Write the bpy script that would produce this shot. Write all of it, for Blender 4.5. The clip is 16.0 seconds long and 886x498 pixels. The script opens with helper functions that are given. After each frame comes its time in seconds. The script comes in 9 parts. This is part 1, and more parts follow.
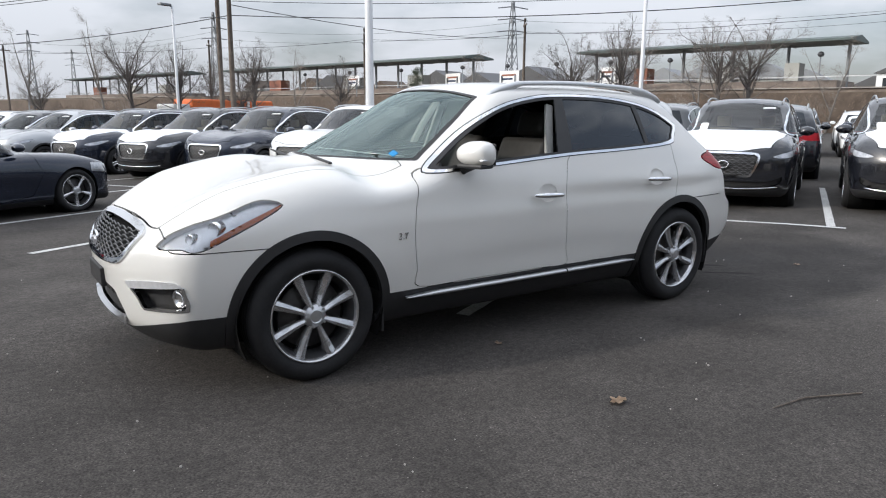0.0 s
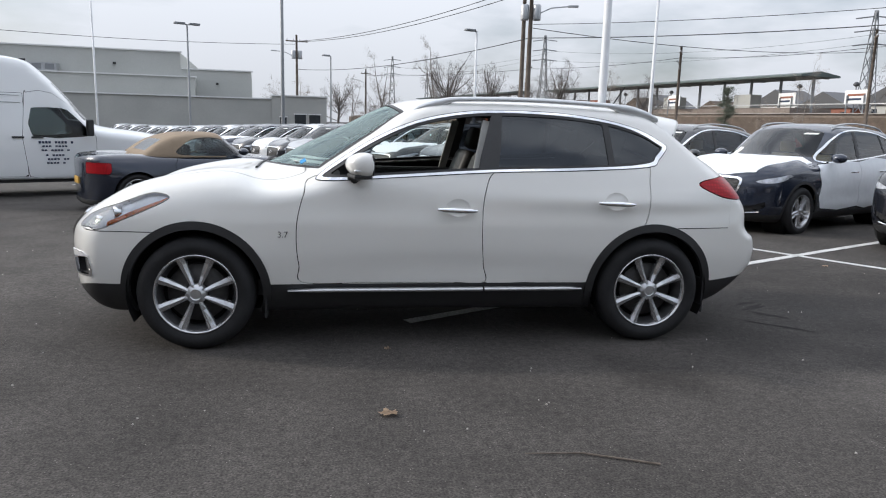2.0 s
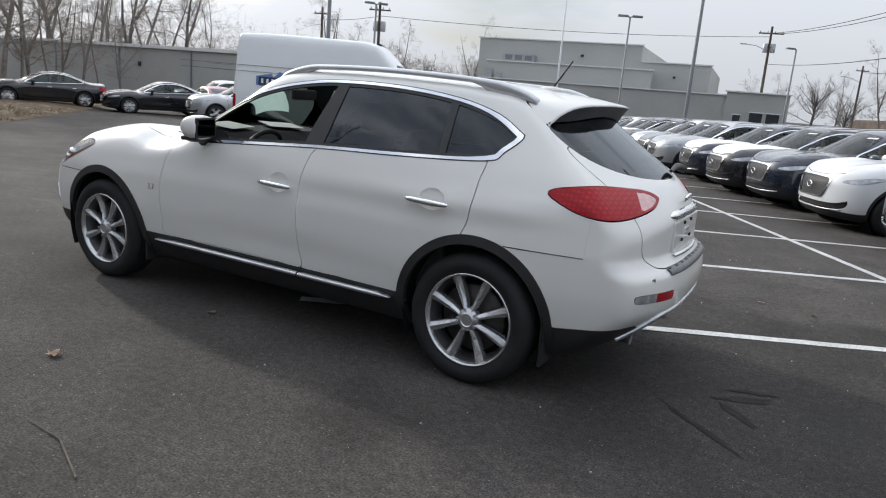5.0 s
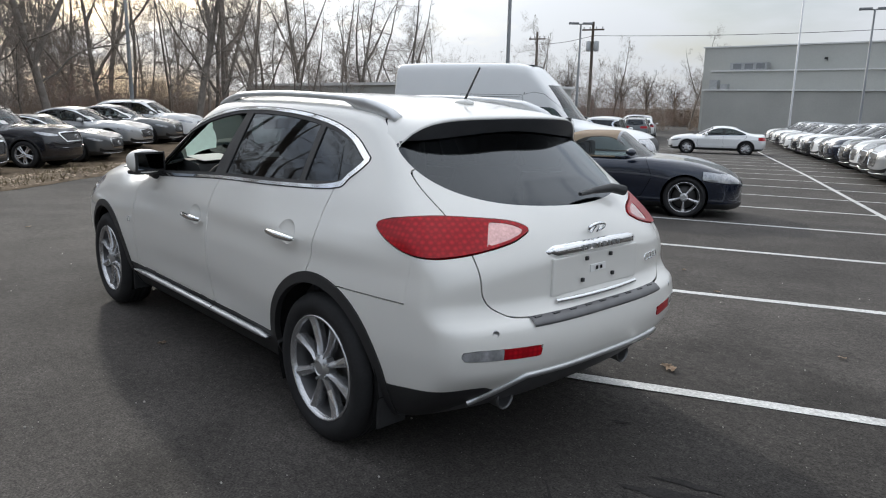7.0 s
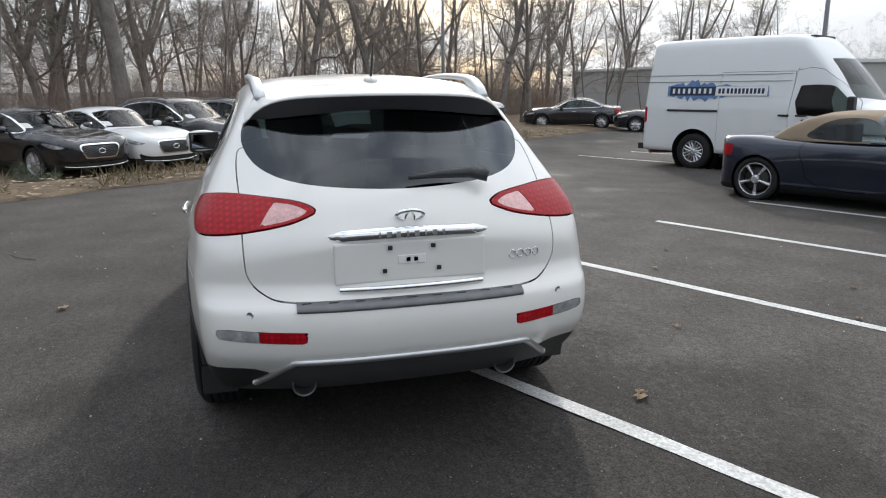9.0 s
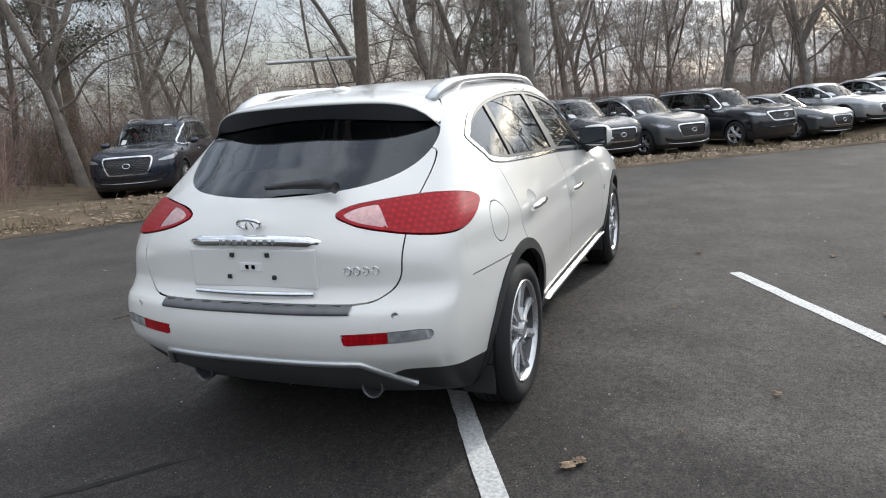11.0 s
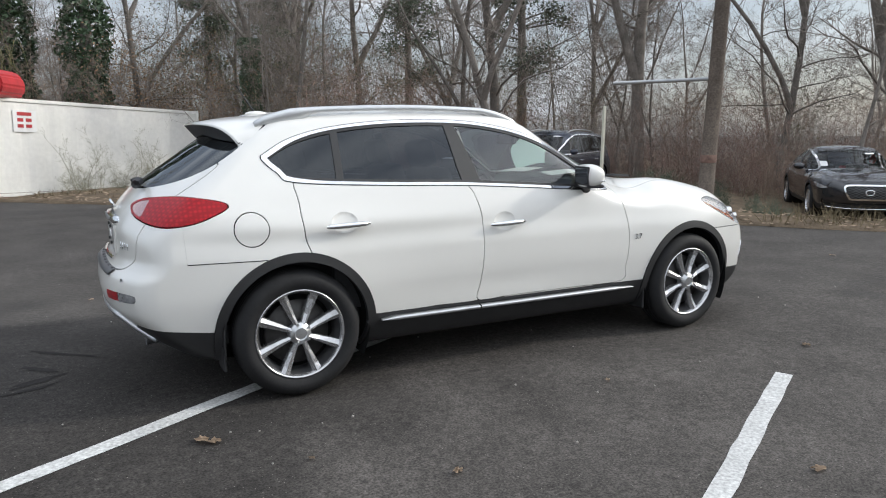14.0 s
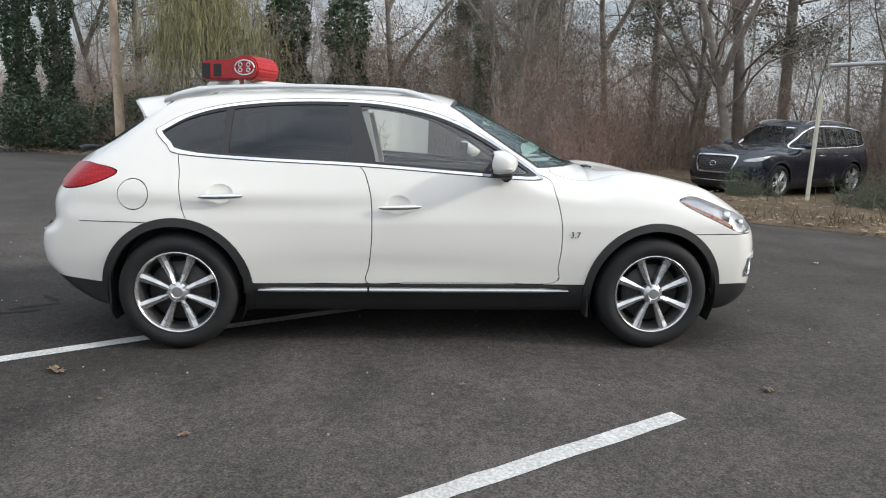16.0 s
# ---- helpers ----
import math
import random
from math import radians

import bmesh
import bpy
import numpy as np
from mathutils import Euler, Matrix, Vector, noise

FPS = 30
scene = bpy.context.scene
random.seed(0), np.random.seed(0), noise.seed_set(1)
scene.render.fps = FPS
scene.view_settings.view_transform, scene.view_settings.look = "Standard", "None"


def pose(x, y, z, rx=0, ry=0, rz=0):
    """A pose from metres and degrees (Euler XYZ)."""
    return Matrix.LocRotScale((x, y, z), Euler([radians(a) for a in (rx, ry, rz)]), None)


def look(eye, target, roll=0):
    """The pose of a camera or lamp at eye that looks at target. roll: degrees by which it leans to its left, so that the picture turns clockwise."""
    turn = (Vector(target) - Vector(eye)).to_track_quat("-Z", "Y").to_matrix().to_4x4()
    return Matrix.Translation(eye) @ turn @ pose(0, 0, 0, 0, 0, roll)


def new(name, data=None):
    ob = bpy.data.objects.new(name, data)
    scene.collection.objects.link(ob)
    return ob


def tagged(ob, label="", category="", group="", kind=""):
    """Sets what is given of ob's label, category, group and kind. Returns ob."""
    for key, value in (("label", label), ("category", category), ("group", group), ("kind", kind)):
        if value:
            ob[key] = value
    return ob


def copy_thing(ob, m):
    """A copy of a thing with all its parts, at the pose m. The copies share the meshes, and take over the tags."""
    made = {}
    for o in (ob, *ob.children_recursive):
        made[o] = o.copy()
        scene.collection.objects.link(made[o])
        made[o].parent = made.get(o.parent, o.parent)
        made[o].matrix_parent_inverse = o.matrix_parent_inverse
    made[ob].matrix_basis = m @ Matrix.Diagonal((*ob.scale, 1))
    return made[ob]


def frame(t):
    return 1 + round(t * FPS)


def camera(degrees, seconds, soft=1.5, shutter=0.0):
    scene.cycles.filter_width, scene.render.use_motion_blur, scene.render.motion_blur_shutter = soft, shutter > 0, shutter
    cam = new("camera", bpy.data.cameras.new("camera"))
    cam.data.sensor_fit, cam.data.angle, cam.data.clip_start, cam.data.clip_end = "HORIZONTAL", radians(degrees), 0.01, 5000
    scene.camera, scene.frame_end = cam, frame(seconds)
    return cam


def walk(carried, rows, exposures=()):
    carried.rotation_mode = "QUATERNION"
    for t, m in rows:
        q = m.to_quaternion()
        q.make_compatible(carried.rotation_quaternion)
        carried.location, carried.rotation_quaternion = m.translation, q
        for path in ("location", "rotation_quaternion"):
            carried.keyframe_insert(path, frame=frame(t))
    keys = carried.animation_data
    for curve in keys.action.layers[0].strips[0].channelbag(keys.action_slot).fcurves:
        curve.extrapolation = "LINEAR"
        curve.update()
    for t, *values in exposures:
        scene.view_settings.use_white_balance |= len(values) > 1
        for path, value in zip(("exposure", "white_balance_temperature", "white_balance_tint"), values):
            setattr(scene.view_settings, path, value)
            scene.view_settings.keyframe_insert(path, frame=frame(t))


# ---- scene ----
cam = camera(64.7, 16.0, 1.1)
PATH = [
    (0, (2.867, 4.061, 1.388), (1.748, 2.45, 0.997), 0.4),
    (0.5, (2.32, 4.417, 1.375), (1.373, 2.698, 0.993), 1.7),
    (1, (1.716, 4.796, 1.385), (1.007, 2.958, 1.043), 2.6),
    (1.5, (1.156, 4.985, 1.389), (0.64, 3.083, 1.046), 3.2),
    (2, (0.605, 5.128, 1.401), (0.304, 3.182, 1.047), 1.6),
    (2.5, (0.014, 5.127, 1.399), (-0.038, 3.164, 1.019), 1.9),
    (3, (-0.599, 4.998, 1.416), (-0.48, 3.048, 0.988), 0.5),
    (3.5, (-1.225, 4.868, 1.448), (-0.879, 2.941, 1.04), 0.4),
    (4, (-1.827, 4.607, 1.482), (-1.263, 2.737, 1.05), -0.2),
    (4.2, (-2.08, 4.498, 1.467), (-1.453, 2.647, 1.041), 1.7),
    (6.3, (-3.667, 2.975, 1.512), (-2.388, 1.514, 1.032), 1.4),
    (6.5, (-3.723, 2.856, 1.52), (-2.421, 1.415, 1.041), 1.3),
    (7, (-4.014, 2.483, 1.53), (-2.568, 1.163, 1.122), 1.1),
    (7.5, (-4.28, 2.083, 1.517), (-2.735, 0.885, 1.094), 1.2),
    (8, (-4.572, 1.606, 1.523), (-2.907, 0.592, 1.077), 0.3),
    (8.5, (-4.796, 1.096, 1.509), (-3.012, 0.309, 1.068), -1.3),
    (9, (-4.871, 0.562, 1.498), (-2.988, 0.061, 1.048), -0.5),
    (9.5, (-4.963, -0.001, 1.475), (-3.018, -0.146, 1.032), -1.8),
    (9.7, (-4.932, -0.202, 1.453), (-2.983, -0.233, 1.004), -2.4),
    (11.8, (-4.174, -2.642, 1.439), (-2.575, -1.504, 1.056), -2.6),
    (12, (-4.067, -2.816, 1.438), (-2.52, -1.607, 1.055), -2.0),
    (12.5, (-3.748, -3.258, 1.465), (-2.31, -1.914, 1.111), -1.6),
    (13, (-3.428, -3.75, 1.457), (-2.189, -2.219, 1.113), -2.0),
    (13.5, (-2.972, -4.138, 1.404), (-1.847, -2.514, 1.088), -0.3),
    (14, (-2.462, -4.45, 1.396), (-1.54, -2.703, 1.077), -0.2),
    (14.5, (-1.885, -4.708, 1.376), (-1.148, -2.876, 1.059), -0.7),
    (15, (-1.296, -4.85, 1.391), (-0.789, -2.949, 1.035), -1.4),
    (15.5, (-0.727, -5.006, 1.388), (-0.411, -3.059, 1.06), -0.8),
    (16, (-0.191, -4.985, 1.386), (-0.04, -3.024, 1.022), 1.3),
]
walk(cam, [(t, look(eye, target, roll)) for t, eye, target, roll in PATH],
     [(0, 0.08, 6150, 10), (3.0, 0.12, 6150, 10), (4.2, 0.03, 6200, 10), (6.3, -0.05, 6200, 8), (8.5, 0.0, 6250, 8), (9.7, 0.12, 6250, 8), (11.8, 0.08, 6100, 8), (13, 0.03, 6100, 8), (16, 0.06, 6250, 8)])

# ---- world, sun ----
SUN_AZ, SUN_EL = radians(-16.5), radians(24)
world = bpy.data.worlds.new("sky")
scene.world = world
world.use_nodes = True
wn, wl = world.node_tree.nodes, world.node_tree.links
wn.clear()
w_out, w_bg = wn.new("ShaderNodeOutputWorld"), wn.new("ShaderNodeBackground")
w_sky = wn.new("ShaderNodeTexSky")
w_sky.sky_type = "NISHITA"
w_sky.sun_disc = False
w_sky.sun_elevation, w_sky.sun_rotation = SUN_EL, radians(90) - SUN_AZ
w_sky.air_density, w_sky.dust_density, w_sky.ozone_density = 1.0, 2.5, 1.0
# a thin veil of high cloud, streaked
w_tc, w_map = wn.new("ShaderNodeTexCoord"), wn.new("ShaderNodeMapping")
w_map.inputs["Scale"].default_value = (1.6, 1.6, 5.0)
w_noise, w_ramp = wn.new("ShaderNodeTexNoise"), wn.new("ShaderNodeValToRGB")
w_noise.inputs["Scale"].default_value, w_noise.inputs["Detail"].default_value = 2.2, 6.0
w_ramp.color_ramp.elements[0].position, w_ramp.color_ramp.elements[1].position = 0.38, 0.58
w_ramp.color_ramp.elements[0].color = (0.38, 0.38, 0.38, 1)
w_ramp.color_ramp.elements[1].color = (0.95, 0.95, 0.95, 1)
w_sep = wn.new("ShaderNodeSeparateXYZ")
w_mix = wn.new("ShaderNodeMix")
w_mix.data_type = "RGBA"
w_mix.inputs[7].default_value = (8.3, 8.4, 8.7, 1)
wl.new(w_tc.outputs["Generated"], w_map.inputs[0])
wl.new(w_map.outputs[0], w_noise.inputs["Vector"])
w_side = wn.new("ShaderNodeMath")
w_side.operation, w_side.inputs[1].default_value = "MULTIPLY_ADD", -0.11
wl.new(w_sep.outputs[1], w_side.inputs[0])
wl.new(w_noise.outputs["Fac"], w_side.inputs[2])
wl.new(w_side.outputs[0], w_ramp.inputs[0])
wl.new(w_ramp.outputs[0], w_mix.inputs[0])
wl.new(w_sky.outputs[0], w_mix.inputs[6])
# the veil glows more overhead than at the horizon
w_up, w_mul = wn.new("ShaderNodeMapRange"), wn.new("ShaderNodeVectorMath")
w_up.inputs[1].default_value, w_up.inputs[2].default_value, w_up.inputs[3].default_value, w_up.inputs[4].default_value = 0.0, 0.85, 0.78, 2.0
w_mul.operation = "SCALE"
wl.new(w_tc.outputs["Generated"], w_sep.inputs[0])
wl.new(w_sep.outputs[2], w_up.inputs[0])
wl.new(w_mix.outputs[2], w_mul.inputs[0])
wl.new(w_up.outputs[0], w_mul.inputs["Scale"])
w_dot, w_pow, w_glow, w_sun = wn.new("ShaderNodeVectorMath"), wn.new("ShaderNodeMath"), wn.new("ShaderNodeMath"), wn.new("ShaderNodeVectorMath")
w_dot.operation, w_pow.operation, w_glow.operation, w_sun.operation = "DOT_PRODUCT", "POWER", "MULTIPLY_ADD", "SCALE"
w_dot.inputs[1].default_value = (math.cos(SUN_AZ) * math.cos(SUN_EL), math.sin(SUN_AZ) * math.cos(SUN_EL), math.sin(SUN_EL))
w_pow.inputs[1].default_value = 7.0
w_pow.use_clamp = True
w_glow.inputs[1].default_value, w_glow.inputs[2].default_value = 0.8, 1.0
wl.new(w_tc.outputs["Generated"], w_dot.inputs[0])
wl.new(w_dot.outputs["Value"], w_pow.inputs[0])
wl.new(w_pow.outputs[0], w_glow.inputs[0])
wl.new(w_mul.outputs[0], w_sun.inputs[0])
wl.new(w_glow.outputs[0], w_sun.inputs["Scale"])
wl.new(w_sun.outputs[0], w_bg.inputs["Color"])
w_bg.inputs["Strength"].default_value = 0.1
wl.new(w_bg.outputs[0], w_out.inputs[0])
sun_data = bpy.data.lights.new("sun", "SUN")
sun_data.energy, sun_data.angle, sun_data.color = 2.2, radians(2.5), (1.0, 0.93, 0.82)
sun = new("sun", sun_data)
sun.matrix_world = look((60 * math.cos(SUN_AZ), 60 * math.sin(SUN_AZ), 60 * math.tan(SUN_EL)), (0, 0, 0))


# ---- materials ----
def mat(name, colour, rough=0.5, metal=0.0, coat=0.0, vary=0.0, scale=8.0, fine=0.0, fine_scale=120.0, bump=0.0, bump_scale=60.0, rand=0.0, spec=0.5, dist=0.02):
    """A Principled material with colour variation at two scales, a bump and a per-object shade."""
    m = bpy.data.materials.new(name)
    m.use_nodes = True
    n, l = m.node_tree.nodes, m.node_tree.links
    b = n["Principled BSDF"]
    b.inputs["Roughness"].default_value, b.inputs["Metallic"].default_value = rough, metal
    b.inputs["Coat Weight"].default_value, b.inputs["Coat Roughness"].default_value = coat, 0.04
    b.inputs["Specular IOR Level"].default_value = spec
    b.inputs["Base Color"].default_value = (*colour, 1)
    tc = n.new("ShaderNodeTexCoord")
    last = None
    for amount, sc in ((vary, scale), (fine, fine_scale)):
        if amount:
            t = n.new("ShaderNodeTexNoise")
            t.inputs["Scale"].default_value, t.inputs["Detail"].default_value = sc, 5.0
            l.new(tc.outputs["Object"], t.inputs["Vector"])
            r = n.new("ShaderNodeMapRange")
            r.inputs[1].default_value, r.inputs[2].default_value = 0.25, 0.75
            r.inputs[3].default_value, r.inputs[4].default_value = 1 - amount, 1 + amount
            l.new(t.outputs["Fac"], r.inputs[0])
            if last is None:
                last = r.outputs[0]
            else:
                mm = n.new("ShaderNodeMath")
                mm.operation = "MULTIPLY"
                l.new(last, mm.inputs[0]), l.new(r.outputs[0], mm.inputs[1])
                last = mm.outputs[0]
    if rand:
        oi, r = n.new("ShaderNodeObjectInfo"), n.new("ShaderNodeMapRange")
        r.inputs[3].default_value, r.inputs[4].default_value = 1 - rand, 1 + rand
        l.new(oi.outputs["Random"], r.inputs[0])
        if last is None:
            last = r.outputs[0]
        else:
            mm = n.new("ShaderNodeMath")
            mm.operation = "MULTIPLY"
            l.new(last, mm.inputs[0]), l.new(r.outputs[0], mm.inputs[1])
            last = mm.outputs[0]
    if last is not None:
        v = n.new("ShaderNodeVectorMath")
        v.operation = "SCALE"
        v.inputs[0].default_value = colour
        l.new(last, v.inputs["Scale"])
        l.new(v.outputs[0], b.inputs["Base Color"])
    if bump:
        t, bn = n.new("ShaderNodeTexNoise"), n.new("ShaderNodeBump")
        t.inputs["Scale"].default_value, t.inputs["Detail"].default_value = bump_scale, 6.0
        bn.inputs["Strength"].default_value, bn.inputs["Distance"].default_value = bump, dist
        l.new(tc.outputs["Object"], t.inputs["Vector"])
        l.new(t.outputs["Fac"], bn.inputs["Height"])
        l.new(bn.outputs[0], b.inputs["Normal"])
    return m


def glass(name, tint, gloss=(1.0, 1.0, 1.0), ior=1.52):
    """Thin car glass: tinted see-through with a mirror gloss that grows at grazing angles."""
    m = bpy.data.materials.new(name)
    m.use_nodes = True
    n, l = m.node_tree.nodes, m.node_tree.links
    n.clear()
    out, mix = n.new("ShaderNodeOutputMaterial"), n.new("ShaderNodeMixShader")
    tr, gl, fr = n.new("ShaderNodeBsdfTransparent"), n.new("ShaderNodeBsdfGlossy"), n.new("ShaderNodeFresnel")
    tr.inputs[0].default_value = (*tint, 1)
    gl.inputs["Color"].default_value = (*gloss, 1)
    gl.inputs["Roughness"].default_value = 0.015
    fr.inputs["IOR"].default_value = ior
    l.new(fr.outputs[0], mix.inputs[0]), l.new(tr.outputs[0], mix.inputs[1]), l.new(gl.outputs[0], mix.inputs[2])
    l.new(mix.outputs[0], out.inputs[0])
    return m


M_PEARL = mat("pearl_white_paint", (0.735, 0.725, 0.69), 0.28, 0.0, 0.8, vary=0.015, scale=3, spec=0.5)
M_WHITE = mat("white_paint", (0.78, 0.79, 0.79), 0.3, 0.0, 0.8, vary=0.02, scale=2)
M_BLACKPAINT = mat("black_paint", (0.008, 0.009, 0.013), 0.22, 0.0, 1.0, vary=0.1, scale=3)
M_BLUEPAINT = mat("dark_blue_paint", (0.012, 0.018, 0.035), 0.25, 0.3, 1.0, vary=0.1, scale=3)
M_GREYPAINT = mat("graphite_paint", (0.10, 0.105, 0.11), 0.3, 0.4, 1.0, vary=0.08, scale=3)
M_SILVER = mat("silver_paint", (0.42, 0.43, 0.44), 0.32, 0.5, 0.9, vary=0.05, scale=3)
M_REDPAINT = mat("dark_red_paint", (0.22, 0.012, 0.015), 0.3, 0.1, 0.9, vary=0.05, scale=3)
M_FILM = mat("protective_film", (0.80, 0.82, 0.84), 0.42, 0.0, 0.1, vary=0.04, scale=9, bump=0.15, bump_scale=14)
M_TRIM = mat("black_plastic", (0.022, 0.022, 0.023), 0.55, vary=0.12, scale=12, fine=0.1, bump=0.12, bump_scale=400, dist=0.003)
M_UNDER = mat("dark_grey_plastic", (0.055, 0.056, 0.06), 0.45, vary=0.1, scale=10)
M_DARK = mat("seam_black", (0.006, 0.006, 0.006), 0.8, spec=0.1)
M_WELL = mat("wheel_well", (0.012, 0.012, 0.012), 0.9, vary=0.3, scale=14, bump=0.4, bump_scale=60, spec=0.15)
M_TYRE = mat("tyre_rubber", (0.018, 0.018, 0.019), 0.72, vary=0.25, scale=9, fine=0.15, fine_scale=90, bump=0.15, bump_scale=180, spec=0.3, dist=0.004)
M_ALLOY = mat("machined_alloy", (0.54, 0.54, 0.55), 0.26, 0.8, 0.3, vary=0.10, scale=20)
M_ALLOYDARK = mat("dark_alloy", (0.16, 0.16, 0.165), 0.42, 0.7, vary=0.12, scale=16)
M_BARREL = mat("shaded_barrel", (0.09, 0.09, 0.093), 0.45, 0.6, vary=0.15, scale=16)
M_DISC = mat("brake_disc", (0.07, 0.068, 0.066), 0.5, 0.7, vary=0.25, scale=30)
M_CHROME = mat("chrome", (0.78, 0.79, 0.80), 0.08, 1.0, vary=0.03, scale=30)
M_SATIN = mat("satin_aluminium", (0.55, 0.56, 0.57), 0.3, 0.85, vary=0.05, scale=20)
M_RAIL = mat("rail_silver_paint", (0.60, 0.61, 0.62), 0.32, 0.5, 0.3, vary=0.04, scale=20)
M_STEEL = mat("galvanised_steel", (0.42, 0.43, 0.44), 0.45, 0.6, vary=0.15, scale=6)
M_LAMP = mat("lamp_reflector", (0.74, 0.75, 0.77), 0.35, 0.5, vary=0.1, scale=40)
M_LAMPDARK = mat("smoked_lamp", (0.46, 0.47, 0.49), 0.14, 0.55, 0.8, vary=0.35, scale=14, fine=0.3, fine_scale=45)
M_LENSCLEAR = glass("lamp_lens", (0.93, 0.94, 0.95))
M_AMBER = mat("amber_lens", (0.55, 0.13, 0.02), 0.15, 0.0, 1.0)
M_CLEARTAIL = mat("clear_tail_lens", (0.55, 0.34, 0.33), 0.15, 0.5, 0.5, vary=0.12, scale=25, fine=0.2, fine_scale=90)
M_GLASSC = glass("clear_car_glass", (0.78, 0.84, 0.81), ior=1.8)
M_SCREEN = glass("windscreen_glass", (0.80, 0.92, 0.88), (0.80, 0.96, 0.93), ior=2.0)
M_GLASSD = glass("privacy_glass", (0.07, 0.078, 0.09), (0.9, 0.95, 1.0), ior=1.62)
M_GLASSM = glass("parked_car_glass", (0.42, 0.48, 0.48), ior=1.45)
M_LEATHER = mat("black_leather", (0.04, 0.038, 0.036), 0.5, vary=0.2, scale=20, bump=0.2, bump_scale=150, dist=0.004)
M_HEADLINER = mat("grey_headliner", (0.42, 0.42, 0.40), 0.9, vary=0.06, scale=20)
M_TAN = mat("tan_leather", (0.42, 0.31, 0.2), 0.55, vary=0.12, scale=18)
M_CABIN = mat("cabin_plastic", (0.045, 0.045, 0.047), 0.65, vary=0.15, scale=10)
M_ROOFCLOTH = mat("tan_soft_top", (0.25, 0.19, 0.13), 0.85, vary=0.12, scale=5, fine=0.15, fine_scale=260, bump=0.2, bump_scale=350, dist=0.004)
M_PAPER = mat("paper_tag", (0.75, 0.76, 0.74), 0.7, vary=0.05, scale=30)
M_BLUETAPE = mat("blue_tape", (0.02, 0.25, 0.55), 0.6)
M_LINE = mat("line_paint", (0.50, 0.50, 0.49), 0.75, vary=0.2, scale=3, fine=0.4, fine_scale=60, bump=0.3, bump_scale=250, dist=0.004)
M_LEAF = mat("dry_leaf", (0.34, 0.25, 0.17), 0.75, vary=0.3, scale=30, rand=0.4)
M_BARK = mat("bark", (0.20, 0.18, 0.16), 0.9, vary=0.35, scale=3, fine=0.3, fine_scale=30, bump=0.6, bump_scale=25, rand=0.25, spec=0.2)
M_TWIG = mat("twigs", (0.27, 0.235, 0.205), 0.9, vary=0.3, scale=1.2, rand=0.2, spec=0.2)
M_TWIGDARK = mat("dark_twigs", (0.13, 0.115, 0.105), 0.9, vary=0.25, scale=1.0, rand=0.2, spec=0.2)
M_BRUSH = mat("brown_brush", (0.26, 0.20, 0.155), 0.9, vary=0.35, scale=0.8, rand=0.25, spec=0.2)
M_THORN = mat("reddish_thicket", (0.27, 0.185, 0.155), 0.9, vary=0.3, scale=0.8, rand=0.25, spec=0.2)
M_VINE = mat("olive_vine_leaves", (0.15, 0.145, 0.075), 0.7, vary=0.4, scale=3, rand=0.3)
M_DEADLEAF = mat("withered_leaves", (0.27, 0.175, 0.11), 0.8, vary=0.35, scale=3, rand=0.3)
M_IVY = mat("ivy_leaves", (0.05, 0.085, 0.042), 0.5, vary=0.4, scale=6, rand=0.2)
M_PINE = mat("evergreen_needles", (0.10, 0.118, 0.08), 0.7, vary=0.4, scale=5, rand=0.2)
M_WEED = mat("pale_weed", (0.36, 0.35, 0.27), 0.8, vary=0.3, scale=4)
M_WILLOW = mat("yellow_willow", (0.25, 0.235, 0.115), 0.8, vary=0.3, scale=2, rand=0.2)
M_GRASS = mat("dry_grass", (0.20, 0.16, 0.095), 0.9, vary=0.35, scale=5, rand=0.3)
M_LITTER = mat("leaf_litter", (0.15, 0.115, 0.08), 0.95, vary=0.35, scale=2.2, fine=0.35, fine_scale=40, bump=0.8, bump_scale=30, spec=0.1)
M_WALL = mat("painted_block_wall", (0.455, 0.46, 0.435), 0.8, vary=0.06, scale=0.25, fine=0.04, fine_scale=8)
M_WALL2 = mat("grey_stucco", (0.40, 0.40, 0.375), 0.85, vary=0.1, scale=0.3, fine=0.05, fine_scale=9)
M_COPING = mat("white_coping", (0.7, 0.7, 0.69), 0.6, vary=0.06, scale=0.6)
M_CONT = mat("weathered_white_trailer", (0.78, 0.77, 0.73), 0.6, vary=0.1, scale=0.9, fine=0.06, fine_scale=9)
M_RUST = mat("rusty_steel", (0.17, 0.075, 0.04), 0.85, vary=0.5, scale=7, fine=0.3, bump=0.4, bump_scale=60)
M_GREYDOOR = mat("grey_steel_door", (0.16, 0.165, 0.17), 0.6, vary=0.2, scale=3)
M_REDM = mat("red_machine_paint", (0.42, 0.025, 0.03), 0.45, vary=0.2, scale=4, fine=0.15)
M_POLE = mat("weathered_pole_wood", (0.14, 0.115, 0.095), 0.9, vary=0.3, scale=3, fine=0.3, fine_scale=30, bump=0.5, bump_scale=30, spec=0.2)
M_POLETAN = mat("tan_pole_wood", (0.40, 0.32, 0.23), 0.85, vary=0.2, scale=3, fine=0.2, fine_scale=30)
M_POLEGREY = mat("grey_painted_pole", (0.22, 0.23, 0.24), 0.55, 0.2, vary=0.08, scale=2)
M_POLEWHITE = mat("white_painted_pole", (0.66, 0.67, 0.68), 0.5, vary=0.06, scale=2)
M_POST = mat("pale_wood_post", (0.62, 0.60, 0.50), 0.8, vary=0.12, scale=6)
M_WIRE = mat("cable", (0.03, 0.03, 0.03), 0.7)
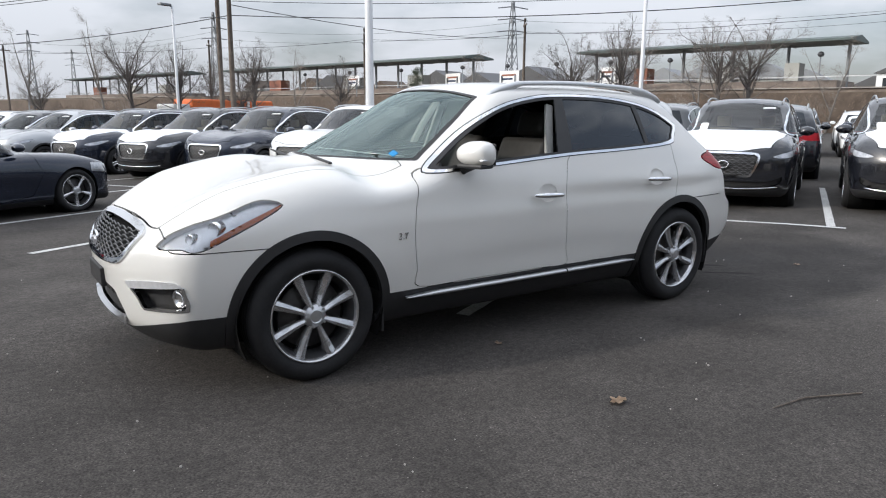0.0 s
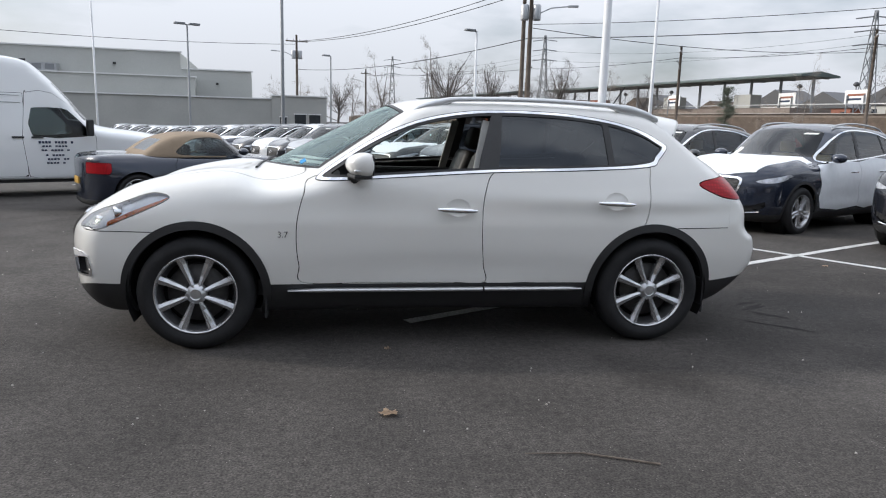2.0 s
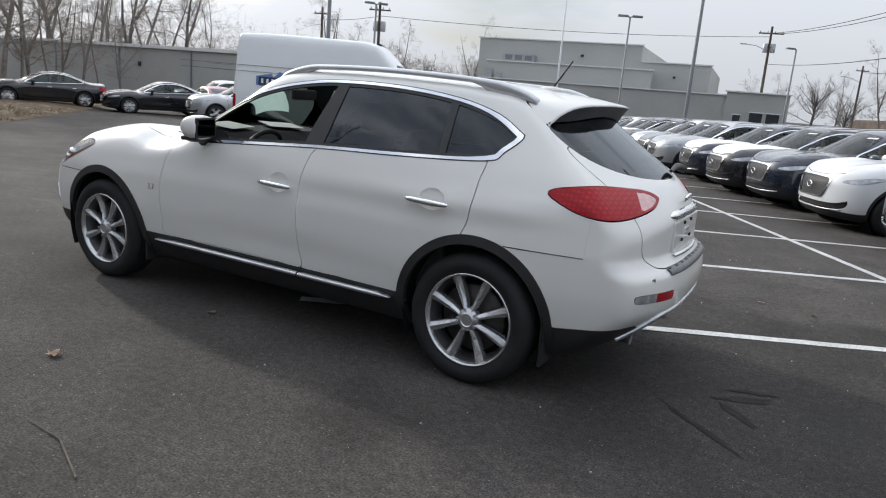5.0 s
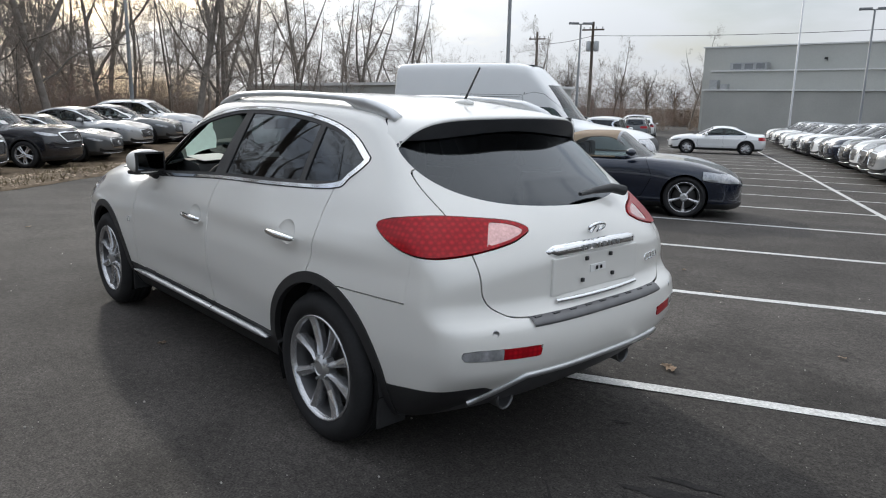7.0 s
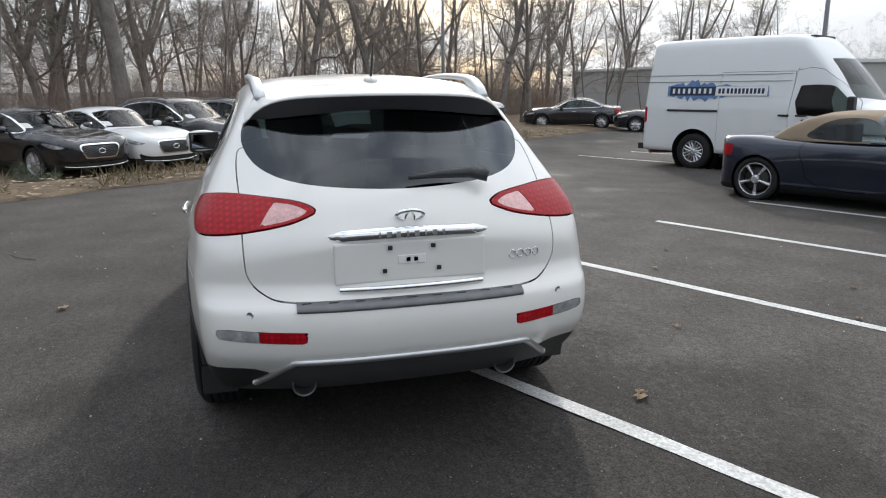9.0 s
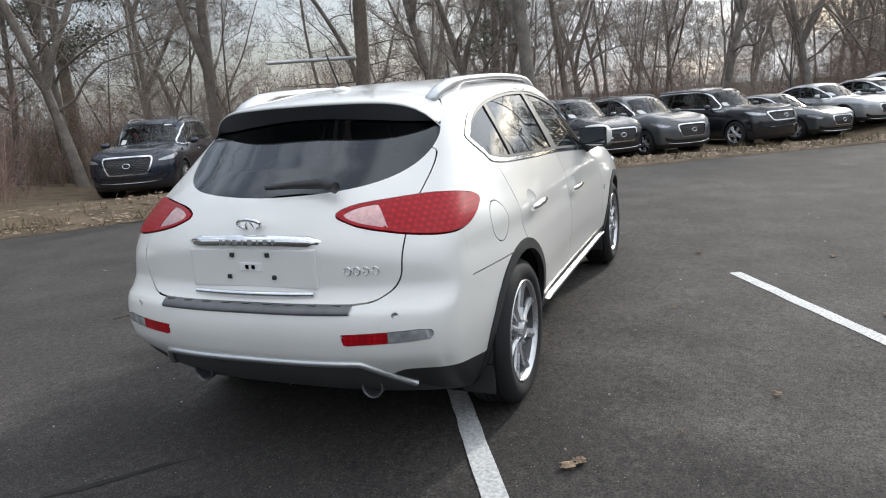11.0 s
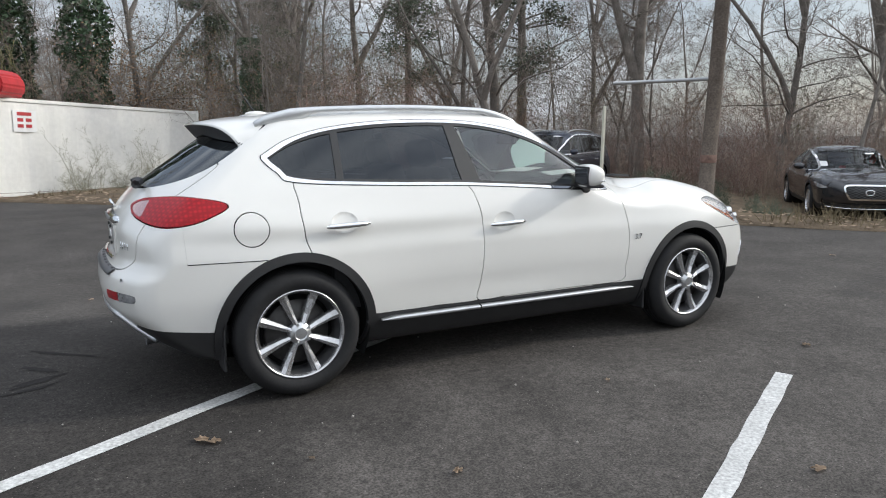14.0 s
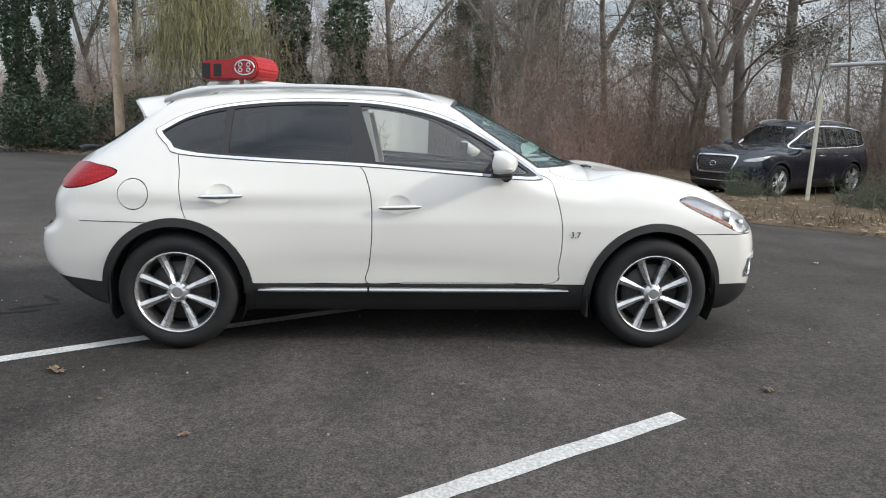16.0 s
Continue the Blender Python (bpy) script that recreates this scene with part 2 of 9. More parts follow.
M_GREENROOF = mat("green_canopy", (0.075, 0.10, 0.095), 0.6, vary=0.15, scale=0.5)
M_CONCRETE = mat("concrete", (0.36, 0.34, 0.31), 0.85, vary=0.15, scale=0.4, fine=0.1, fine_scale=6)
M_DECK = mat("rusty_deck", (0.20, 0.165, 0.14), 0.9, vary=0.25, scale=0.3, fine=0.2, fine_scale=3)
M_DIFFUSER = mat("grey_diffuser", (0.10, 0.10, 0.104), 0.5, 0.3, vary=0.1, scale=10)
M_MIRROR = mat("dimmed_mirror", (0.22, 0.24, 0.27), 0.05, 1.0)
M_OIL = mat("oil_stain", (0.036, 0.034, 0.033), 0.95, spec=0.08, vary=0.3, scale=6, fine=0.3, fine_scale=90)
M_BRICKRED = mat("red_brick", (0.26, 0.11, 0.075), 0.9, vary=0.2, scale=1.2, fine=0.15, fine_scale=20)
M_BANK = mat("railway_bank", (0.115, 0.088, 0.068), 0.95, vary=0.3, scale=0.12, fine=0.3, fine_scale=1.5, bump=0.5, bump_scale=2)
M_ORANGE = mat("orange_tarpaulin", (0.75, 0.17, 0.04), 0.6, vary=0.08, scale=2)
M_BLUELOGO = mat("blue_print", (0.13, 0.22, 0.42), 0.5, vary=0.2, scale=6)
M_NAVY = mat("navy_print", (0.015, 0.03, 0.07), 0.5)
M_SIGNWHITE = mat("white_sign", (0.78, 0.78, 0.77), 0.6, vary=0.05, scale=4)
M_WINDOW = mat("dark_window", (0.03, 0.035, 0.04), 0.12, vary=0.3, scale=2)


def asphalt():
    """Dark asphalt: pale chips, broad stains with a smoother sheen, one darker ellipse and a fine relief."""
    m = bpy.data.materials.new("asphalt")
    m.use_nodes = True
    n, l = m.node_tree.nodes, m.node_tree.links
    b = n["Principled BSDF"]
    tc = n.new("ShaderNodeTexCoord")

    def tex(scale, detail, lo, hi, a, z):
        t, r = n.new("ShaderNodeTexNoise"), n.new("ShaderNodeMapRange")
        t.inputs["Scale"].default_value, t.inputs["Detail"].default_value = scale, detail
        r.inputs[1].default_value, r.inputs[2].default_value, r.inputs[3].default_value, r.inputs[4].default_value = lo, hi, a, z
        l.new(tc.outputs["Object"], t.inputs["Vector"]), l.new(t.outputs["Fac"], r.inputs[0])
        return r.outputs[0], t.outputs["Fac"]

    def times(a, c):
        mm = n.new("ShaderNodeMath")
        mm.operation = "MULTIPLY"
        l.new(a, mm.inputs[0]), l.new(c, mm.inputs[1])
        return mm.outputs[0]

    broad, mid, grain = tex(0.22, 4, 0.3, 0.7, 0.78, 1.2)[0], tex(1.7, 5, 0.3, 0.7, 0.80, 1.18)[0], tex(95, 6, 0.32, 0.68, 0.48, 1.52)[0]
    rough_spots = tex(24, 5, 0.3, 0.7, 0.74, 1.26)[0]
    stain = tex(0.75, 6, 0.60, 0.72, 1.0, 0.55)[0]
    shade = times(times(times(times(broad, mid), grain), stain), rough_spots)
    # a darker ellipse on one side of the stall, its edge broken by noise
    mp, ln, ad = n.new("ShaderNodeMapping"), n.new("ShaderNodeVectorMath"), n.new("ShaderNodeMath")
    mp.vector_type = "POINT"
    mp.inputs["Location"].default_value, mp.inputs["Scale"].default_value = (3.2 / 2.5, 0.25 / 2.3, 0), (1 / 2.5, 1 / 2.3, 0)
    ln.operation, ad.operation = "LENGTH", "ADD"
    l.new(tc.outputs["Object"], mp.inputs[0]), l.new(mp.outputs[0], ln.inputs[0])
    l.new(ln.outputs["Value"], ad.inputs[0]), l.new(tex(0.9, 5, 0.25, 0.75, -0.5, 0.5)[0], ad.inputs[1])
    dark_patch = n.new("ShaderNodeMapRange")
    dark_patch.inputs[1].default_value, dark_patch.inputs[2].default_value, dark_patch.inputs[3].default_value, dark_patch.inputs[4].default_value = 0.74, 1.04, 0.64, 1.0
    l.new(ad.outputs[0], dark_patch.inputs[0])
    shade = times(shade, dark_patch.outputs[0])
    v = n.new("ShaderNodeVectorMath")
    v.operation = "SCALE"
    v.inputs[0].default_value = (0.0655, 0.0598, 0.0548)
    l.new(shade, v.inputs["Scale"])
    vo, chip = n.new("ShaderNodeTexVoronoi"), n.new("ShaderNodeValToRGB")
    vo.inputs["Scale"].default_value = 38
    chip.color_ramp.elements[0].position, chip.color_ramp.elements[1].position = 0.07, 0.13
    chip.color_ramp.elements[0].color, chip.color_ramp.elements[1].color = (1, 1, 1, 1), (0, 0, 0, 1)
    l.new(tc.outputs["Object"], vo.inputs["Vector"]), l.new(vo.outputs["Distance"], chip.inputs[0])
    some = tex(9, 2, 0.46, 0.6, 0, 1)[0]
    mx = n.new("ShaderNodeMix")
    mx.data_type = "RGBA"
    mx.inputs[7].default_value = (0.25, 0.235, 0.215, 1)
    l.new(times(chip.outputs[0], some), mx.inputs[0]), l.new(v.outputs[0], mx.inputs[6]), l.new(mx.outputs[2], b.inputs["Base Color"])
    l.new(tex(0.75, 6, 0.60, 0.72, 0.92, 0.7)[0], b.inputs["Roughness"])
    b.inputs["Specular IOR Level"].default_value = 0.22
    bn = n.new("ShaderNodeBump")
    bn.inputs["Strength"].default_value, bn.inputs["Distance"].default_value = 0.6, 0.004
    l.new(tex(170, 5, 0, 1, 0, 1)[1], bn.inputs["Height"]), l.new(bn.outputs[0], b.inputs["Normal"])
    return m


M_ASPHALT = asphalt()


def red_lens():
    """Red lamp plastic over rows of round reflectors."""
    m = bpy.data.materials.new("red_lens")
    m.use_nodes = True
    n, l = m.node_tree.nodes, m.node_tree.links
    b = n["Principled BSDF"]
    b.inputs["Roughness"].default_value, b.inputs["Coat Weight"].default_value, b.inputs["Coat Roughness"].default_value = 0.3, 0.12, 0.03
    b.inputs["Specular IOR Level"].default_value = 0.25
    tc, mp, vo, cr = n.new("ShaderNodeTexCoord"), n.new("ShaderNodeMapping"), n.new("ShaderNodeTexVoronoi"), n.new("ShaderNodeValToRGB")
    mp.inputs["Scale"].default_value = (1.0, 1.0, 1.15)
    vo.inputs["Scale"].default_value, vo.inputs["Randomness"].default_value = 44, 0.0
    cr.color_ramp.elements[0].position, cr.color_ramp.elements[1].position = 0.12, 0.55
    cr.color_ramp.elements[0].color, cr.color_ramp.elements[1].color = (0.50, 0.006, 0.014, 1), (0.27, 0.002, 0.007, 1)
    l.new(tc.outputs["Object"], mp.inputs[0]), l.new(mp.outputs[0], vo.inputs["Vector"])
    l.new(vo.outputs["Distance"], cr.inputs[0]), l.new(cr.outputs[0], b.inputs["Base Color"])
    return m


M_RED = red_lens()


# ---- builders ----
def link(name, me, material, parent=None, label=""):
    ob = new(name, me)
    if material is not None and not me.materials:
        me.materials.append(material)
    if parent is not None:
        ob.parent = parent
    return tagged(ob, label)


def part(name, bm, material, parent=None, label="", smooth=False):
    me = bpy.data.meshes.new(name)
    bm.normal_update()
    bm.to_mesh(me)
    bm.free()
    if smooth:
        me.shade_smooth()
    return link(name, me, material, parent, label)


def arr(name, verts, faces, material, parent=None, label="", smooth=True):
    me = bpy.data.meshes.new(name)
    me.from_pydata(np.asarray(verts, float).tolist(), [], [tuple(int(i) for i in q) for q in faces])
    me.update()
    if smooth:
        me.shade_smooth()
    return link(name, me, material, parent, label)


def thing(name, label, category, at=None, group="", kind=""):
    ob = new(name)
    ob.empty_display_size = 0.2
    if at is not None:
        ob.matrix_basis = at
    return tagged(ob, label, category, group, kind)


def box(bm, x0, y0, z0, x1, y1, z1, m=None, bevel=0.0):
    g = bmesh.ops.create_cube(bm, size=1.0)["verts"]
    bmesh.ops.scale(bm, vec=(x1 - x0, y1 - y0, z1 - z0), verts=g)
    bmesh.ops.translate(bm, vec=((x0 + x1) / 2, (y0 + y1) / 2, (z0 + z1) / 2), verts=g)
    if bevel:
        e = list({e for v in g for e in v.link_edges})
        g = list({v for f in bmesh.ops.bevel(bm, geom=e, offset=bevel, segments=2, affect="EDGES", profile=0.6)["faces"] for v in f.verts} | {v for v in g if v.is_valid})
    if m is not None:
        bmesh.ops.transform(bm, matrix=m, verts=[v for v in g if v.is_valid])
    return g


def boxed(name, x0, y0, z0, x1, y1, z1, material, parent=None, label="", m=None, bevel=0.0):
    bm = bmesh.new()
    box(bm, x0, y0, z0, x1, y1, z1, m, bevel)
    return part(name, bm, material, parent, label)


def tube(bm, points, radii, sides=8, caps=True):
    """A round bar through points; radii: one number, or one for each point."""
    pts = [Vector(p) for p in points]
    rad = [radii] * len(pts) if isinstance(radii, (int, float)) else radii
    rings = []
    for i, p in enumerate(pts):
        d = (pts[min(i + 1, len(pts) - 1)] - pts[max(i - 1, 0)]).normalized()
        a = d.cross(Vector((0, 0, 1)) if abs(d.z) < 0.9 else Vector((1, 0, 0))).normalized()
        b = d.cross(a)
        rings.append([bm.verts.new(p + rad[i] * (math.cos(t) * a + math.sin(t) * b)) for t in (2 * math.pi * k / sides for k in range(sides))])
    for r, s in zip(rings, rings[1:]):
        for k in range(sides):
            bm.faces.new((r[k], r[(k + 1) % sides], s[(k + 1) % sides], s[k]))
    if caps:
        bm.faces.new(rings[0]), bm.faces.new(rings[-1][::-1])
    return bm


def lathe(bm, prof, sides=32, axis="y", closed=False):
    """Turns a profile of (radius, along) round an axis."""
    rings = []
    for r, a in prof:
        ring = []
        for k in range(sides):
            c, s = r * math.cos(2 * math.pi * k / sides), r * math.sin(2 * math.pi * k / sides)
            ring.append(bm.verts.new((c, a, s) if axis == "y" else (c, s, a)))
        rings.append(ring)
    pairs = list(zip(rings, rings[1:])) + ([(rings[-1], rings[0])] if closed else [])
    for r, s in pairs:
        for k in range(sides):
            bm.faces.new((r[k], s[k], s[(k + 1) % sides], r[(k + 1) % sides]))
    return bm


def prism(bm, outline, y0, y1):
    """An outline in x, z drawn out from y0 to y1."""
    a = [bm.verts.new((x, y0, z)) for x, z in outline]
    b = [bm.verts.new((x, y1, z)) for x, z in outline]
    bm.faces.new(a), bm.faces.new(b[::-1])
    for i in range(len(a)):
        j = (i + 1) % len(a)
        bm.faces.new((a[j], a[i], b[i], b[j]))
    return bm


# ---- ground ----
DA = radians(27.4)
SX, SY = math.cos(DA), math.sin(DA)


def su(s, u):
    """A place in the lot: s along the stalls, u across them."""
    return s * SX + u * SY, s * SY - u * SX


def ground_z(x, y):
    """The lot falls gently away beyond the car; past its edge the floor under the trees lies lower."""
    w, t = (x + y - 9.8) / 1.414, x - y
    ease = lambda q: (3 - 2 * min(1, max(0, q))) * min(1, max(0, q)) ** 2
    dip = 0.36 * ease((w - 0.7) / 2.0) * ease((t - 1.5) / 4.5) * ease((30 - t) / 6)
    dip = max(dip, 0.28 * ease((w - 3.0) / 2.5) * ease((t + 8) / 4) * ease((30 - t) / 6))
    return float(-dip - 0.02 * np.clip(-y - 0.6, 0, 40) - 0.014 * np.clip(x - 4 - 1.2 * max(y - 1, 0), 0, 14) - 0.02 * np.clip(y - 13, 0, 12))


def at(x, y, turn=0.0, dz=0.0):
    return Matrix.Translation((x, y, ground_z(x, y) + dz)) @ Matrix.Rotation(turn, 4, "Z")


def ground():
    ys = np.concatenate([[-900, -300, -120, -60], np.arange(-42, 18, 1.0), [24, 40, 80, 300, 900]])
    xs = np.concatenate([[-900, -300, -100, -50, -20, -8], np.arange(-2, 26, 1.0), [30, 50, 100, 300, 900.0]])
    v = [(x, y, ground_z(x, y)) for y in ys for x in xs]
    n = len(xs)
    f = [(j * n + i, j * n + i + 1, (j + 1) * n + i + 1, (j + 1) * n + i) for j in range(len(ys) - 1) for i in range(n - 1)]
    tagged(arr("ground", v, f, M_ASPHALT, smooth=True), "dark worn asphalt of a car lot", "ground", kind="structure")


ground()


def stripe(s0, s1, u0, u1, wide=0.10):
    """A painted line with slightly ragged edges, lying on the asphalt."""
    a, b = Vector(su(s0, u0)), Vector(su(s1, u1))
    d = (b - a).normalized()
    n = Vector((-d.y, d.x))
    steps = max(2, int((b - a).length / 0.12))
    v, f = [], []
    for i in range(steps + 1):
        p = a.lerp(b, i / steps)
        for k in (-1, 1):
            q = p + n * k * (wide / 2 + random.uniform(-0.004, 0.004))
            v.append((q.x, q.y, ground_z(q.x, q.y) + 0.004))
        if i:
            f.append((2 * i - 2, 2 * i, 2 * i + 1, 2 * i - 1))
    tagged(arr("parking_line", v, f, M_LINE, smooth=False), "worn white painted parking line on asphalt", "road marking", "parking lines", "structure")


STALL = 2.42
for k in range(-6, 22):
    u = -0.22 + STALL * k - (0.022 if k == 0 else 0)
    if k >= 0:
        stripe(0.25, -5.33, u, u + 0.10)
    stripe(-5.33 if k >= 0 else -5.4, -10.9, u + 0.10, u + 0.18)
stripe(-5.33, -5.33, -2.7, 52, 0.10)
for k in range(4):
    stripe(7.0, 2.6, 12.1 + STALL * k, 12.0 + STALL * k)


# ---- car bodies: a smooth shell, cut into panels ----
def curve(pts):
    """A smooth, monotone curve through (x, value) pairs."""
    p = np.array(sorted(pts), float)
    x, y = p[:, 0], p[:, 1]
    h, d = np.diff(x), np.diff(y) / np.diff(x)
    s = np.zeros(len(x))
    s[0], s[-1] = d[0], d[-1]
    for i in range(1, len(x) - 1):
        if d[i - 1] * d[i] > 0:
            w1, w2 = 2 * h[i] + h[i - 1], h[i] + 2 * h[i - 1]
            s[i] = (w1 + w2) / (w1 / d[i - 1] + w2 / d[i])

    def at(q):
        q = np.clip(q, x[0], x[-1])
        i = np.clip(np.searchsorted(x, q) - 1, 0, len(x) - 2)
        t, hh = (q - x[i]) / h[i], h[i]
        return y[i] * (1 + 2 * t) * (1 - t) ** 2 + hh * s[i] * t * (1 - t) ** 2 + y[i + 1] * t * t * (3 - 2 * t) + hh * s[i + 1] * t * t * (t - 1)

    return at


def smax(a, b, k):
    h = np.clip(0.5 + 0.5 * (a - b) / k, 0, 1)
    return b + (a - b) * h + k * h * (1 - h)


def bell(q, c, w):
    return np.exp(-(((q - c) / w) ** 2))


def outline_sdf(pts, round_=4):
    """The signed distance (inside below 0) to a closed outline, its corners eased by splines."""
    p = np.array(pts, float)
    if round_ > 1:
        q = []
        n = len(p)
        for i in range(n):
            a, b, c, d = p[i - 1], p[i], p[(i + 1) % n], p[(i + 2) % n]
            for k in range(round_):
                t = k / round_
                q.append(0.5 * (2 * b + (c - a) * t + (2 * a - 5 * b + 4 * c - d) * t * t + (3 * b - a - 3 * c + d) * t**3))
        p = np.array(q)

    def sdf(u, v):
        best, inside = np.full(np.shape(u), 1e9), np.zeros(np.shape(u), bool)
        for a, b in zip(p, np.roll(p, -1, 0)):
            e = b - a
            t = np.clip(((u - a[0]) * e[0] + (v - a[1]) * e[1]) / (e @ e + 1e-12), 0, 1)
            best = np.minimum(best, (u - a[0] - t * e[0]) ** 2 + (v - a[1] - t * e[1]) ** 2)
            cross = (a[1] > v) != (b[1] > v)
            inside ^= cross & (u < e[0] * (v - a[1]) / (e[1] if e[1] else 1e-12) + a[0])
        return np.where(inside, -1, 1) * np.sqrt(best)

    return sdf


def shell(field, x0, x1, zc, step, turn):
    """The half shell (y from 0 up) where field is 0, seen from a spine between x0 and x1 at height zc."""
    th = np.radians(np.linspace(-90, 90, int(180 / turn) + 1))
    xs = np.linspace(x0, x1, int((x1 - x0) / step) + 1)
    cap = np.radians(np.linspace(90, 0, int(90 / (turn * 1.3)) + 1))[:-1]
    base = [(x0, -a) for a in cap] + [(x, 0.0) for x in xs] + [(x1, a) for a in cap[::-1]]
    o = np.array([[(x, 0, zc)] * len(th) for x, _ in base])
    d = np.array([[(math.sin(a) * math.cos(t), math.cos(a) * math.cos(t), math.sin(t)) for t in th] for _, a in base])
    lo, hi = np.full(d.shape[:2], 0.05), np.full(d.shape[:2], 2.6)
    for _ in range(24):
        mid = (lo + hi) / 2
        p = o + d * mid[..., None]
        out = field(p[..., 0], p[..., 1], p[..., 2]) > 0
        hi, lo = np.where(out, mid, hi), np.where(out, lo, mid)
    p = o + d * ((lo + hi) / 2)[..., None]
    p[..., 1] = np.maximum(p[..., 1], 0)
    n, m = p.shape[:2]
    idx = np.arange(n * m).reshape(n, m)
    a, b, c, e = idx[:-1, :-1].ravel(), idx[1:, :-1].ravel(), idx[1:, 1:].ravel(), idx[:-1, 1:].ravel()
    tris = np.concatenate([np.stack([a, c, b], 1), np.stack([a, e, c], 1)])
    v = p.reshape(-1, 3)
    area = np.linalg.norm(np.cross(v[tris[:, 1]] - v[tris[:, 0]], v[tris[:, 2]] - v[tris[:, 0]]), axis=1)
    # the middle line is shared by both halves
    return v, tris[area > 1e-9]


def keep(mesh, d):
    """The part of a mesh where d (a value for each vertex) is below 0, cut cleanly along 0."""
    v, t = mesh
    s = d[t] < 0
    count = s.sum(1)
    whole = t[count == 3]
    add_v, add_t, seen = [], [], {}

    def mid(i, j):
        key = (min(i, j), max(i, j))
        if key not in seen:
            w = d[i] / (d[i] - d[j])
            add_v.append(v[i] + (v[j] - v[i]) * w)
            seen[key] = len(v) + len(add_v) - 1
        return seen[key]

    for k in np.nonzero((count == 1) | (count == 2))[0]:
        tri, inside = t[k], s[k]
        one = int(np.nonzero(inside if count[k] == 1 else ~inside)[0][0])
        a, b, c = tri[one], tri[(one + 1) % 3], tri[(one + 2) % 3]
        ab, ac = mid(a, b), mid(a, c)
        if count[k] == 1:
            add_t.append((a, ab, ac))
        else:
            add_t += [(ab, b, c), (ab, c, ac)]
    vv = np.concatenate([v, add_v]) if add_v else v
    tt = np.concatenate([whole, np.array(add_t)]) if add_t else whole
    used, back = np.unique(tt, return_inverse=True)
    return vv[used], back.reshape(-1, 3)


def normals(mesh):
    v, t = mesh
    fn = np.cross(v[t[:, 1]] - v[t[:, 0]], v[t[:, 2]] - v[t[:, 0]])
    out = np.zeros_like(v)
    for k in range(3):
        np.add.at(out, t[:, k], fn)
    return out / (np.linalg.norm(out, axis=1, keepdims=True) + 1e-12)


def both(mesh):
    """A half mesh and its mirror image, welded along the middle."""
    v, t = mesh
    centre = v[:, 1] < 1e-5
    m = v * (1, -1, 1)
    index = np.where(centre, np.arange(len(v)), 0)
    index[~centre] = len(v) + np.arange((~centre).sum())
    return np.concatenate([v, m[~centre]]), np.concatenate([t, index[t][:, ::-1]])


def flip(mesh):
    return mesh[0] * (1, -1, 1), mesh[1][:, ::-1]


def shifted(mesh, d):
    return mesh[0] + normals(mesh) * d, mesh[1]


def panel(name, mesh, material, parent, thick=0.012, label=""):
    """A skin with its edges folded inwards by thick."""
    v, t = mesh
    if len(t) == 0:
        return None
    edges = {}
    for tri in t:
        for a, b in ((tri[0], tri[1]), (tri[1], tri[2]), (tri[2], tri[0])):
            edges[(a, b)] = edges.get((a, b), 0) + 1
    rim = [(a, b) for a, b in edges if (b, a) not in edges]
    n = normals(mesh)
    faces = t.tolist()
    verts = v.tolist()
    if thick and rim:
        ids = {}
        for a, b in rim:
            for i in (a, b):
                if i not in ids:
                    ids[i] = len(verts)
                    verts.append(v[i].tolist())
                    verts.append((v[i] - n[i] * thick).tolist())
            faces.append((ids[b], ids[a], ids[a] + 1, ids[b] + 1))
    return arr(name, verts, faces, material, parent, label)


def join(bm, other):
    me = bpy.data.meshes.new("piece")
    other.to_mesh(me)
    other.free()
    bm.from_mesh(me)
    bpy.data.meshes.remove(me)


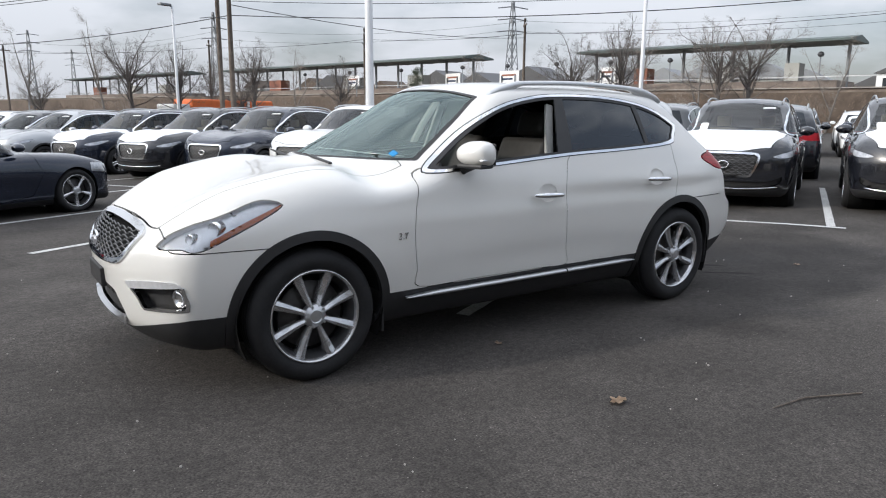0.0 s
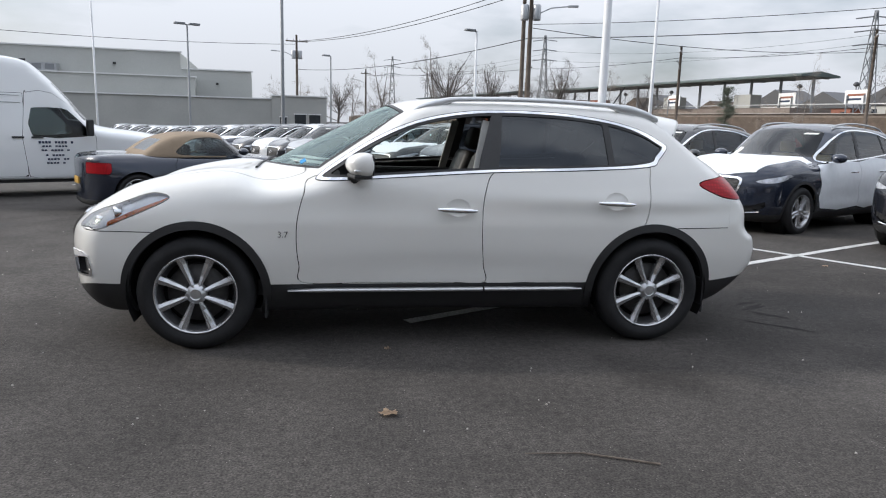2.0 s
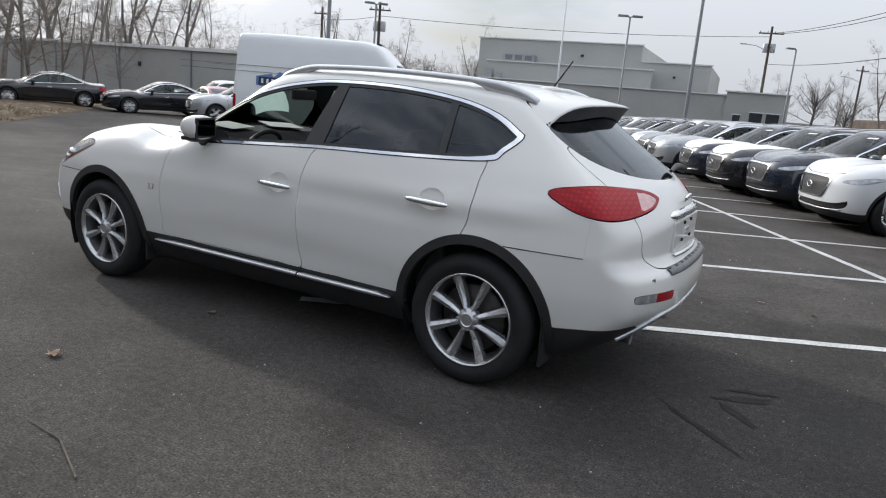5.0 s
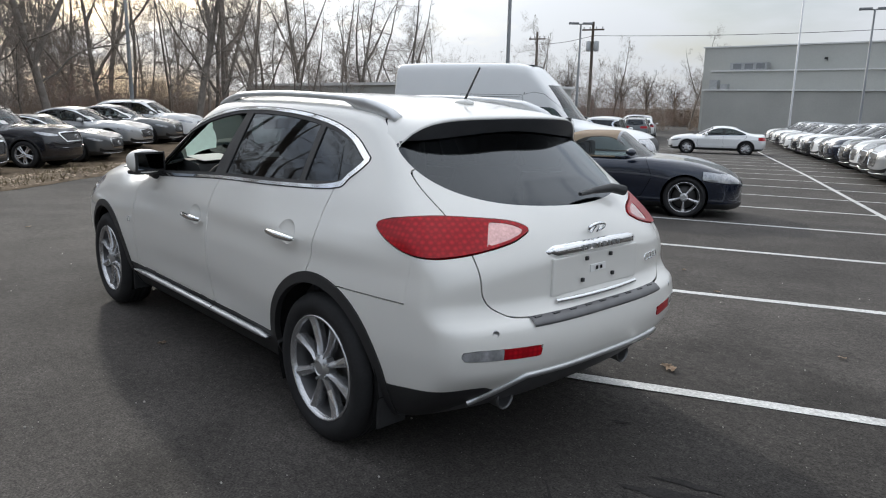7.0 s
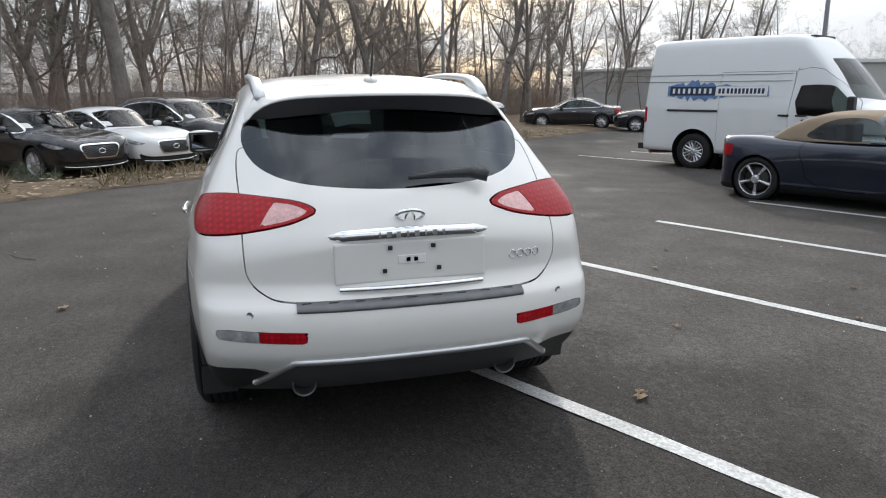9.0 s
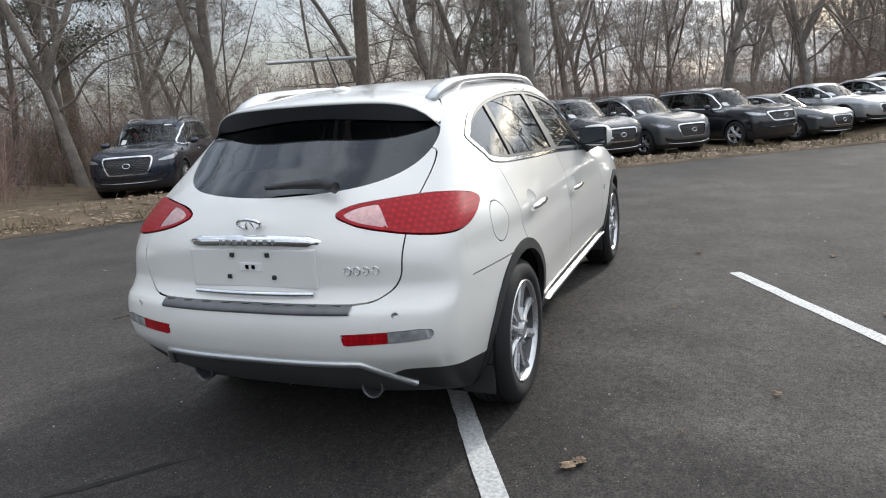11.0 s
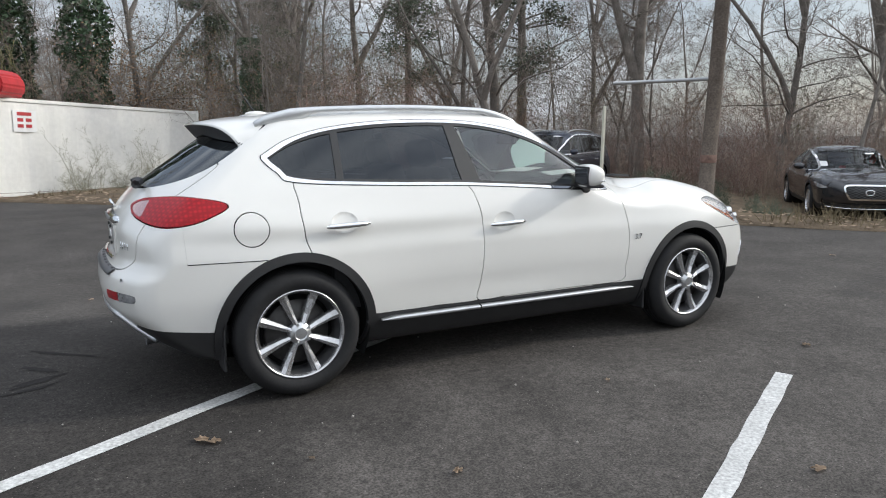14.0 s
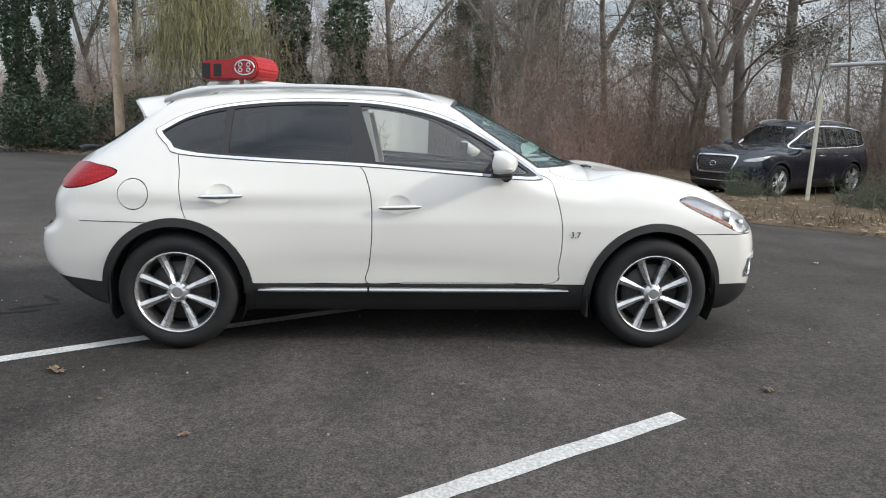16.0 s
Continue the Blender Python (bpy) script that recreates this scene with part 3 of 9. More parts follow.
def wheel_meshes(r, rim_r, width, spokes, kind="taper", detail=1):
    """The meshes of one wheel, its outer face towards +y: tyre, rim, spokes, cap, disc."""
    out = {}
    w = width / 2
    sides = 56 if detail else 28
    bm = bmesh.new()
    lathe(bm, [(rim_r, -w + 0.01), (rim_r + 0.02, -w), (r - 0.05, -w - 0.004), (r - 0.012, -w + 0.02), (r, -w + 0.05), *[(r - dr, a + da) for a in ((-0.05, -0.017, 0.017, 0.05) if detail else ()) for da, dr in ((-0.005, 0), (-0.004, 0.007), (0.004, 0.007), (0.005, 0))], (r, w - 0.05), (r - 0.012, w - 0.02), (r - 0.045, w + 0.004), (rim_r + 0.035, w + 0.002), (rim_r + 0.008, w - 0.006), (rim_r, w - 0.016)], sides)
    out["tyre"] = (bm, M_TYRE, True)
    bm = bmesh.new()
    lathe(bm, [(rim_r + 0.004, w - 0.014), (rim_r, w - 0.004), (rim_r - 0.006, w - 0.004), (rim_r - 0.011, w - 0.020), (rim_r - 0.016, w - 0.030)], sides)
    out["rim"] = (bm, M_ALLOY, True)
    bm = bmesh.new()
    lathe(bm, [(rim_r - 0.0155, w - 0.028), (rim_r - 0.03, w - 0.06), (rim_r - 0.05, -w + 0.04), (rim_r - 0.02, -w + 0.01)], sides)
    out["barrel"] = (bm, M_BARREL, True)
    bm = bmesh.new()
    lathe(bm, [(0.02, w - 0.085), (rim_r * 0.72, w - 0.085), (rim_r * 0.74, w - 0.095), (rim_r * 0.74, w - 0.11), (0.02, w - 0.11)], sides // 2)
    out["brake_disc"] = (bm, M_DISC, True)
    bm = bmesh.new()
    lathe(bm, [(0.001, w - 0.112), (rim_r - 0.035, w - 0.112), (rim_r - 0.035, w - 0.12), (0.001, w - 0.12)], sides // 2)
    out["backing_plate"] = (bm, M_WELL, True)
    bm = bmesh.new()
    inner, outer = 0.05, rim_r - 0.012
    wide_in, wide_out = (0.0135, 0.029) if kind == "taper" else (0.022, 0.018)
    for k in range(1 if detail else spokes):
        turn = Matrix.Rotation(2 * math.pi * (k + 0.5) / spokes, 4, "Y")
        pairs = [(0.0, 0.0)] if kind == "taper" else [(-0.020, -0.035), (0.020, 0.035)]
        for o_in, o_out in pairs:
            ring = []
            for q, rr in enumerate((inner, 0.45 * rim_r, 0.8 * rim_r, outer)):
                u = (rr - inner) / (outer - inner)
                ww, yy = wide_in + (wide_out - wide_in) * u, w - 0.018 - 0.012 * math.sin(u * 3.1) - 0.004
                if not detail:
                    ww *= 1.15
                off = o_in + (o_out - o_in) * u
                ring.append([turn @ Vector((off + s * ww, yy + dy, rr)) for s, dy in ((-1, -0.04), (-1, -0.014), (-0.86, -0.004), (-0.12, 0.007), (0.86, -0.004), (1, -0.014), (1, -0.04))])
            vs = [[bm.verts.new(c) for c in one] for one in ring]
            for a, b in zip(vs, vs[1:]):
                for i in range(6):
                    bm.faces.new((a[i], a[i + 1], b[i + 1], b[i]))
    out["spoke" if detail else "wheel_face"] = (bm, M_ALLOY, False)
    bm = bmesh.new()
    lathe(bm, [(0.062, w - 0.06), (0.060, w - 0.024), (0.046, w - 0.014), (0.034, w - 0.006), (0.03, w - 0.010), (0.001, w - 0.008)], 24)
    for k in range(5):
        a = 2 * math.pi * k / 5
        g = bmesh.ops.create_cone(bm, segments=6, radius1=0.007, radius2=0.007, depth=0.014, cap_ends=True, matrix=Matrix.Translation((0.055 * math.cos(a), w - 0.012, 0.055 * math.sin(a))) @ Matrix.Rotation(math.pi / 2, 4, "X"))
    out["hub_cap"] = (bm, M_SATIN, False)
    if not detail:
        for name in ("rim", "barrel", "hub_cap"):
            join(out["wheel_face"][0], out.pop(name)[0])
        out.pop("brake_disc")[0].free()
    return out


def put_wheels(car, spots, r, rim_r, width, spokes, kind="taper", detail=1):
    """Wheels at (x, y) spots under a car; they share their meshes."""
    first = None
    for x, y in spots:
        m = Matrix.Translation((x, y, r)) @ (Matrix.Identity(4) if y > 0 else Matrix.Rotation(math.pi, 4, "Z"))
        if first is None:
            first = new("wheel")
            first.parent = car
            for name, (bm, material, smooth) in wheel_meshes(r, rim_r, width, spokes, kind, detail).items():
                made = part(name, bm, material, first, "", smooth)
                if name == "spoke":
                    for k in range(1, spokes):
                        more = link("spoke", made.data, None, first)
                        more.matrix_basis = Matrix.Rotation(2 * math.pi * k / spokes, 4, "Y")
            first.matrix_basis = m
        else:
            copy_thing(first, m)


# ---- the white crossover ----
AX, TYRE_R = 1.44, 0.348
h_top = curve([(-2.60, 0.60), (-2.42, 0.86), (-2.26, 1.03), (-2.17, 1.11), (-1.95, 1.262), (-1.72, 1.42), (-1.60, 1.485), (-1.45, 1.528), (-1.0, 1.567), (-0.5, 1.58), (-0.1, 1.572), (0.1, 1.553), (0.27, 1.51), (0.55, 1.375), (0.85, 1.225), (1.08, 1.115), (1.2, 1.085), (1.45, 1.05), (1.75, 0.985), (2.0, 0.882), (2.14, 0.798), (2.26, 0.70), (2.5, 0.5)])
h_wide = curve([(0.15, 0.70), (0.26, 0.80), (0.36, 0.85), (0.45, 0.872), (0.6, 0.888), (0.76, 0.886), (0.88, 0.868), (0.98, 0.852), (1.08, 0.822), (1.2, 0.772), (1.35, 0.70), (1.5, 0.62), (1.65, 0.53)])
h_nose = curve([(0.15, 2.02), (0.25, 2.20), (0.36, 2.28), (0.48, 2.295), (0.6, 2.30), (0.7, 2.285), (0.8, 2.22), (0.9, 2.10), (1.0, 1.97)])
h_tail = curve([(0.15, -1.9), (0.3, -2.15), (0.42, -2.285), (0.52, -2.358), (0.6, -2.37), (0.685, -2.356), (0.72, -2.315), (0.78, -2.285), (0.9, -2.285), (1.0, -2.268), (1.08, -2.235), (1.2, -2.1)])


def hero_field(x, y, z):
    a = np.abs(y)
    hood = 1 / (1 + np.exp(-(x - 1.15) / 0.06))
    xs = x + 0.17 * (a / 0.6) ** 2.2 * (1 / (1 + np.exp(-(x - 0.05) / 0.12))) * (1 - hood)
    xs = xs - 0.10 * (a / 0.6) ** 2 * (1 / (1 + np.exp((x + 1.45) / 0.1)))
    top = h_top(xs) - 0.05 * (a / 0.6) ** 2.4 * (1 - hood) + hood * (0.035 * bell(a, 0.60, 0.17) - 0.02 * (a / 0.7) ** 4 - 0.012 * bell(a, 0.0, 0.3))
    wide = h_wide(z)
    green = np.clip((z - 1.0) / 0.5, 0, 1)
    wide = wide - 0.10 * np.clip((x - 1.15) / 1.1, 0, 2) ** 2 - 0.11 * np.clip(-x - 1.3, 0, 2) ** 2 - 0.085 * green * np.clip((-x - 0.7) / 1.0, 0, 2) ** 1.6 - 0.06 * green * np.clip((x - 0.1) / 0.8, 0, 1.3) ** 2
    low = np.clip((0.95 - z) / 0.3, 0, 1)
    wide = wide + 0.022 * low * (bell(x, AX, 0.42) + bell(x, -AX, 0.42))
    wide = wide + 0.016 * bell(z, 0.93, 0.06) * np.clip((-x + 0.2) / 1.4, 0, 1) * np.clip((x + 2.1) / 0.5, 0, 1)
    wide = wide - 0.012 * bell(z, 0.52, 0.09) * bell(x, -0.1, 0.75)
    front = h_nose(z) - 0.17 * (a / 0.72) ** 2.7
    back = h_tail(z) + 0.12 * (a / 0.72) ** 2.9
    floor = 0.205 + 0.05 * np.clip((-x - 1.6) / 0.6, 0, 1)
    k = 0.05 + 0.10 * hood
    f = smax(a - wide, z - top, k)
    f = smax(f, floor - z, 0.04)
    f = smax(f, x - front, 0.07)
    return smax(f, back - x, 0.06 + 0.05 * bell(z, 1.05, 0.2))


GAP = 0.0028
WINDOWS = outline_sdf([(0.73, 1.055), (0.60, 1.155), (0.36, 1.305), (0.11, 1.415), (-0.17, 1.475), (-0.44, 1.495), (-0.83, 1.488), (-1.17, 1.45), (-1.40, 1.39), (-1.54, 1.315), (-1.575, 1.28), (-1.50, 1.20), (-1.415, 1.15), (-0.92, 1.12), (-0.36, 1.10), (0.38, 1.052), (0.68, 1.035)])
FRONT_DOOR = outline_sdf([(0.74, 1.06), (0.80, 0.96), (0.84, 0.80), (0.845, 0.65), (0.83, 0.52), (0.805, 0.415), (0.4, 0.412), (-0.1, 0.41), (-0.325, 0.408), (-0.315, 0.52), (-0.30, 0.70), (-0.305, 0.92), (-0.34, 1.06), (-0.36, 1.12), (-0.1, 1.14), (0.3, 1.12)])
REAR_DOOR = outline_sdf([(-0.36, 1.12), (-0.34, 1.06), (-0.305, 0.92), (-0.30, 0.70), (-0.315, 0.52), (-0.325, 0.408), (-0.6, 0.406), (-1.0, 0.405), (-1.2, 0.55), (-1.37, 0.79), (-1.405, 0.95), (-1.41, 1.05), (-1.41, 1.19), (-1.2, 1.2), (-0.7, 1.16)])
HEADLAMP = outline_sdf([(1.575, 0.925), (1.64, 0.95), (1.71, 0.944), (1.80, 0.912), (1.896, 0.876), (1.977, 0.85), (2.058, 0.812), (2.10, 0.782), (2.141, 0.738), (2.095, 0.738), (2.05, 0.742), (2.02, 0.73), (1.957, 0.742), (1.852, 0.79), (1.768, 0.827), (1.679, 0.868)], 2)
TAILLAMP = outline_sdf([(0.967, 1.041), (1.052, 1.075), (1.28, 1.094), (1.592, 1.083), (1.75, 1.068), (1.838, 1.04), (1.80, 1.014), (1.72, 0.99), (1.535, 0.963), (1.356, 0.95), (1.196, 0.955), (1.069, 0.984)])
TAILCLEAR = outline_sdf([(1.605, 1.069), (1.70, 1.062), (1.76, 1.051), (1.805, 1.036), (1.78, 1.02), (1.72, 1.003), (1.60, 0.983)], 1)
REARGLASS = outline_sdf([(0.0, 1.108), (0.22, 1.116), (0.40, 1.134), (0.52, 1.168), (0.59, 1.222), (0.618, 1.295), (0.598, 1.37), (0.55, 1.46), (0.44, 1.49), (0.0, 1.50), (-0.44, 1.49), (-0.54, 1.46), (-0.585, 1.37), (-0.61, 1.28), (-0.62, 1.215), (-0.595, 1.18), (-0.47, 1.142), (-0.25, 1.11)])
GATE = outline_sdf([(0.0, 0.708), (0.45, 0.712), (0.565, 0.74), (0.62, 0.80), (0.63, 0.90), (0.632, 1.05), (0.642, 1.19), (0.625, 1.28), (0.585, 1.42), (0.53, 1.56), (0.0, 1.60), (-0.53, 1.56), (-0.62, 1.28), (-0.61, 1.0), (-0.585, 0.79), (-0.53, 0.735), (-0.42, 0.71)])
GRILLE = outline_sdf([(0.0, 0.808), (0.3, 0.81), (0.44, 0.806), (0.50, 0.79), (0.495, 0.755), (0.465, 0.69), (0.41, 0.645), (0.30, 0.625), (0.0, 0.615), (-0.30, 0.625), (-0.41, 0.645), (-0.465, 0.69), (-0.495, 0.755), (-0.50, 0.79), (-0.44, 0.806), (-0.3, 0.81)])
LOWGRILLE = outline_sdf([(0.0, 0.505), (0.28, 0.495), (0.345, 0.455), (0.39, 0.40), (0.40, 0.36), (0.35, 0.325), (0.0, 0.312), (-0.35, 0.325), (-0.40, 0.36), (-0.39, 0.40), (-0.345, 0.455), (-0.28, 0.495)])
FOGPOCKET = outline_sdf([(0.455, 0.562), (0.56, 0.577), (0.68, 0.59), (0.77, 0.592), (0.80, 0.57), (0.807, 0.49), (0.80, 0.448), (0.69, 0.44), (0.576, 0.433), (0.545, 0.49)], 1)
REFLECTOR = outline_sdf([(0.415, 0.606), (0.55, 0.611), (0.70, 0.617), (0.752, 0.613), (0.748, 0.579), (0.68, 0.572), (0.42, 0.561)], 1)


def hero_car():
    car = thing("crossover_car", "pearl white crossover with chrome trim and privacy glass on asphalt", "car")
    mesh = shell(hero_field, -1.75, 1.85, 0.74, 0.018, 1.1)
    # wheel openings
    mesh = keep(mesh, 0.392 - np.hypot(np.abs(mesh[0][:, 0]) - AX, mesh[0][:, 2] - 0.352))
    mesh = keep(mesh, 0.215 - mesh[0][:, 2])
    P = lambda m: (m[0][:, 0], m[0][:, 1], m[0][:, 2])

    def take(rest, fn, gap=GAP):
        """Splits rest into what fn puts inside, and the remainder, with a seam between."""
        d = fn(*P(rest))
        return keep(rest, d + gap), keep(rest, gap - d)

    side = lambda sdf: lambda x, y, z: np.maximum(sdf(x, z), 0.42 - y)
    rear = lambda sdf: lambda x, y, z: np.maximum(sdf(y, z), x + 1.5)
    nose = lambda sdf: lambda x, y, z: np.maximum(sdf(y, z), 1.8 - x)
    shaft = lambda x, y, z: np.maximum.reduce([x - (1.10 - 0.30 * (y / 0.62) ** 2.2), 0.24 - 0.08 * (y / 0.6) ** 2 - x, y - (0.705 - 0.40 * (z - 1.08)), 1.08 - z])

    whole = mesh
    trimmed, rest = take(mesh, side(WINDOWS), 0.0)
    screen, rest = take(rest, shaft, 0.0)
    rglass, rest = take(rest, rear(REARGLASS), 0.0)
    arch = lambda x, y, z: np.hypot(np.abs(x) - AX, z - 0.352) - 0.441
    trim, rest = take(rest, lambda x, y, z: np.maximum(arch(x, y, z), 0.5 - y), 0.001)
    black_line = lambda x, y, z: z - (0.405 + 0.035 * np.clip((-x - 1.9) / 0.3, 0, 1) * np.clip(1 - (0.62 - y) / 0.08, 0, 1) + 0.082 * np.clip((-x - 1.9) / 0.3, 0, 1) * np.clip((0.53 - y) / 0.06, 0, 1) - 0.10 * np.clip((x - 1.85) / 0.15, 0, 1) * np.clip((0.80 - y) / 0.42, 0, 1))
    sill, rest = take(rest, black_line, 0.001)
    lamp, rest = take(rest, side(HEADLAMP))
    tail, rest = take(rest, lambda x, y, z: np.maximum(TAILLAMP(-x - y, z), x + 1.5))
    grille, rest = take(rest, nose(GRILLE), 0.0)
    low_grille, rest = take(rest, nose(LOWGRILLE), 0.0)
    fog, rest = take(rest, nose(FOGPOCKET), 0.0)
    reflector, rest = take(rest, rear(REFLECTOR), 0.001)
    # the dark shell behind the seams
    lining = rest
    fdoor, rest = take(rest, side(FRONT_DOOR))
    rdoor, rest = take(rest, side(REAR_DOOR))
    dish = lambda hx, hz: lambda x, y, z: np.maximum(np.hypot((x - hx) / 1.35, z - hz) - 0.056, 0.5 - y)
    fcup, fdoor = take(fdoor, dish(-0.145, 0.885), 0.0)
    rcup, rdoor = take(rdoor, dish(-1.175, 0.936), 0.0)
    cap, rest_r = take(rest, lambda x, y, z: np.maximum(np.hypot(x + 1.67, z - 0.925) - 0.088, 0.5 - y))
    gate_f = lambda x, y, z: np.maximum(GATE(y, z), x + 1.78 - 0.35 * np.clip(1.1 - z, 0, 1))
    hood_f = lambda x, y, z: np.maximum.reduce([y - 0.665 + 0.10 * np.clip((x - 1.5) / 0.6, 0, 1) ** 2, x - (2.25 - 0.12 * (y / 0.6) ** 2), 0.80 - x - 0.0 * y, 0.818 - z + 0.0 * x])
    bump_r = lambda x, y, z: np.maximum(z - 0.765 - 0.23 * np.clip((-x - 1.995) / 0.006, 0, 1), x + 1.6)
    bump_f = lambda x, y, z: np.maximum(np.minimum(z - 0.725, np.maximum(2.10 - x, z - 0.9)), 1.5 - x)
    halves = {}
    for name, piece in (("left", rest), ("right", rest_r)):
        gate, r = take(piece, gate_f)
        bonnet, r = take(r, hood_f)
        rb, r = take(r, bump_r)
        fb, r = take(r, bump_f)
        roof_f = lambda x, y, z: np.maximum(0.0 * x + 1.30 - z + 0.25 * np.clip(x - 0.2, 0, 1), y - 0.535)
        roof, r = take(r, roof_f, 0.0)
        fender, quarter = keep(r, 0.2 - P(r)[0]), keep(r, P(r)[0] - 0.2)
        halves[name] = (fender, quarter)
        centre = dict(tailgate=gate, hood=bonnet, rear_bumper=rb, front_bumper=fb, roof=roof)
    for name, piece in centre.items():
        panel(name, both(piece), M_PEARL, car)
    for s, name in ((1, "left"), (-1, "right")):
        turn = (lambda m: m) if s > 0 else flip
        panel("front_fender", turn(halves[name][0]), M_PEARL, car)
        panel("rear_quarter", turn(halves[name][1]), M_PEARL, car)
        fd = panel("front_door", turn(fdoor), M_PEARL, car)
        rd = panel("rear_door", turn(rdoor), M_PEARL, car)
        if s < 0:
            panel("fuel_cap", turn(cap), M_PEARL, car)
        # windows, with their bright surround and black pillars
        u = trimmed
        d = WINDOWS(u[0][:, 0], u[0][:, 2])
        panel("window_gasket", turn(shifted(keep(u, -d - 0.005), 0.001)), M_TRIM, car, 0.012)
        u = keep(u, d + 0.005)
        d = WINDOWS(u[0][:, 0], u[0][:, 2])
        panel("window_surround", turn(shifted(keep(u, -d - 0.020 - 0.010 * bell(u[0][:, 0], -1.5, 0.14)), 0.004)), M_CHROME, car, 0.012, "chrome window surround")
        inner = keep(u, d + 0.020 + 0.010 * bell(u[0][:, 0], -1.5, 0.14))
        panel("window_seal", turn(keep(inner, -(d := WINDOWS(inner[0][:, 0], inner[0][:, 2])) - 0.036)), M_TRIM, car, 0.01)
        inner = keep(inner, d + 0.036)
        x, z = inner[0][:, 0], inner[0][:, 2]
        pillar = np.abs(x + 0.335 + 0.22 * (z - 1.1)) - 0.062 + 0.03 * np.clip((z - 1.2) / 0.3, 0, 1)
        divide = np.abs(x + 1.165 - 0.05 * (z - 1.1)) - 0.021
        panel("pillar_cover", turn(keep(inner, pillar)), M_TRIM, car, 0.01, "gloss black pillar cover")
        panel("quarter_divider", turn(keep(inner, divide)), M_TRIM, car, 0.01)
        free = keep(inner, -np.minimum(pillar, divide))
        fx, fz = free[0][:, 0], free[0][:, 2]
        split = fx + 0.335 + 0.22 * (fz - 1.1)
        if s < 0:
            panel("front_window", turn(shifted(keep(free, -split), -0.006)), M_GLASSC, car, 0).visible_shadow = False
        back_half = keep(free, split)
        bx = back_half[0][:, 0]
        panel("rear_window", turn(shifted(keep(back_half, -bx - 1.165), -0.006)), M_GLASSD, car, 0, "dark tinted rear window")
        panel("quarter_window", turn(shifted(keep(back_half, bx + 1.165), -0.006)), M_GLASSD, car, 0, "dark tinted quarter window")
        panel("wheel_arch_trim", turn(shifted(keep(trim, -P(trim)[0]), 0.006)), M_TRIM, car, 0.03, "black plastic wheel arch trim")
        panel("wheel_arch_trim", turn(shifted(keep(trim, P(trim)[0]), 0.006)), M_TRIM, car, 0.03, "black plastic wheel arch trim")
        # head lamp: bowl, projectors, amber edge, lens
        hl = panel("headlamp", turn(shifted(lamp, -0.022)), M_LAMP, car, -0.022, "clear headlamp with amber edge")
        panel("lens", turn(lamp), M_LENSCLEAR, hl, 0.0)
        lx_, lz_ = P(lamp)[0], P(lamp)[2]
        amber = keep(lamp, np.maximum.reduce([-HEADLAMP(lx_, lz_) - 0.028, lx_ - 1.94, lz_ - 0.925 + 0.40 * (lx_ - 1.6)]))
        panel("side_marker", turn(shifted(amber, -0.008)), M_AMBER, hl, 0.005, "amber side marker")
        for px, py, pz, pr in ((1.895, 0.69, 0.826, 0.030), (2.0, 0.635, 0.783, 0.022)):
            ys = np.linspace(0.4, 0.95, 221)
            py = float(ys[hero_field(px, ys, pz) < -0.026].max())
            bm = bmesh.new()
            lathe(bm, [(pr * 1.25, -0.03), (pr * 1.25, 0.012), (pr, 0.016), (pr, 0.0)], 20)
            part("projector", bm, M_CHROME, hl, "", True).matrix_basis = Matrix.Translation((px, s * py, pz)) @ Matrix.Rotation(radians(-62 * s), 4, "Z")
            bm = bmesh.new()
            bmesh.ops.create_uvsphere(bm, u_segments=16, v_segments=8, radius=pr * 0.95)
            part("projector_lens", bm, M_LAMP, hl, "", True).matrix_basis = Matrix.Translation((px - 0.010, s * (py - 0.024), pz))
        # tail lamp
        q, tz = -P(tail)[0] - P(tail)[1], P(tail)[2]
        tl = panel("tail_lamp", turn(shifted(keep(tail, TAILCLEAR(q, tz) * -1), 0.006)), M_RED, car, 0.02, "red tail lamp with clear inner lens")
        panel("reversing_lens", turn(shifted(keep(tail, TAILCLEAR(q, tz)), 0.004)), M_CLEARTAIL, tl, 0.012, "clear reversing lens")
        panel("reflector", turn(shifted(keep(reflector, P(reflector)[1] - 0.59), 0.002)), M_RED, car, 0.01, "red rear reflector")
        panel("reversing_lamp", turn(shifted(keep(reflector, 0.592 - P(reflector)[1]), 0.002)), M_LAMPDARK, car, 0.01, "clear lower lamp")
        # front fog pocket with lamp and daytime strip
        fp = panel("fog_pocket", turn(shifted(fog, -0.05)), M_TRIM, car, -0.05, "black fog lamp pocket")
        bm = bmesh.new()
        lathe(bm, [(0.048, -0.03), (0.048, 0.01), (0.038, 0.014), (0.036, 0.0), (0.001, 0.004)], 20)
        part("fog_lamp", bm, M_CHROME, fp, "round chrome fog lamp", True).matrix_basis = Matrix.Translation((2.062, s * 0.735, 0.505)) @ Matrix.Rotation(radians(-65 * s), 4, "Z")
        fx_, fy_, fz_ = P(fog)
        strip = keep(fog, 0.534 + 0.12 * (fy_ - 0.525) - fz_)
        panel("running_light", turn(shifted(strip, 0.006)), M_LAMP, fp, 0.02, "silver running light strip")
        ring = keep(fog, -FOGPOCKET(fy_, fz_) - 0.010)
        panel("pocket_surround", turn(shifted(ring, 0.004)), M_CHROME, fp, 0.02, "chrome fog lamp surround")
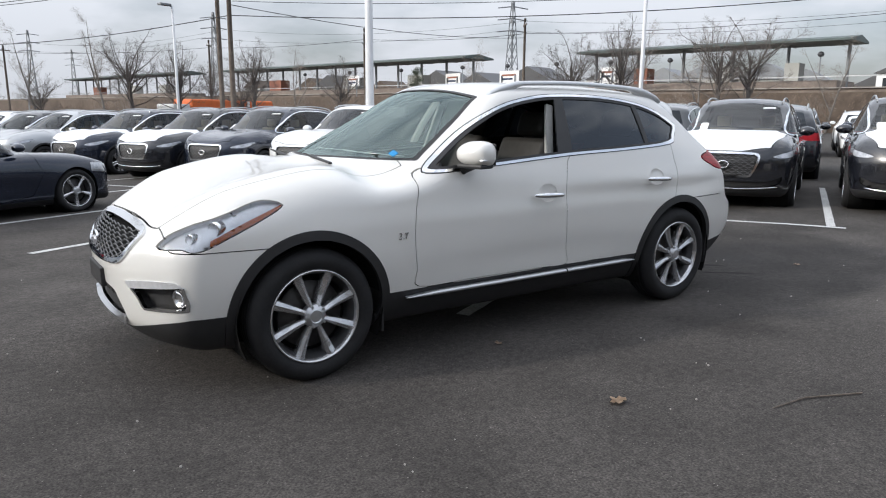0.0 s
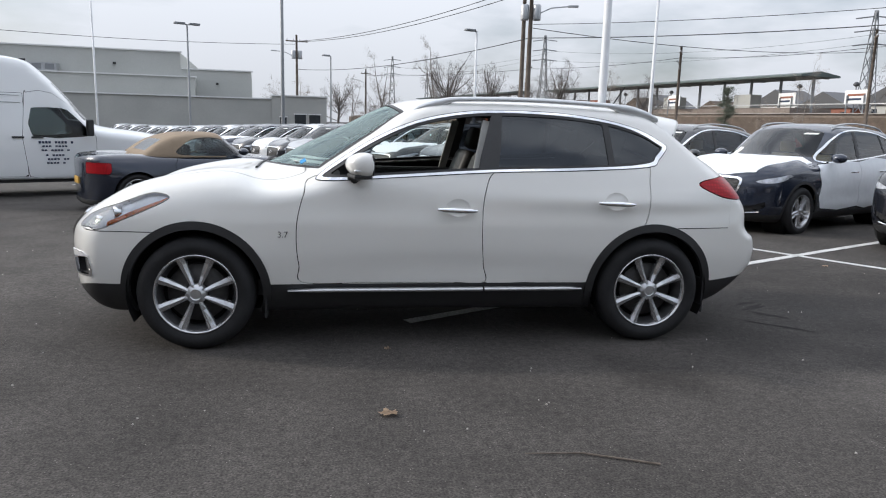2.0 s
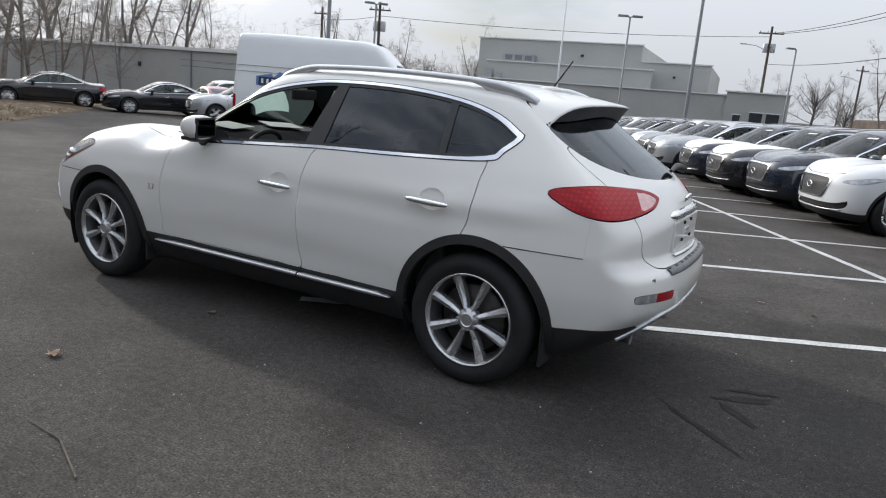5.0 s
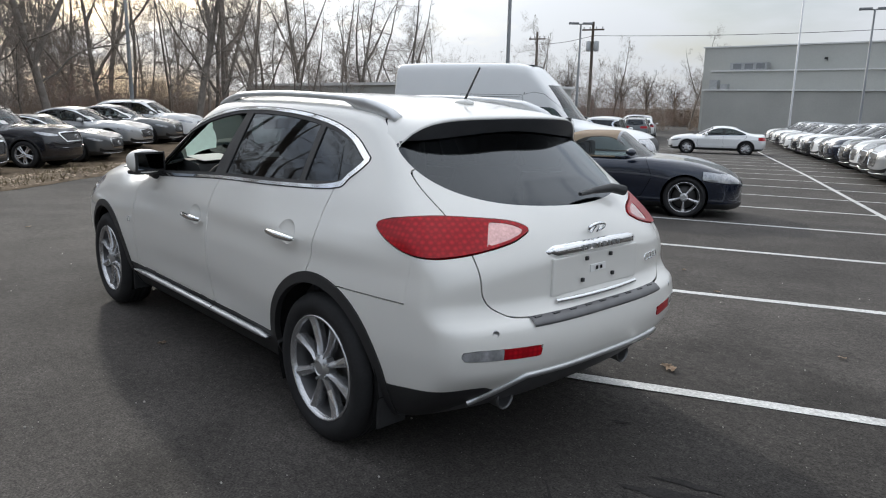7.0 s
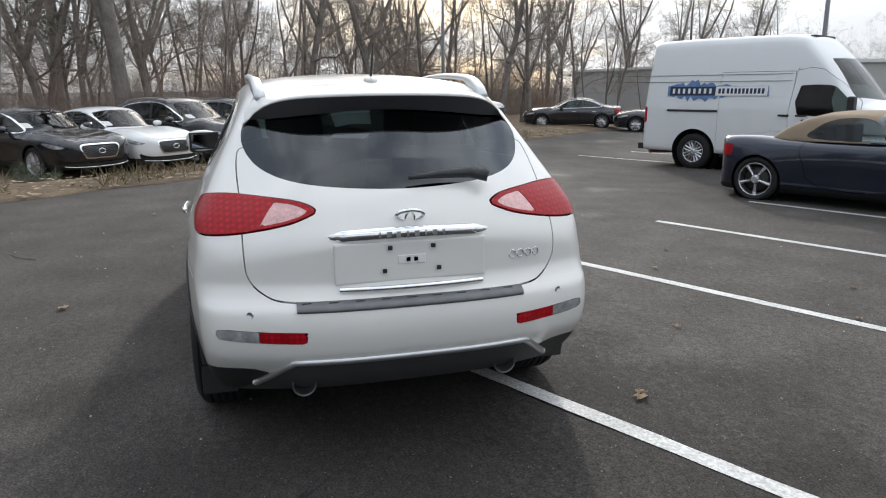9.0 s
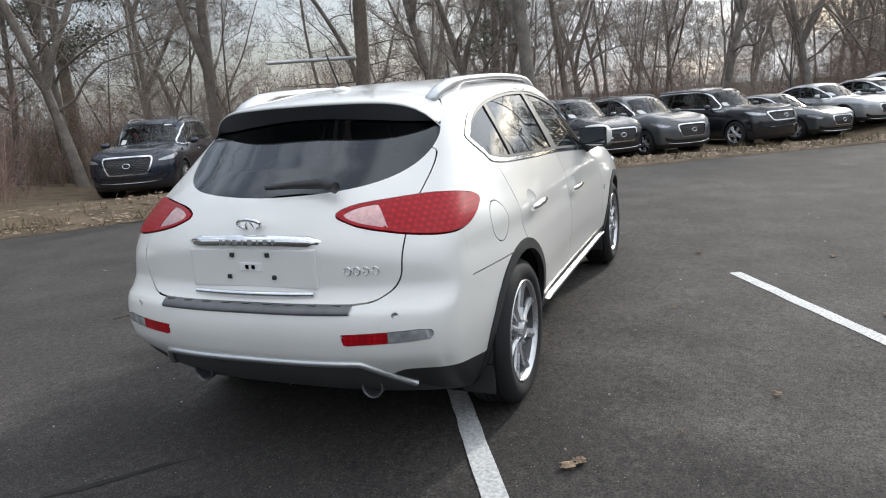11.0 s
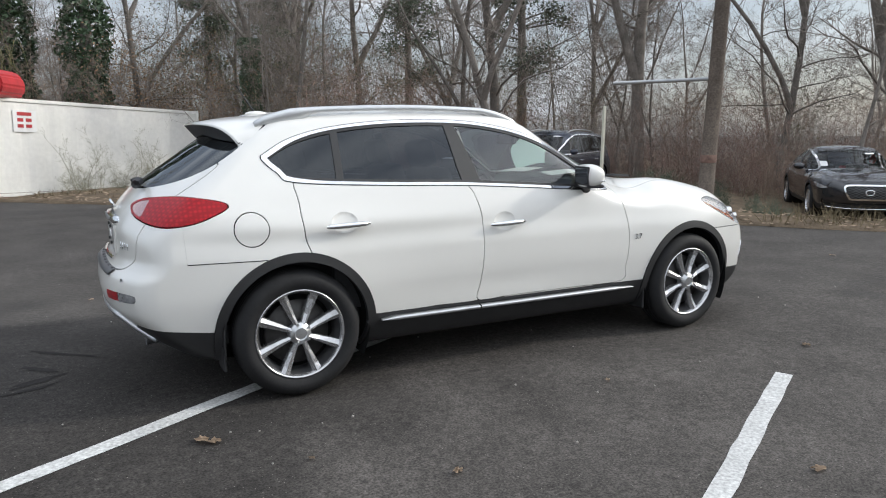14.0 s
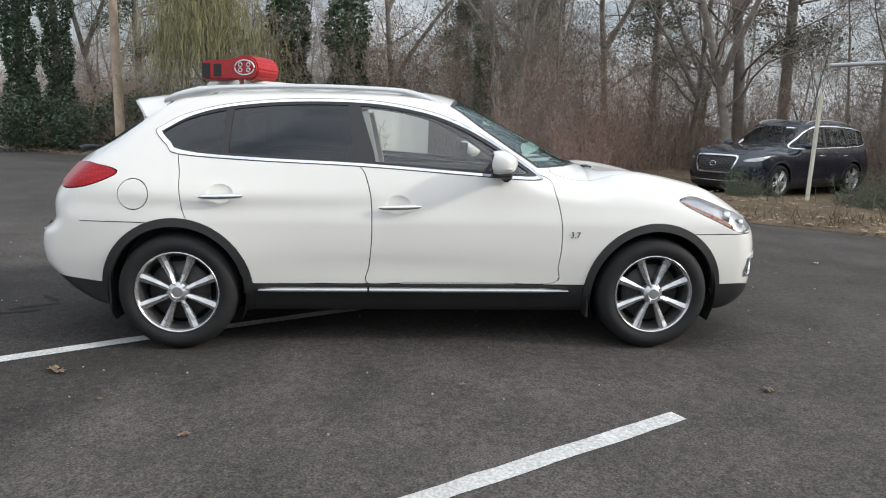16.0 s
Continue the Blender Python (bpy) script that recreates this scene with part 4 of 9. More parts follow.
        # door handles in their dished cups
        for hx, hz, door in ((-0.135, 0.877, fd), (-1.165, 0.928, rd)):
            hy = 0.872 if hx > -1 else 0.882
            bm = bmesh.new()
            pts = [(hx + 0.122 * math.cos(t), s * (hy + 0.024 + 0.014 * math.sin(t)), hz - 0.004 + 0.004 * math.cos(t)) for t in np.linspace(0, math.pi, 9)]
            tube(bm, pts, [0.007, 0.012, 0.015, 0.0165, 0.017, 0.0165, 0.015, 0.012, 0.007], 10)
            part("door_handle", bm, M_CHROME, door, "chrome door handle", True)
            cup = fcup if door is fd else rcup
            cx, _, cz = P(cup)
            hx0, hz0 = (-0.145, 0.885) if door is fd else (-1.175, 0.936)
            deep = np.sqrt(np.clip(1 - (np.hypot((cx - hx0) / 1.35, cz - hz0) / 0.056) ** 2, 0, 1))
            panel("handle_cup", turn((cup[0] - normals(cup) * (0.0115 * deep)[:, None], cup[1])), M_PEARL, door, 0)
        # sill strip
        bm = bmesh.new()
        for x0, x1 in ((0.90, -0.315), (-0.325, -0.97)):
            n = 14
            prof = [(0.862, 0.352), (0.888, 0.358), (0.893, 0.368), (0.886, 0.378), (0.862, 0.382)]
            rings = []
            for i in range(n + 1):
                xx = x0 + (x1 - x0) * i / n
                e = min(1.0, 0.25 + 6 * min(i, n - i) / n) if (x0 > 0.5 and i < 3) or (x1 < -0.9 and i > n - 3) else 1.0
                rings.append([bm.verts.new((xx, s * py, 0.367 + (pz - 0.367) * e)) for py, pz in prof])
            for a, b in zip(rings, rings[1:]):
                for k in range(4):
                    bm.faces.new((a[k], a[k + 1], b[k + 1], b[k]) if s < 0 else (a[k + 1], a[k], b[k], b[k + 1]))
        part("sill_strip", bm, M_SATIN, car, "bright sill strip", True)
        # mirror
        bm = bmesh.new()
        bmesh.ops.create_uvsphere(bm, u_segments=28, v_segments=16, radius=1)
        for v in bm.verts:
            flat = 0.042 if v.co.x < 0 else 0.085
            p = [math.copysign(abs(c) ** 0.75, c) for c in v.co]
            if p[0] < 0:
                p[0] = max(-1.0, 1.8 * p[0])
            v.co = (p[0] * flat * 1.1, p[1] * 0.112, p[2] * (0.074 + 0.008 * v.co.y * s) * (1 - 0.28 * max(0.0, v.co.x)))
        mir = part("door_mirror", bm, M_PEARL, car, "white door mirror with black base", True)
        mir.matrix_basis = Matrix.Translation((0.455, s * 0.915, 1.143)) @ Matrix.Rotation(radians(14 * s), 4, "Z")
        boxed("mirror_base", -0.042, -0.09, -0.078, 0.07, 0.09, -0.052, M_TRIM, mir, "black mirror base", None, 0.012)
        boxed("mirror_bezel", -0.0475, -0.102, -0.06, -0.038, 0.102, 0.06, M_TRIM, mir, "black mirror bezel", None, 0.004)
        bm = bmesh.new()
        box(bm, -0.050, -0.088, -0.048, -0.0465, 0.088, 0.048, None, 0.001)
        part("mirror_glass", bm, M_MIRROR, mir, "silvered mirror glass")
        boxed("mirror_signal", 0.03, s * 0.055 - 0.05, -0.034, 0.072, s * 0.055 + 0.05, -0.024, M_LAMP, mir, "", None, 0.004)
        bm = bmesh.new()
        tube(bm, [(0.50, s * 0.84, 1.055), (0.485, s * 0.865, 1.065), (0.465, s * 0.90, 1.085)], [0.032, 0.026, 0.03], 10)
        part("mirror_arm", bm, M_TRIM, car, "", True)
        # roof rail: a bowed bar on its two feet
        bm = bmesh.new()
        rx = np.linspace(0.14, -1.56, 34)
        line = []
        for xx in rx:
            u = (0.14 - xx) / 1.70
            rise = 0.048 * min(1, u / 0.14) ** 0.5 * max(0, min(1, (1 - u) / 0.12)) ** 0.6
            yy = 0.56 + 0.03 * math.sin(math.pi * u) - 0.035 * u
            zz = float(h_top(np.array(xx + 0.10))) - 0.062 + rise
            line.append((xx, s * yy, zz))
        rings = []
        for i, (lx, ly, lz) in enumerate(line):
            u = i / 33
            roof_z = float(h_top(np.array(lx + 0.10))) - 0.075
            leg = min(1.0, max(0.0, 1 - (u - 0.10) / 0.06) if u < 0.5 else max(0.0, 1 - (0.86 - u) / 0.06))
            low = (lz - 0.016) * (1 - leg) + min(roof_z, lz - 0.016) * leg
            hw = 0.021 + 0.006 * leg
            prof = ((-0.75 * hw, low), (-hw, lz - 0.006), (-0.8 * hw, lz + 0.008), (0.0, lz + 0.015), (0.8 * hw, lz + 0.008), (hw, lz - 0.006), (0.75 * hw, low))
            rings.append([bm.verts.new((lx, ly + s * dy, z)) for dy, z in prof])
        for p, q in zip(rings, rings[1:]):
            for k in range(7):
                f = (p[k], p[(k + 1) % 7], q[(k + 1) % 7], q[k])
                bm.faces.new(f if s > 0 else f[::-1])
        bm.faces.new(rings[0]), bm.faces.new(rings[-1])
        bmesh.ops.recalc_face_normals(bm, faces=bm.faces)
        part("roof_rail", bm, M_RAIL, car, "satin silver roof rail", True)
        # mud flaps
        for fx0 in (AX - 0.405, -AX - 0.395):
            boxed("mud_flap", fx0 - 0.008, s * 0.70, 0.19, fx0 + 0.008, s * 0.85, 0.42, M_TRIM, car, "black mud flap", None, 0.006)
        # wheel housing
        for cx in (AX, -AX):
            bm = bmesh.new()
            n, rr = 22, 0.404
            rings = []
            for yy in (0.86, 0.55):
                rings.append([bm.verts.new((cx + rr * math.cos(t), s * yy, 0.352 + rr * math.sin(t))) for t in np.linspace(-0.45, math.pi + 0.45, n)])
            for k in range(n - 1):
                bm.faces.new((rings[0][k], rings[0][k + 1], rings[1][k + 1], rings[1][k]))
            bm.faces.new(rings[1])
            part("wheel_housing", bm, M_WELL, car, "", True)
    panel("headliner", both(shifted(keep(centre["roof"], P(centre["roof"])[0] - 0.25), -0.03)), M_HEADLINER, car, 0.0, "grey cloth headliner")
    for px_, py_, turn_ in ((0.79, 0.34, 12), (0.79, -0.18, -20)):
        boxed("paper", -0.11, -0.14, 0.0, 0.11, 0.14, 0.003, M_PAPER, car, "white paper on the dashboard").matrix_basis = Matrix.Translation((px_, py_, 1.125)) @ Matrix.Rotation(radians(-6), 4, "Y") @ Matrix.Rotation(radians(turn_), 4, "Z")
    panel("dark_lining", both(shifted(lining, -0.014)), M_DARK, car, 0.0)
    sx, sy, sz = P(sill)
    centre_d = np.maximum(sx + 2.0, sy - 0.60 + 1.1 * (sz - 0.36))
    panel("diffuser", both(keep(sill, centre_d)), M_DIFFUSER, car, 0.02, "grey rear diffuser")
    panel("lower_cladding", both(keep(sill, -centre_d)), M_TRIM, car, 0.02, "black lower cladding")
    panel("windscreen", both(shifted(screen, -0.004)), M_SCREEN, car, 0.0, "clear windscreen").visible_shadow = False
    edge = shaft(*P(screen))
    panel("windscreen_seal", both(shifted(keep(screen, -edge - 0.022), 0.001)), M_TRIM, car, 0.01)
    rg = rglass
    panel("rear_glass", both(shifted(rg, -0.003)), M_GLASSD, car, 0.0, "dark tinted tailgate glass")
    # grille: frame, mesh bars, emblem
    gz, gy = P(grille)[2], P(grille)[1]
    panel("grille_frame", both(shifted(keep(grille, -GRILLE(gy, gz) - 0.024), 0.012)), M_CHROME, car, 0.03, "chrome grille frame")
    gr = panel("grille", both(shifted(keep(grille, GRILLE(gy, gz) + 0.02), -0.045)), M_DARK, car, 0.0, "black wavy mesh grille")
    bm = bmesh.new()
    for row in range(10):
        z0 = 0.645 + 0.0165 * row
        half = 0.465 - 0.10 * max(0, (0.71 - z0) / 0.065)
        pts = []
        for i in range(41):
            yy = -half + 2 * half * i / 40
            xx = float(h_nose(np.array(z0))) - 0.17 * (abs(yy) / 0.72) ** 2.7 - 0.014
            pts.append((xx, yy, z0 + 0.0085 * math.sin(yy * 70 + row * math.pi)))
        tube(bm, pts, 0.0036, 5)
    part("mesh_bars", bm, M_ALLOYDARK, gr, "dark metallic grille bars", True)
    bm = bmesh.new()
    tube(bm, [(0, 0.054 * math.cos(t), 0.024 * math.sin(t)) for t in np.linspace(-1.15, math.pi + 1.15, 33)], [0.004 + 0.004 * min(1, i / 6, (32 - i) / 6) for i in range(33)], 8)
    for s in (1, -1):
        tube(bm, [(0, s * 0.022, -0.022), (0, s * 0.013, 0.002), (0.0, 0.003 * s, 0.018)], [0.006, 0.005, 0.003], 8)
    emb = part("front_emblem", bm, M_CHROME, gr, "chrome oval emblem", True)
    emb.matrix_basis = Matrix.Translation((2.295, 0, 0.72))
    rear_emb = link("rear_emblem", emb.data, None, car, "chrome oval emblem")
    rear_emb.matrix_basis = Matrix.Translation((-2.268, 0, 1.02)) @ Matrix.Rotation(radians(-30), 4, "Y")
    lg = panel("lower_grille", both(shifted(keep(low_grille, LOWGRILLE(P(low_grille)[1], P(low_grille)[2]) + 0.0), -0.035)), M_TRIM, car, -0.03, "black lower intake")
    lz, ly = P(low_grille)[2], P(low_grille)[1]
    panel("skid_trim", both(shifted(keep(low_grille, np.maximum(-LOWGRILLE(ly, lz) - 0.03, lz - 0.37)), 0.012)), M_SATIN, car, 0.03, "satin silver skid trim")
    boxed("plate_bracket", 2.285, -0.17, 0.475, 2.315, 0.17, 0.575, M_TRIM, car, "black empty plate bracket", None, 0.008)
    # spoiler: roof skin drawn out to a lip, black below
    n = 32
    up, under = [], []
    heights = np.linspace(1.1, 1.66, 561)

    def skin(x, y):
        return float(heights[hero_field(x, y, heights) < 0].max())

    for i in range(n + 1):
        yy = -0.592 + 1.184 * i / n
        a = abs(yy) / 0.592
        end = i in (0, n)
        tx, tz = -1.83 + 0.162 * a**3, 1.476 - 0.02 * a**2 - 0.10 * a**8
        rx = -1.475 - 0.10 * a**12
        rz = skin(rx, yy) + 0.003
        gx = -1.75 + 0.10 * a**3
        gz = skin(gx, yy) + 0.005
        lip = 0.009 * (1 - a**6) + 0.002
        up.append([(rx, yy, rz), (0.5 * rx + 0.5 * tx, yy, 0.5 * rz + 0.5 * tz + 0.007 * (1 - a**4)), (tx + 0.02, yy, tz + 0.005 * (1 - a**4)), (tx, yy, tz - 0.006 * (1 - a**6)), (tx + 0.006, yy, tz - lip)])
        under.append([(tx + 0.006, yy, tz - lip), (0.5 * tx + 0.5 * gx, yy, 0.5 * (tz - lip) + 0.5 * gz), (gx, yy, gz)])
        if end:
            out = math.copysign(0.612, yy)
            skirt = [(x, out, skin(x, out) - 0.004) for x, _, _ in up[-1]]
            up.insert(0, skirt) if i == 0 else up.append(skirt)
    sp = None
    for name, rows, material, label in (("spoiler", up, M_PEARL, "white roof spoiler with black underside"), ("spoiler_underside", under, M_UNDER, "black spoiler underside")):
        m = len(rows[0])
        vs = [c for r in rows for c in r]
        fs = [(i * m + k, (i + 1) * m + k, (i + 1) * m + k + 1, i * m + k + 1) for i in range(len(rows) - 1) for k in range(m - 1)]
        made = arr(name, vs, fs, material, sp or car, label)
        sp = sp or made
    # tailgate fittings
    bm = bmesh.new()
    n = 20
    prof = [(0.0, 0.022), (-0.024, 0.017), (-0.03, -0.015), (-0.006, -0.024)]
    rings = []
    for i in range(n + 1):
        yy = -0.335 + 0.67 * i / n
        e = 1.0 if 1 < i < n - 1 else (0.55 if i in (1, n - 1) else 0.2)
        bow = 0.03 * (abs(yy) / 0.335) ** 2
        rings.append([bm.verts.new((-2.275 + px * e + bow, yy, 0.957 + pz * e - 0.012 * (abs(yy) / 0.335) ** 2)) for px, pz in prof])
    for a, b in zip(rings, rings[1:]):
        for k in range(3):
            bm.faces.new((a[k], b[k], b[k + 1], a[k + 1]))
    bar = part("chrome_bar", bm, M_CHROME, car, "chrome tailgate bar with raised marks", True)
    for k, wid in enumerate((0.006, 0.018, 0.016, 0.006, 0.018, 0.006, 0.016, 0.006)):
        boxed("raised_mark", -2.306, 0.125 - 0.036 * k - wid / 2, 0.945, -2.299, 0.125 - 0.036 * k + wid / 2, 0.965, M_SATIN, bar)
    bm = bmesh.new()
    n = 16
    rings = []
    for i in range(n + 1):
        yy = -0.285 + 0.57 * i / n
        rings.append([bm.verts.new((-2.312 + dx + 0.02 * (yy / 0.285) ** 2, yy, 0.746 + dz)) for dx, dz in ((0, 0.012), (-0.012, 0.008), (-0.012, -0.004), (0, -0.01))])
    for a, b in zip(rings, rings[1:]):
        for k in range(3):
            bm.faces.new((a[k], b[k], b[k + 1], a[k + 1]))
    part("lower_chrome_bar", bm, M_CHROME, car, "thin chrome strip below the plate recess", True)
    bm = bmesh.new()
    box(bm, -2.288, -0.30, 0.765, -2.27, 0.30, 0.925, None, 0.008)
    plate = part("plate_recess", bm, M_PEARL, car, "white empty plate recess")
    for yy, zz in ((0.108, 0.81), (-0.108, 0.81), (0.085, 0.90), (-0.085, 0.90)):
        boxed("plate_screw", -2.298, yy - 0.0085, zz - 0.0085, -2.286, yy + 0.0085, zz + 0.0085, M_TRIM, plate, "black plate screw", None, 0.003)
    bm = bmesh.new()
    box(bm, -2.292, -0.055, 0.835, -2.286, 0.055, 0.868, None, 0.002)
    part("sticker_plate", bm, M_SIGNWHITE, plate)
    for yy in (0.015, -0.015):
        boxed("plate_hole", -2.296, yy - 0.008, 0.844, -2.296, yy + 0.008, 0.86, M_TRIM, plate, "", None, 0.002)
    for k, wid in enumerate((0.03, 0.028, 0.024, 0.026)):
        yy = -0.425 - 0.036 * k
        xx = float(h_tail(np.array(0.835))) + 0.12 * (abs(yy) / 0.72) ** 2.9
        bm = bmesh.new()
        tube(bm, [(xx - 0.003, yy + wid / 2 * math.cos(t), 0.835 + 0.016 * math.sin(t)) for t in np.linspace(0, 2 * math.pi, 13)], 0.0032, 6)
        part("badge_mark", bm, M_CHROME, car, "chrome badge mark", True)
    bm = bmesh.new()
    n = 24
    rings = []
    for i in range(n + 1):
        yy = -0.45 + 0.9 * i / n
        b0 = 0.12 * (abs(yy) / 0.72) ** 2.9
        rings.append([bm.verts.new((px + b0, yy, pz)) for px, pz in ((-2.295, 0.722), (-2.345, 0.708), (-2.366, 0.69), (-2.362, 0.68))])
    for a, b in zip(rings, rings[1:]):
        for k in range(3):
            bm.faces.new((a[k], b[k], b[k + 1], a[k + 1]))
    step = part("bumper_step", bm, M_ALLOYDARK, car, "ribbed grey bumper step", True)
    for k in range(9):
        yy = -0.40 + 0.1 * k
        b0 = 0.12 * (abs(yy) / 0.72) ** 2.9
        boxed("rib", -2.338 + b0, yy - 0.006, 0.700, -2.312 + b0, yy + 0.030, 0.7145, M_DIFFUSER, step)
    bm = bmesh.new()
    pts = []
    for i in range(41):
        yy = -0.62 + 1.24 * i / 40
        a = abs(yy)
        zz = 0.478 if a < 0.47 else 0.478 - 0.13 * (a - 0.47) / 0.15
        pts.append((float(h_tail(np.array(zz))) + 0.12 * (a / 0.72) ** 2.9 - 0.004, yy, zz))
    tube(bm, pts, 0.015, 8)
    part("diffuser_trim", bm, M_SATIN, car, "satin silver diffuser trim", True)
    for s in (1, -1):
        bm = bmesh.new()
        lathe(bm, [(0.042, -0.16), (0.046, -0.02), (0.05, 0.0), (0.045, 0.004), (0.042, -0.01), (0.04, -0.14), (0.001, -0.14)], 24)
        part("exhaust_pipe", bm, M_ALLOYDARK, car, "dark metal exhaust tip", True).matrix_basis = Matrix.Translation((-2.17, s * 0.43, 0.325)) @ Matrix.Rotation(radians(90), 4, "Z")
        bm = bmesh.new()
        lathe(bm, [(0.014, -0.01), (0.014, 0.002), (0.011, 0.002), (0.011, 0.0), (0.001, 0.0)], 14)
        xx = float(h_tail(np.array(0.68))) + 0.12 * (0.62 / 0.72) ** 2.9
        part("parking_sensor", bm, M_SATIN, car, "round parking sensor", True).matrix_basis = Matrix.Translation((xx - 0.002, s * 0.62, 0.675)) @ Matrix.Rotation(radians(90 - 28 * s), 4, "Z")
    # wiper, antenna
    bm = bmesh.new()
    tube(bm, [(-2.165, -0.35, 1.145), (-2.14, -0.28, 1.16), (-2.148, -0.14, 1.158), (-2.158, -0.02, 1.15)], [0.024, 0.022, 0.015, 0.009], 8)
    part("rear_wiper", bm, M_TRIM, car, "black rear wiper", True)
    bm = bmesh.new()
    bmesh.ops.create_uvsphere(bm, u_segments=16, v_segments=8, radius=1)
    bmesh.ops.scale(bm, vec=(0.075, 0.035, 0.022), verts=bm.verts)
    ant = part("antenna", bm, M_PEARL, car, "", True)
    ant.matrix_basis = Matrix.Translation((-1.42, 0, 1.532))
    bm = bmesh.new()
    tube(bm, [(-0.01, 0, 0.01), (-0.115, 0, 0.17)], [0.006, 0.004], 8)
    part("antenna_rod", bm, M_TRIM, ant, "black rod antenna", True)
    for s in (1, -1):
        bm = bmesh.new()
        tube(bm, [(1.12, s * 0.28 + 0.14, 1.085), (1.11, s * 0.28 - 0.1, 1.105), (1.07, s * 0.28 - 0.34, 1.112)], [0.010, 0.009, 0.006], 8)
        part("windscreen_wiper", bm, M_TRIM, car, "", True)
    # engine badge on each front fender
    for s in (1, -1):
        tc_ = bpy.data.curves.new("engine_badge", "FONT")
        tc_.body, tc_.size, tc_.extrude, tc_.align_x, tc_.align_y = "3.7", 0.052, 0.003, "CENTER", "CENTER"
        tc_.materials.append(M_CHROME)
        ob = new("engine_badge", tc_)
        ob.parent = car
        ob.matrix_basis = Matrix.Translation((0.925, s * 0.893, 0.716)) @ Matrix.Rotation(math.pi if s > 0 else 0, 4, "Z") @ Matrix.Rotation(math.pi / 2, 4, "X")
    put_wheels(car, [(AX, 0.775), (-AX, 0.775), (AX, -0.775), (-AX, -0.775)], TYRE_R, 0.243, 0.225, 8)
    # cabin
    boxed("cabin_floor", -1.9, -0.70, 0.30, 1.35, 0.70, 0.40, M_CABIN, car)
    boxed("load_floor", -2.1, -0.62, 0.40, -1.15, 0.62, 0.80, M_CABIN, car)
    bm = bmesh.new()
    prism(bm, [(0.62, 0.55), (0.58, 1.0), (0.66, 1.09), (0.90, 1.115), (1.02, 1.05), (1.08, 0.5)], -0.5, 0.5)
    part("dashboard", bm, M_CABIN, car)
    for s in (1, -1):
        boxed("door_lining", -1.2, s * 0.72 - 0.03, 0.42, 0.75, s * 0.72 + 0.03, 1.04, M_CABIN, car, "", None, 0.02)
        for sx in (0.05, -0.80):
            bm = bmesh.new()
            box(bm, -0.27, -0.24, -0.09, 0.27, 0.24, 0.08, None, 0.05)
            seat = part("seat", bm, M_LEATHER, car, "black leather seat", True)
            seat.matrix_basis = Matrix.Translation((sx, s * 0.36, 0.62)) @ Matrix.Rotation(radians(-5), 4, "Y")
            bm = bmesh.new()
            box(bm, -0.07, -0.235, -0.03, 0.06, 0.235, 0.60, None, 0.05)
            part("backrest", bm, M_LEATHER, seat, "", True).matrix_basis = Matrix.Translation((-0.25, 0, 0.04)) @ Matrix.Rotation(radians(-17), 4, "Y")
            bm = bmesh.new()
            box(bm, -0.055, -0.13, -0.085, 0.05, 0.13, 0.09, None, 0.045)
            part("headrest", bm, M_LEATHER, seat, "", True).matrix_basis = Matrix.Translation((-0.455, 0, 0.71)) @ Matrix.Rotation(radians(-12), 4, "Y")
    bm = bmesh.new()
    tube(bm, [(0, 0.185 * math.cos(t), 0.185 * math.sin(t)) for t in np.linspace(0, 2 * math.pi, 29)], 0.016, 8)
    for t in (0.3, 2.84, 4.71):
        tube(bm, [(0.02, 0, 0), (0, 0.18 * math.cos(t), 0.18 * math.sin(t))], 0.014, 6)
    part("steering_wheel", bm, M_CABIN, car, "black steering wheel", True).matrix_basis = Matrix.Translation((0.48, 0.36, 0.95)) @ Matrix.Rotation(radians(-24), 4, "Y")
    bm = bmesh.new()
    box(bm, -0.012, -0.12, -0.035, 0.02, 0.12, 0.035, None, 0.012)
    part("rear_view_mirror", bm, M_CABIN, car).matrix_basis = Matrix.Translation((0.42, 0, 1.37))
    boxed("blue_tape", -0.02, -0.022, -0.002, 0.02, 0.022, 0.002, M_BLUETAPE, car, "scrap of blue tape").matrix_basis = Matrix.Translation((0.815, 0.605, 1.142)) @ Matrix.Rotation(radians(30), 4, "Y") @ Matrix.Rotation(radians(-25), 4, "X")
    for s in (1, -1):
        boxed("inner_pillar_trim", -0.03, -0.012, 0.0, 0.03, 0.012, 0.42, M_HEADLINER, car, "pale inner pillar trim", None, 0.008).matrix_basis = Matrix.Translation((-0.27, s * 0.735, 1.03)) @ Matrix.Rotation(radians(17) * s, 4, "X") @ Matrix.Rotation(radians(-12), 4, "Y")
    return car


hero_car()


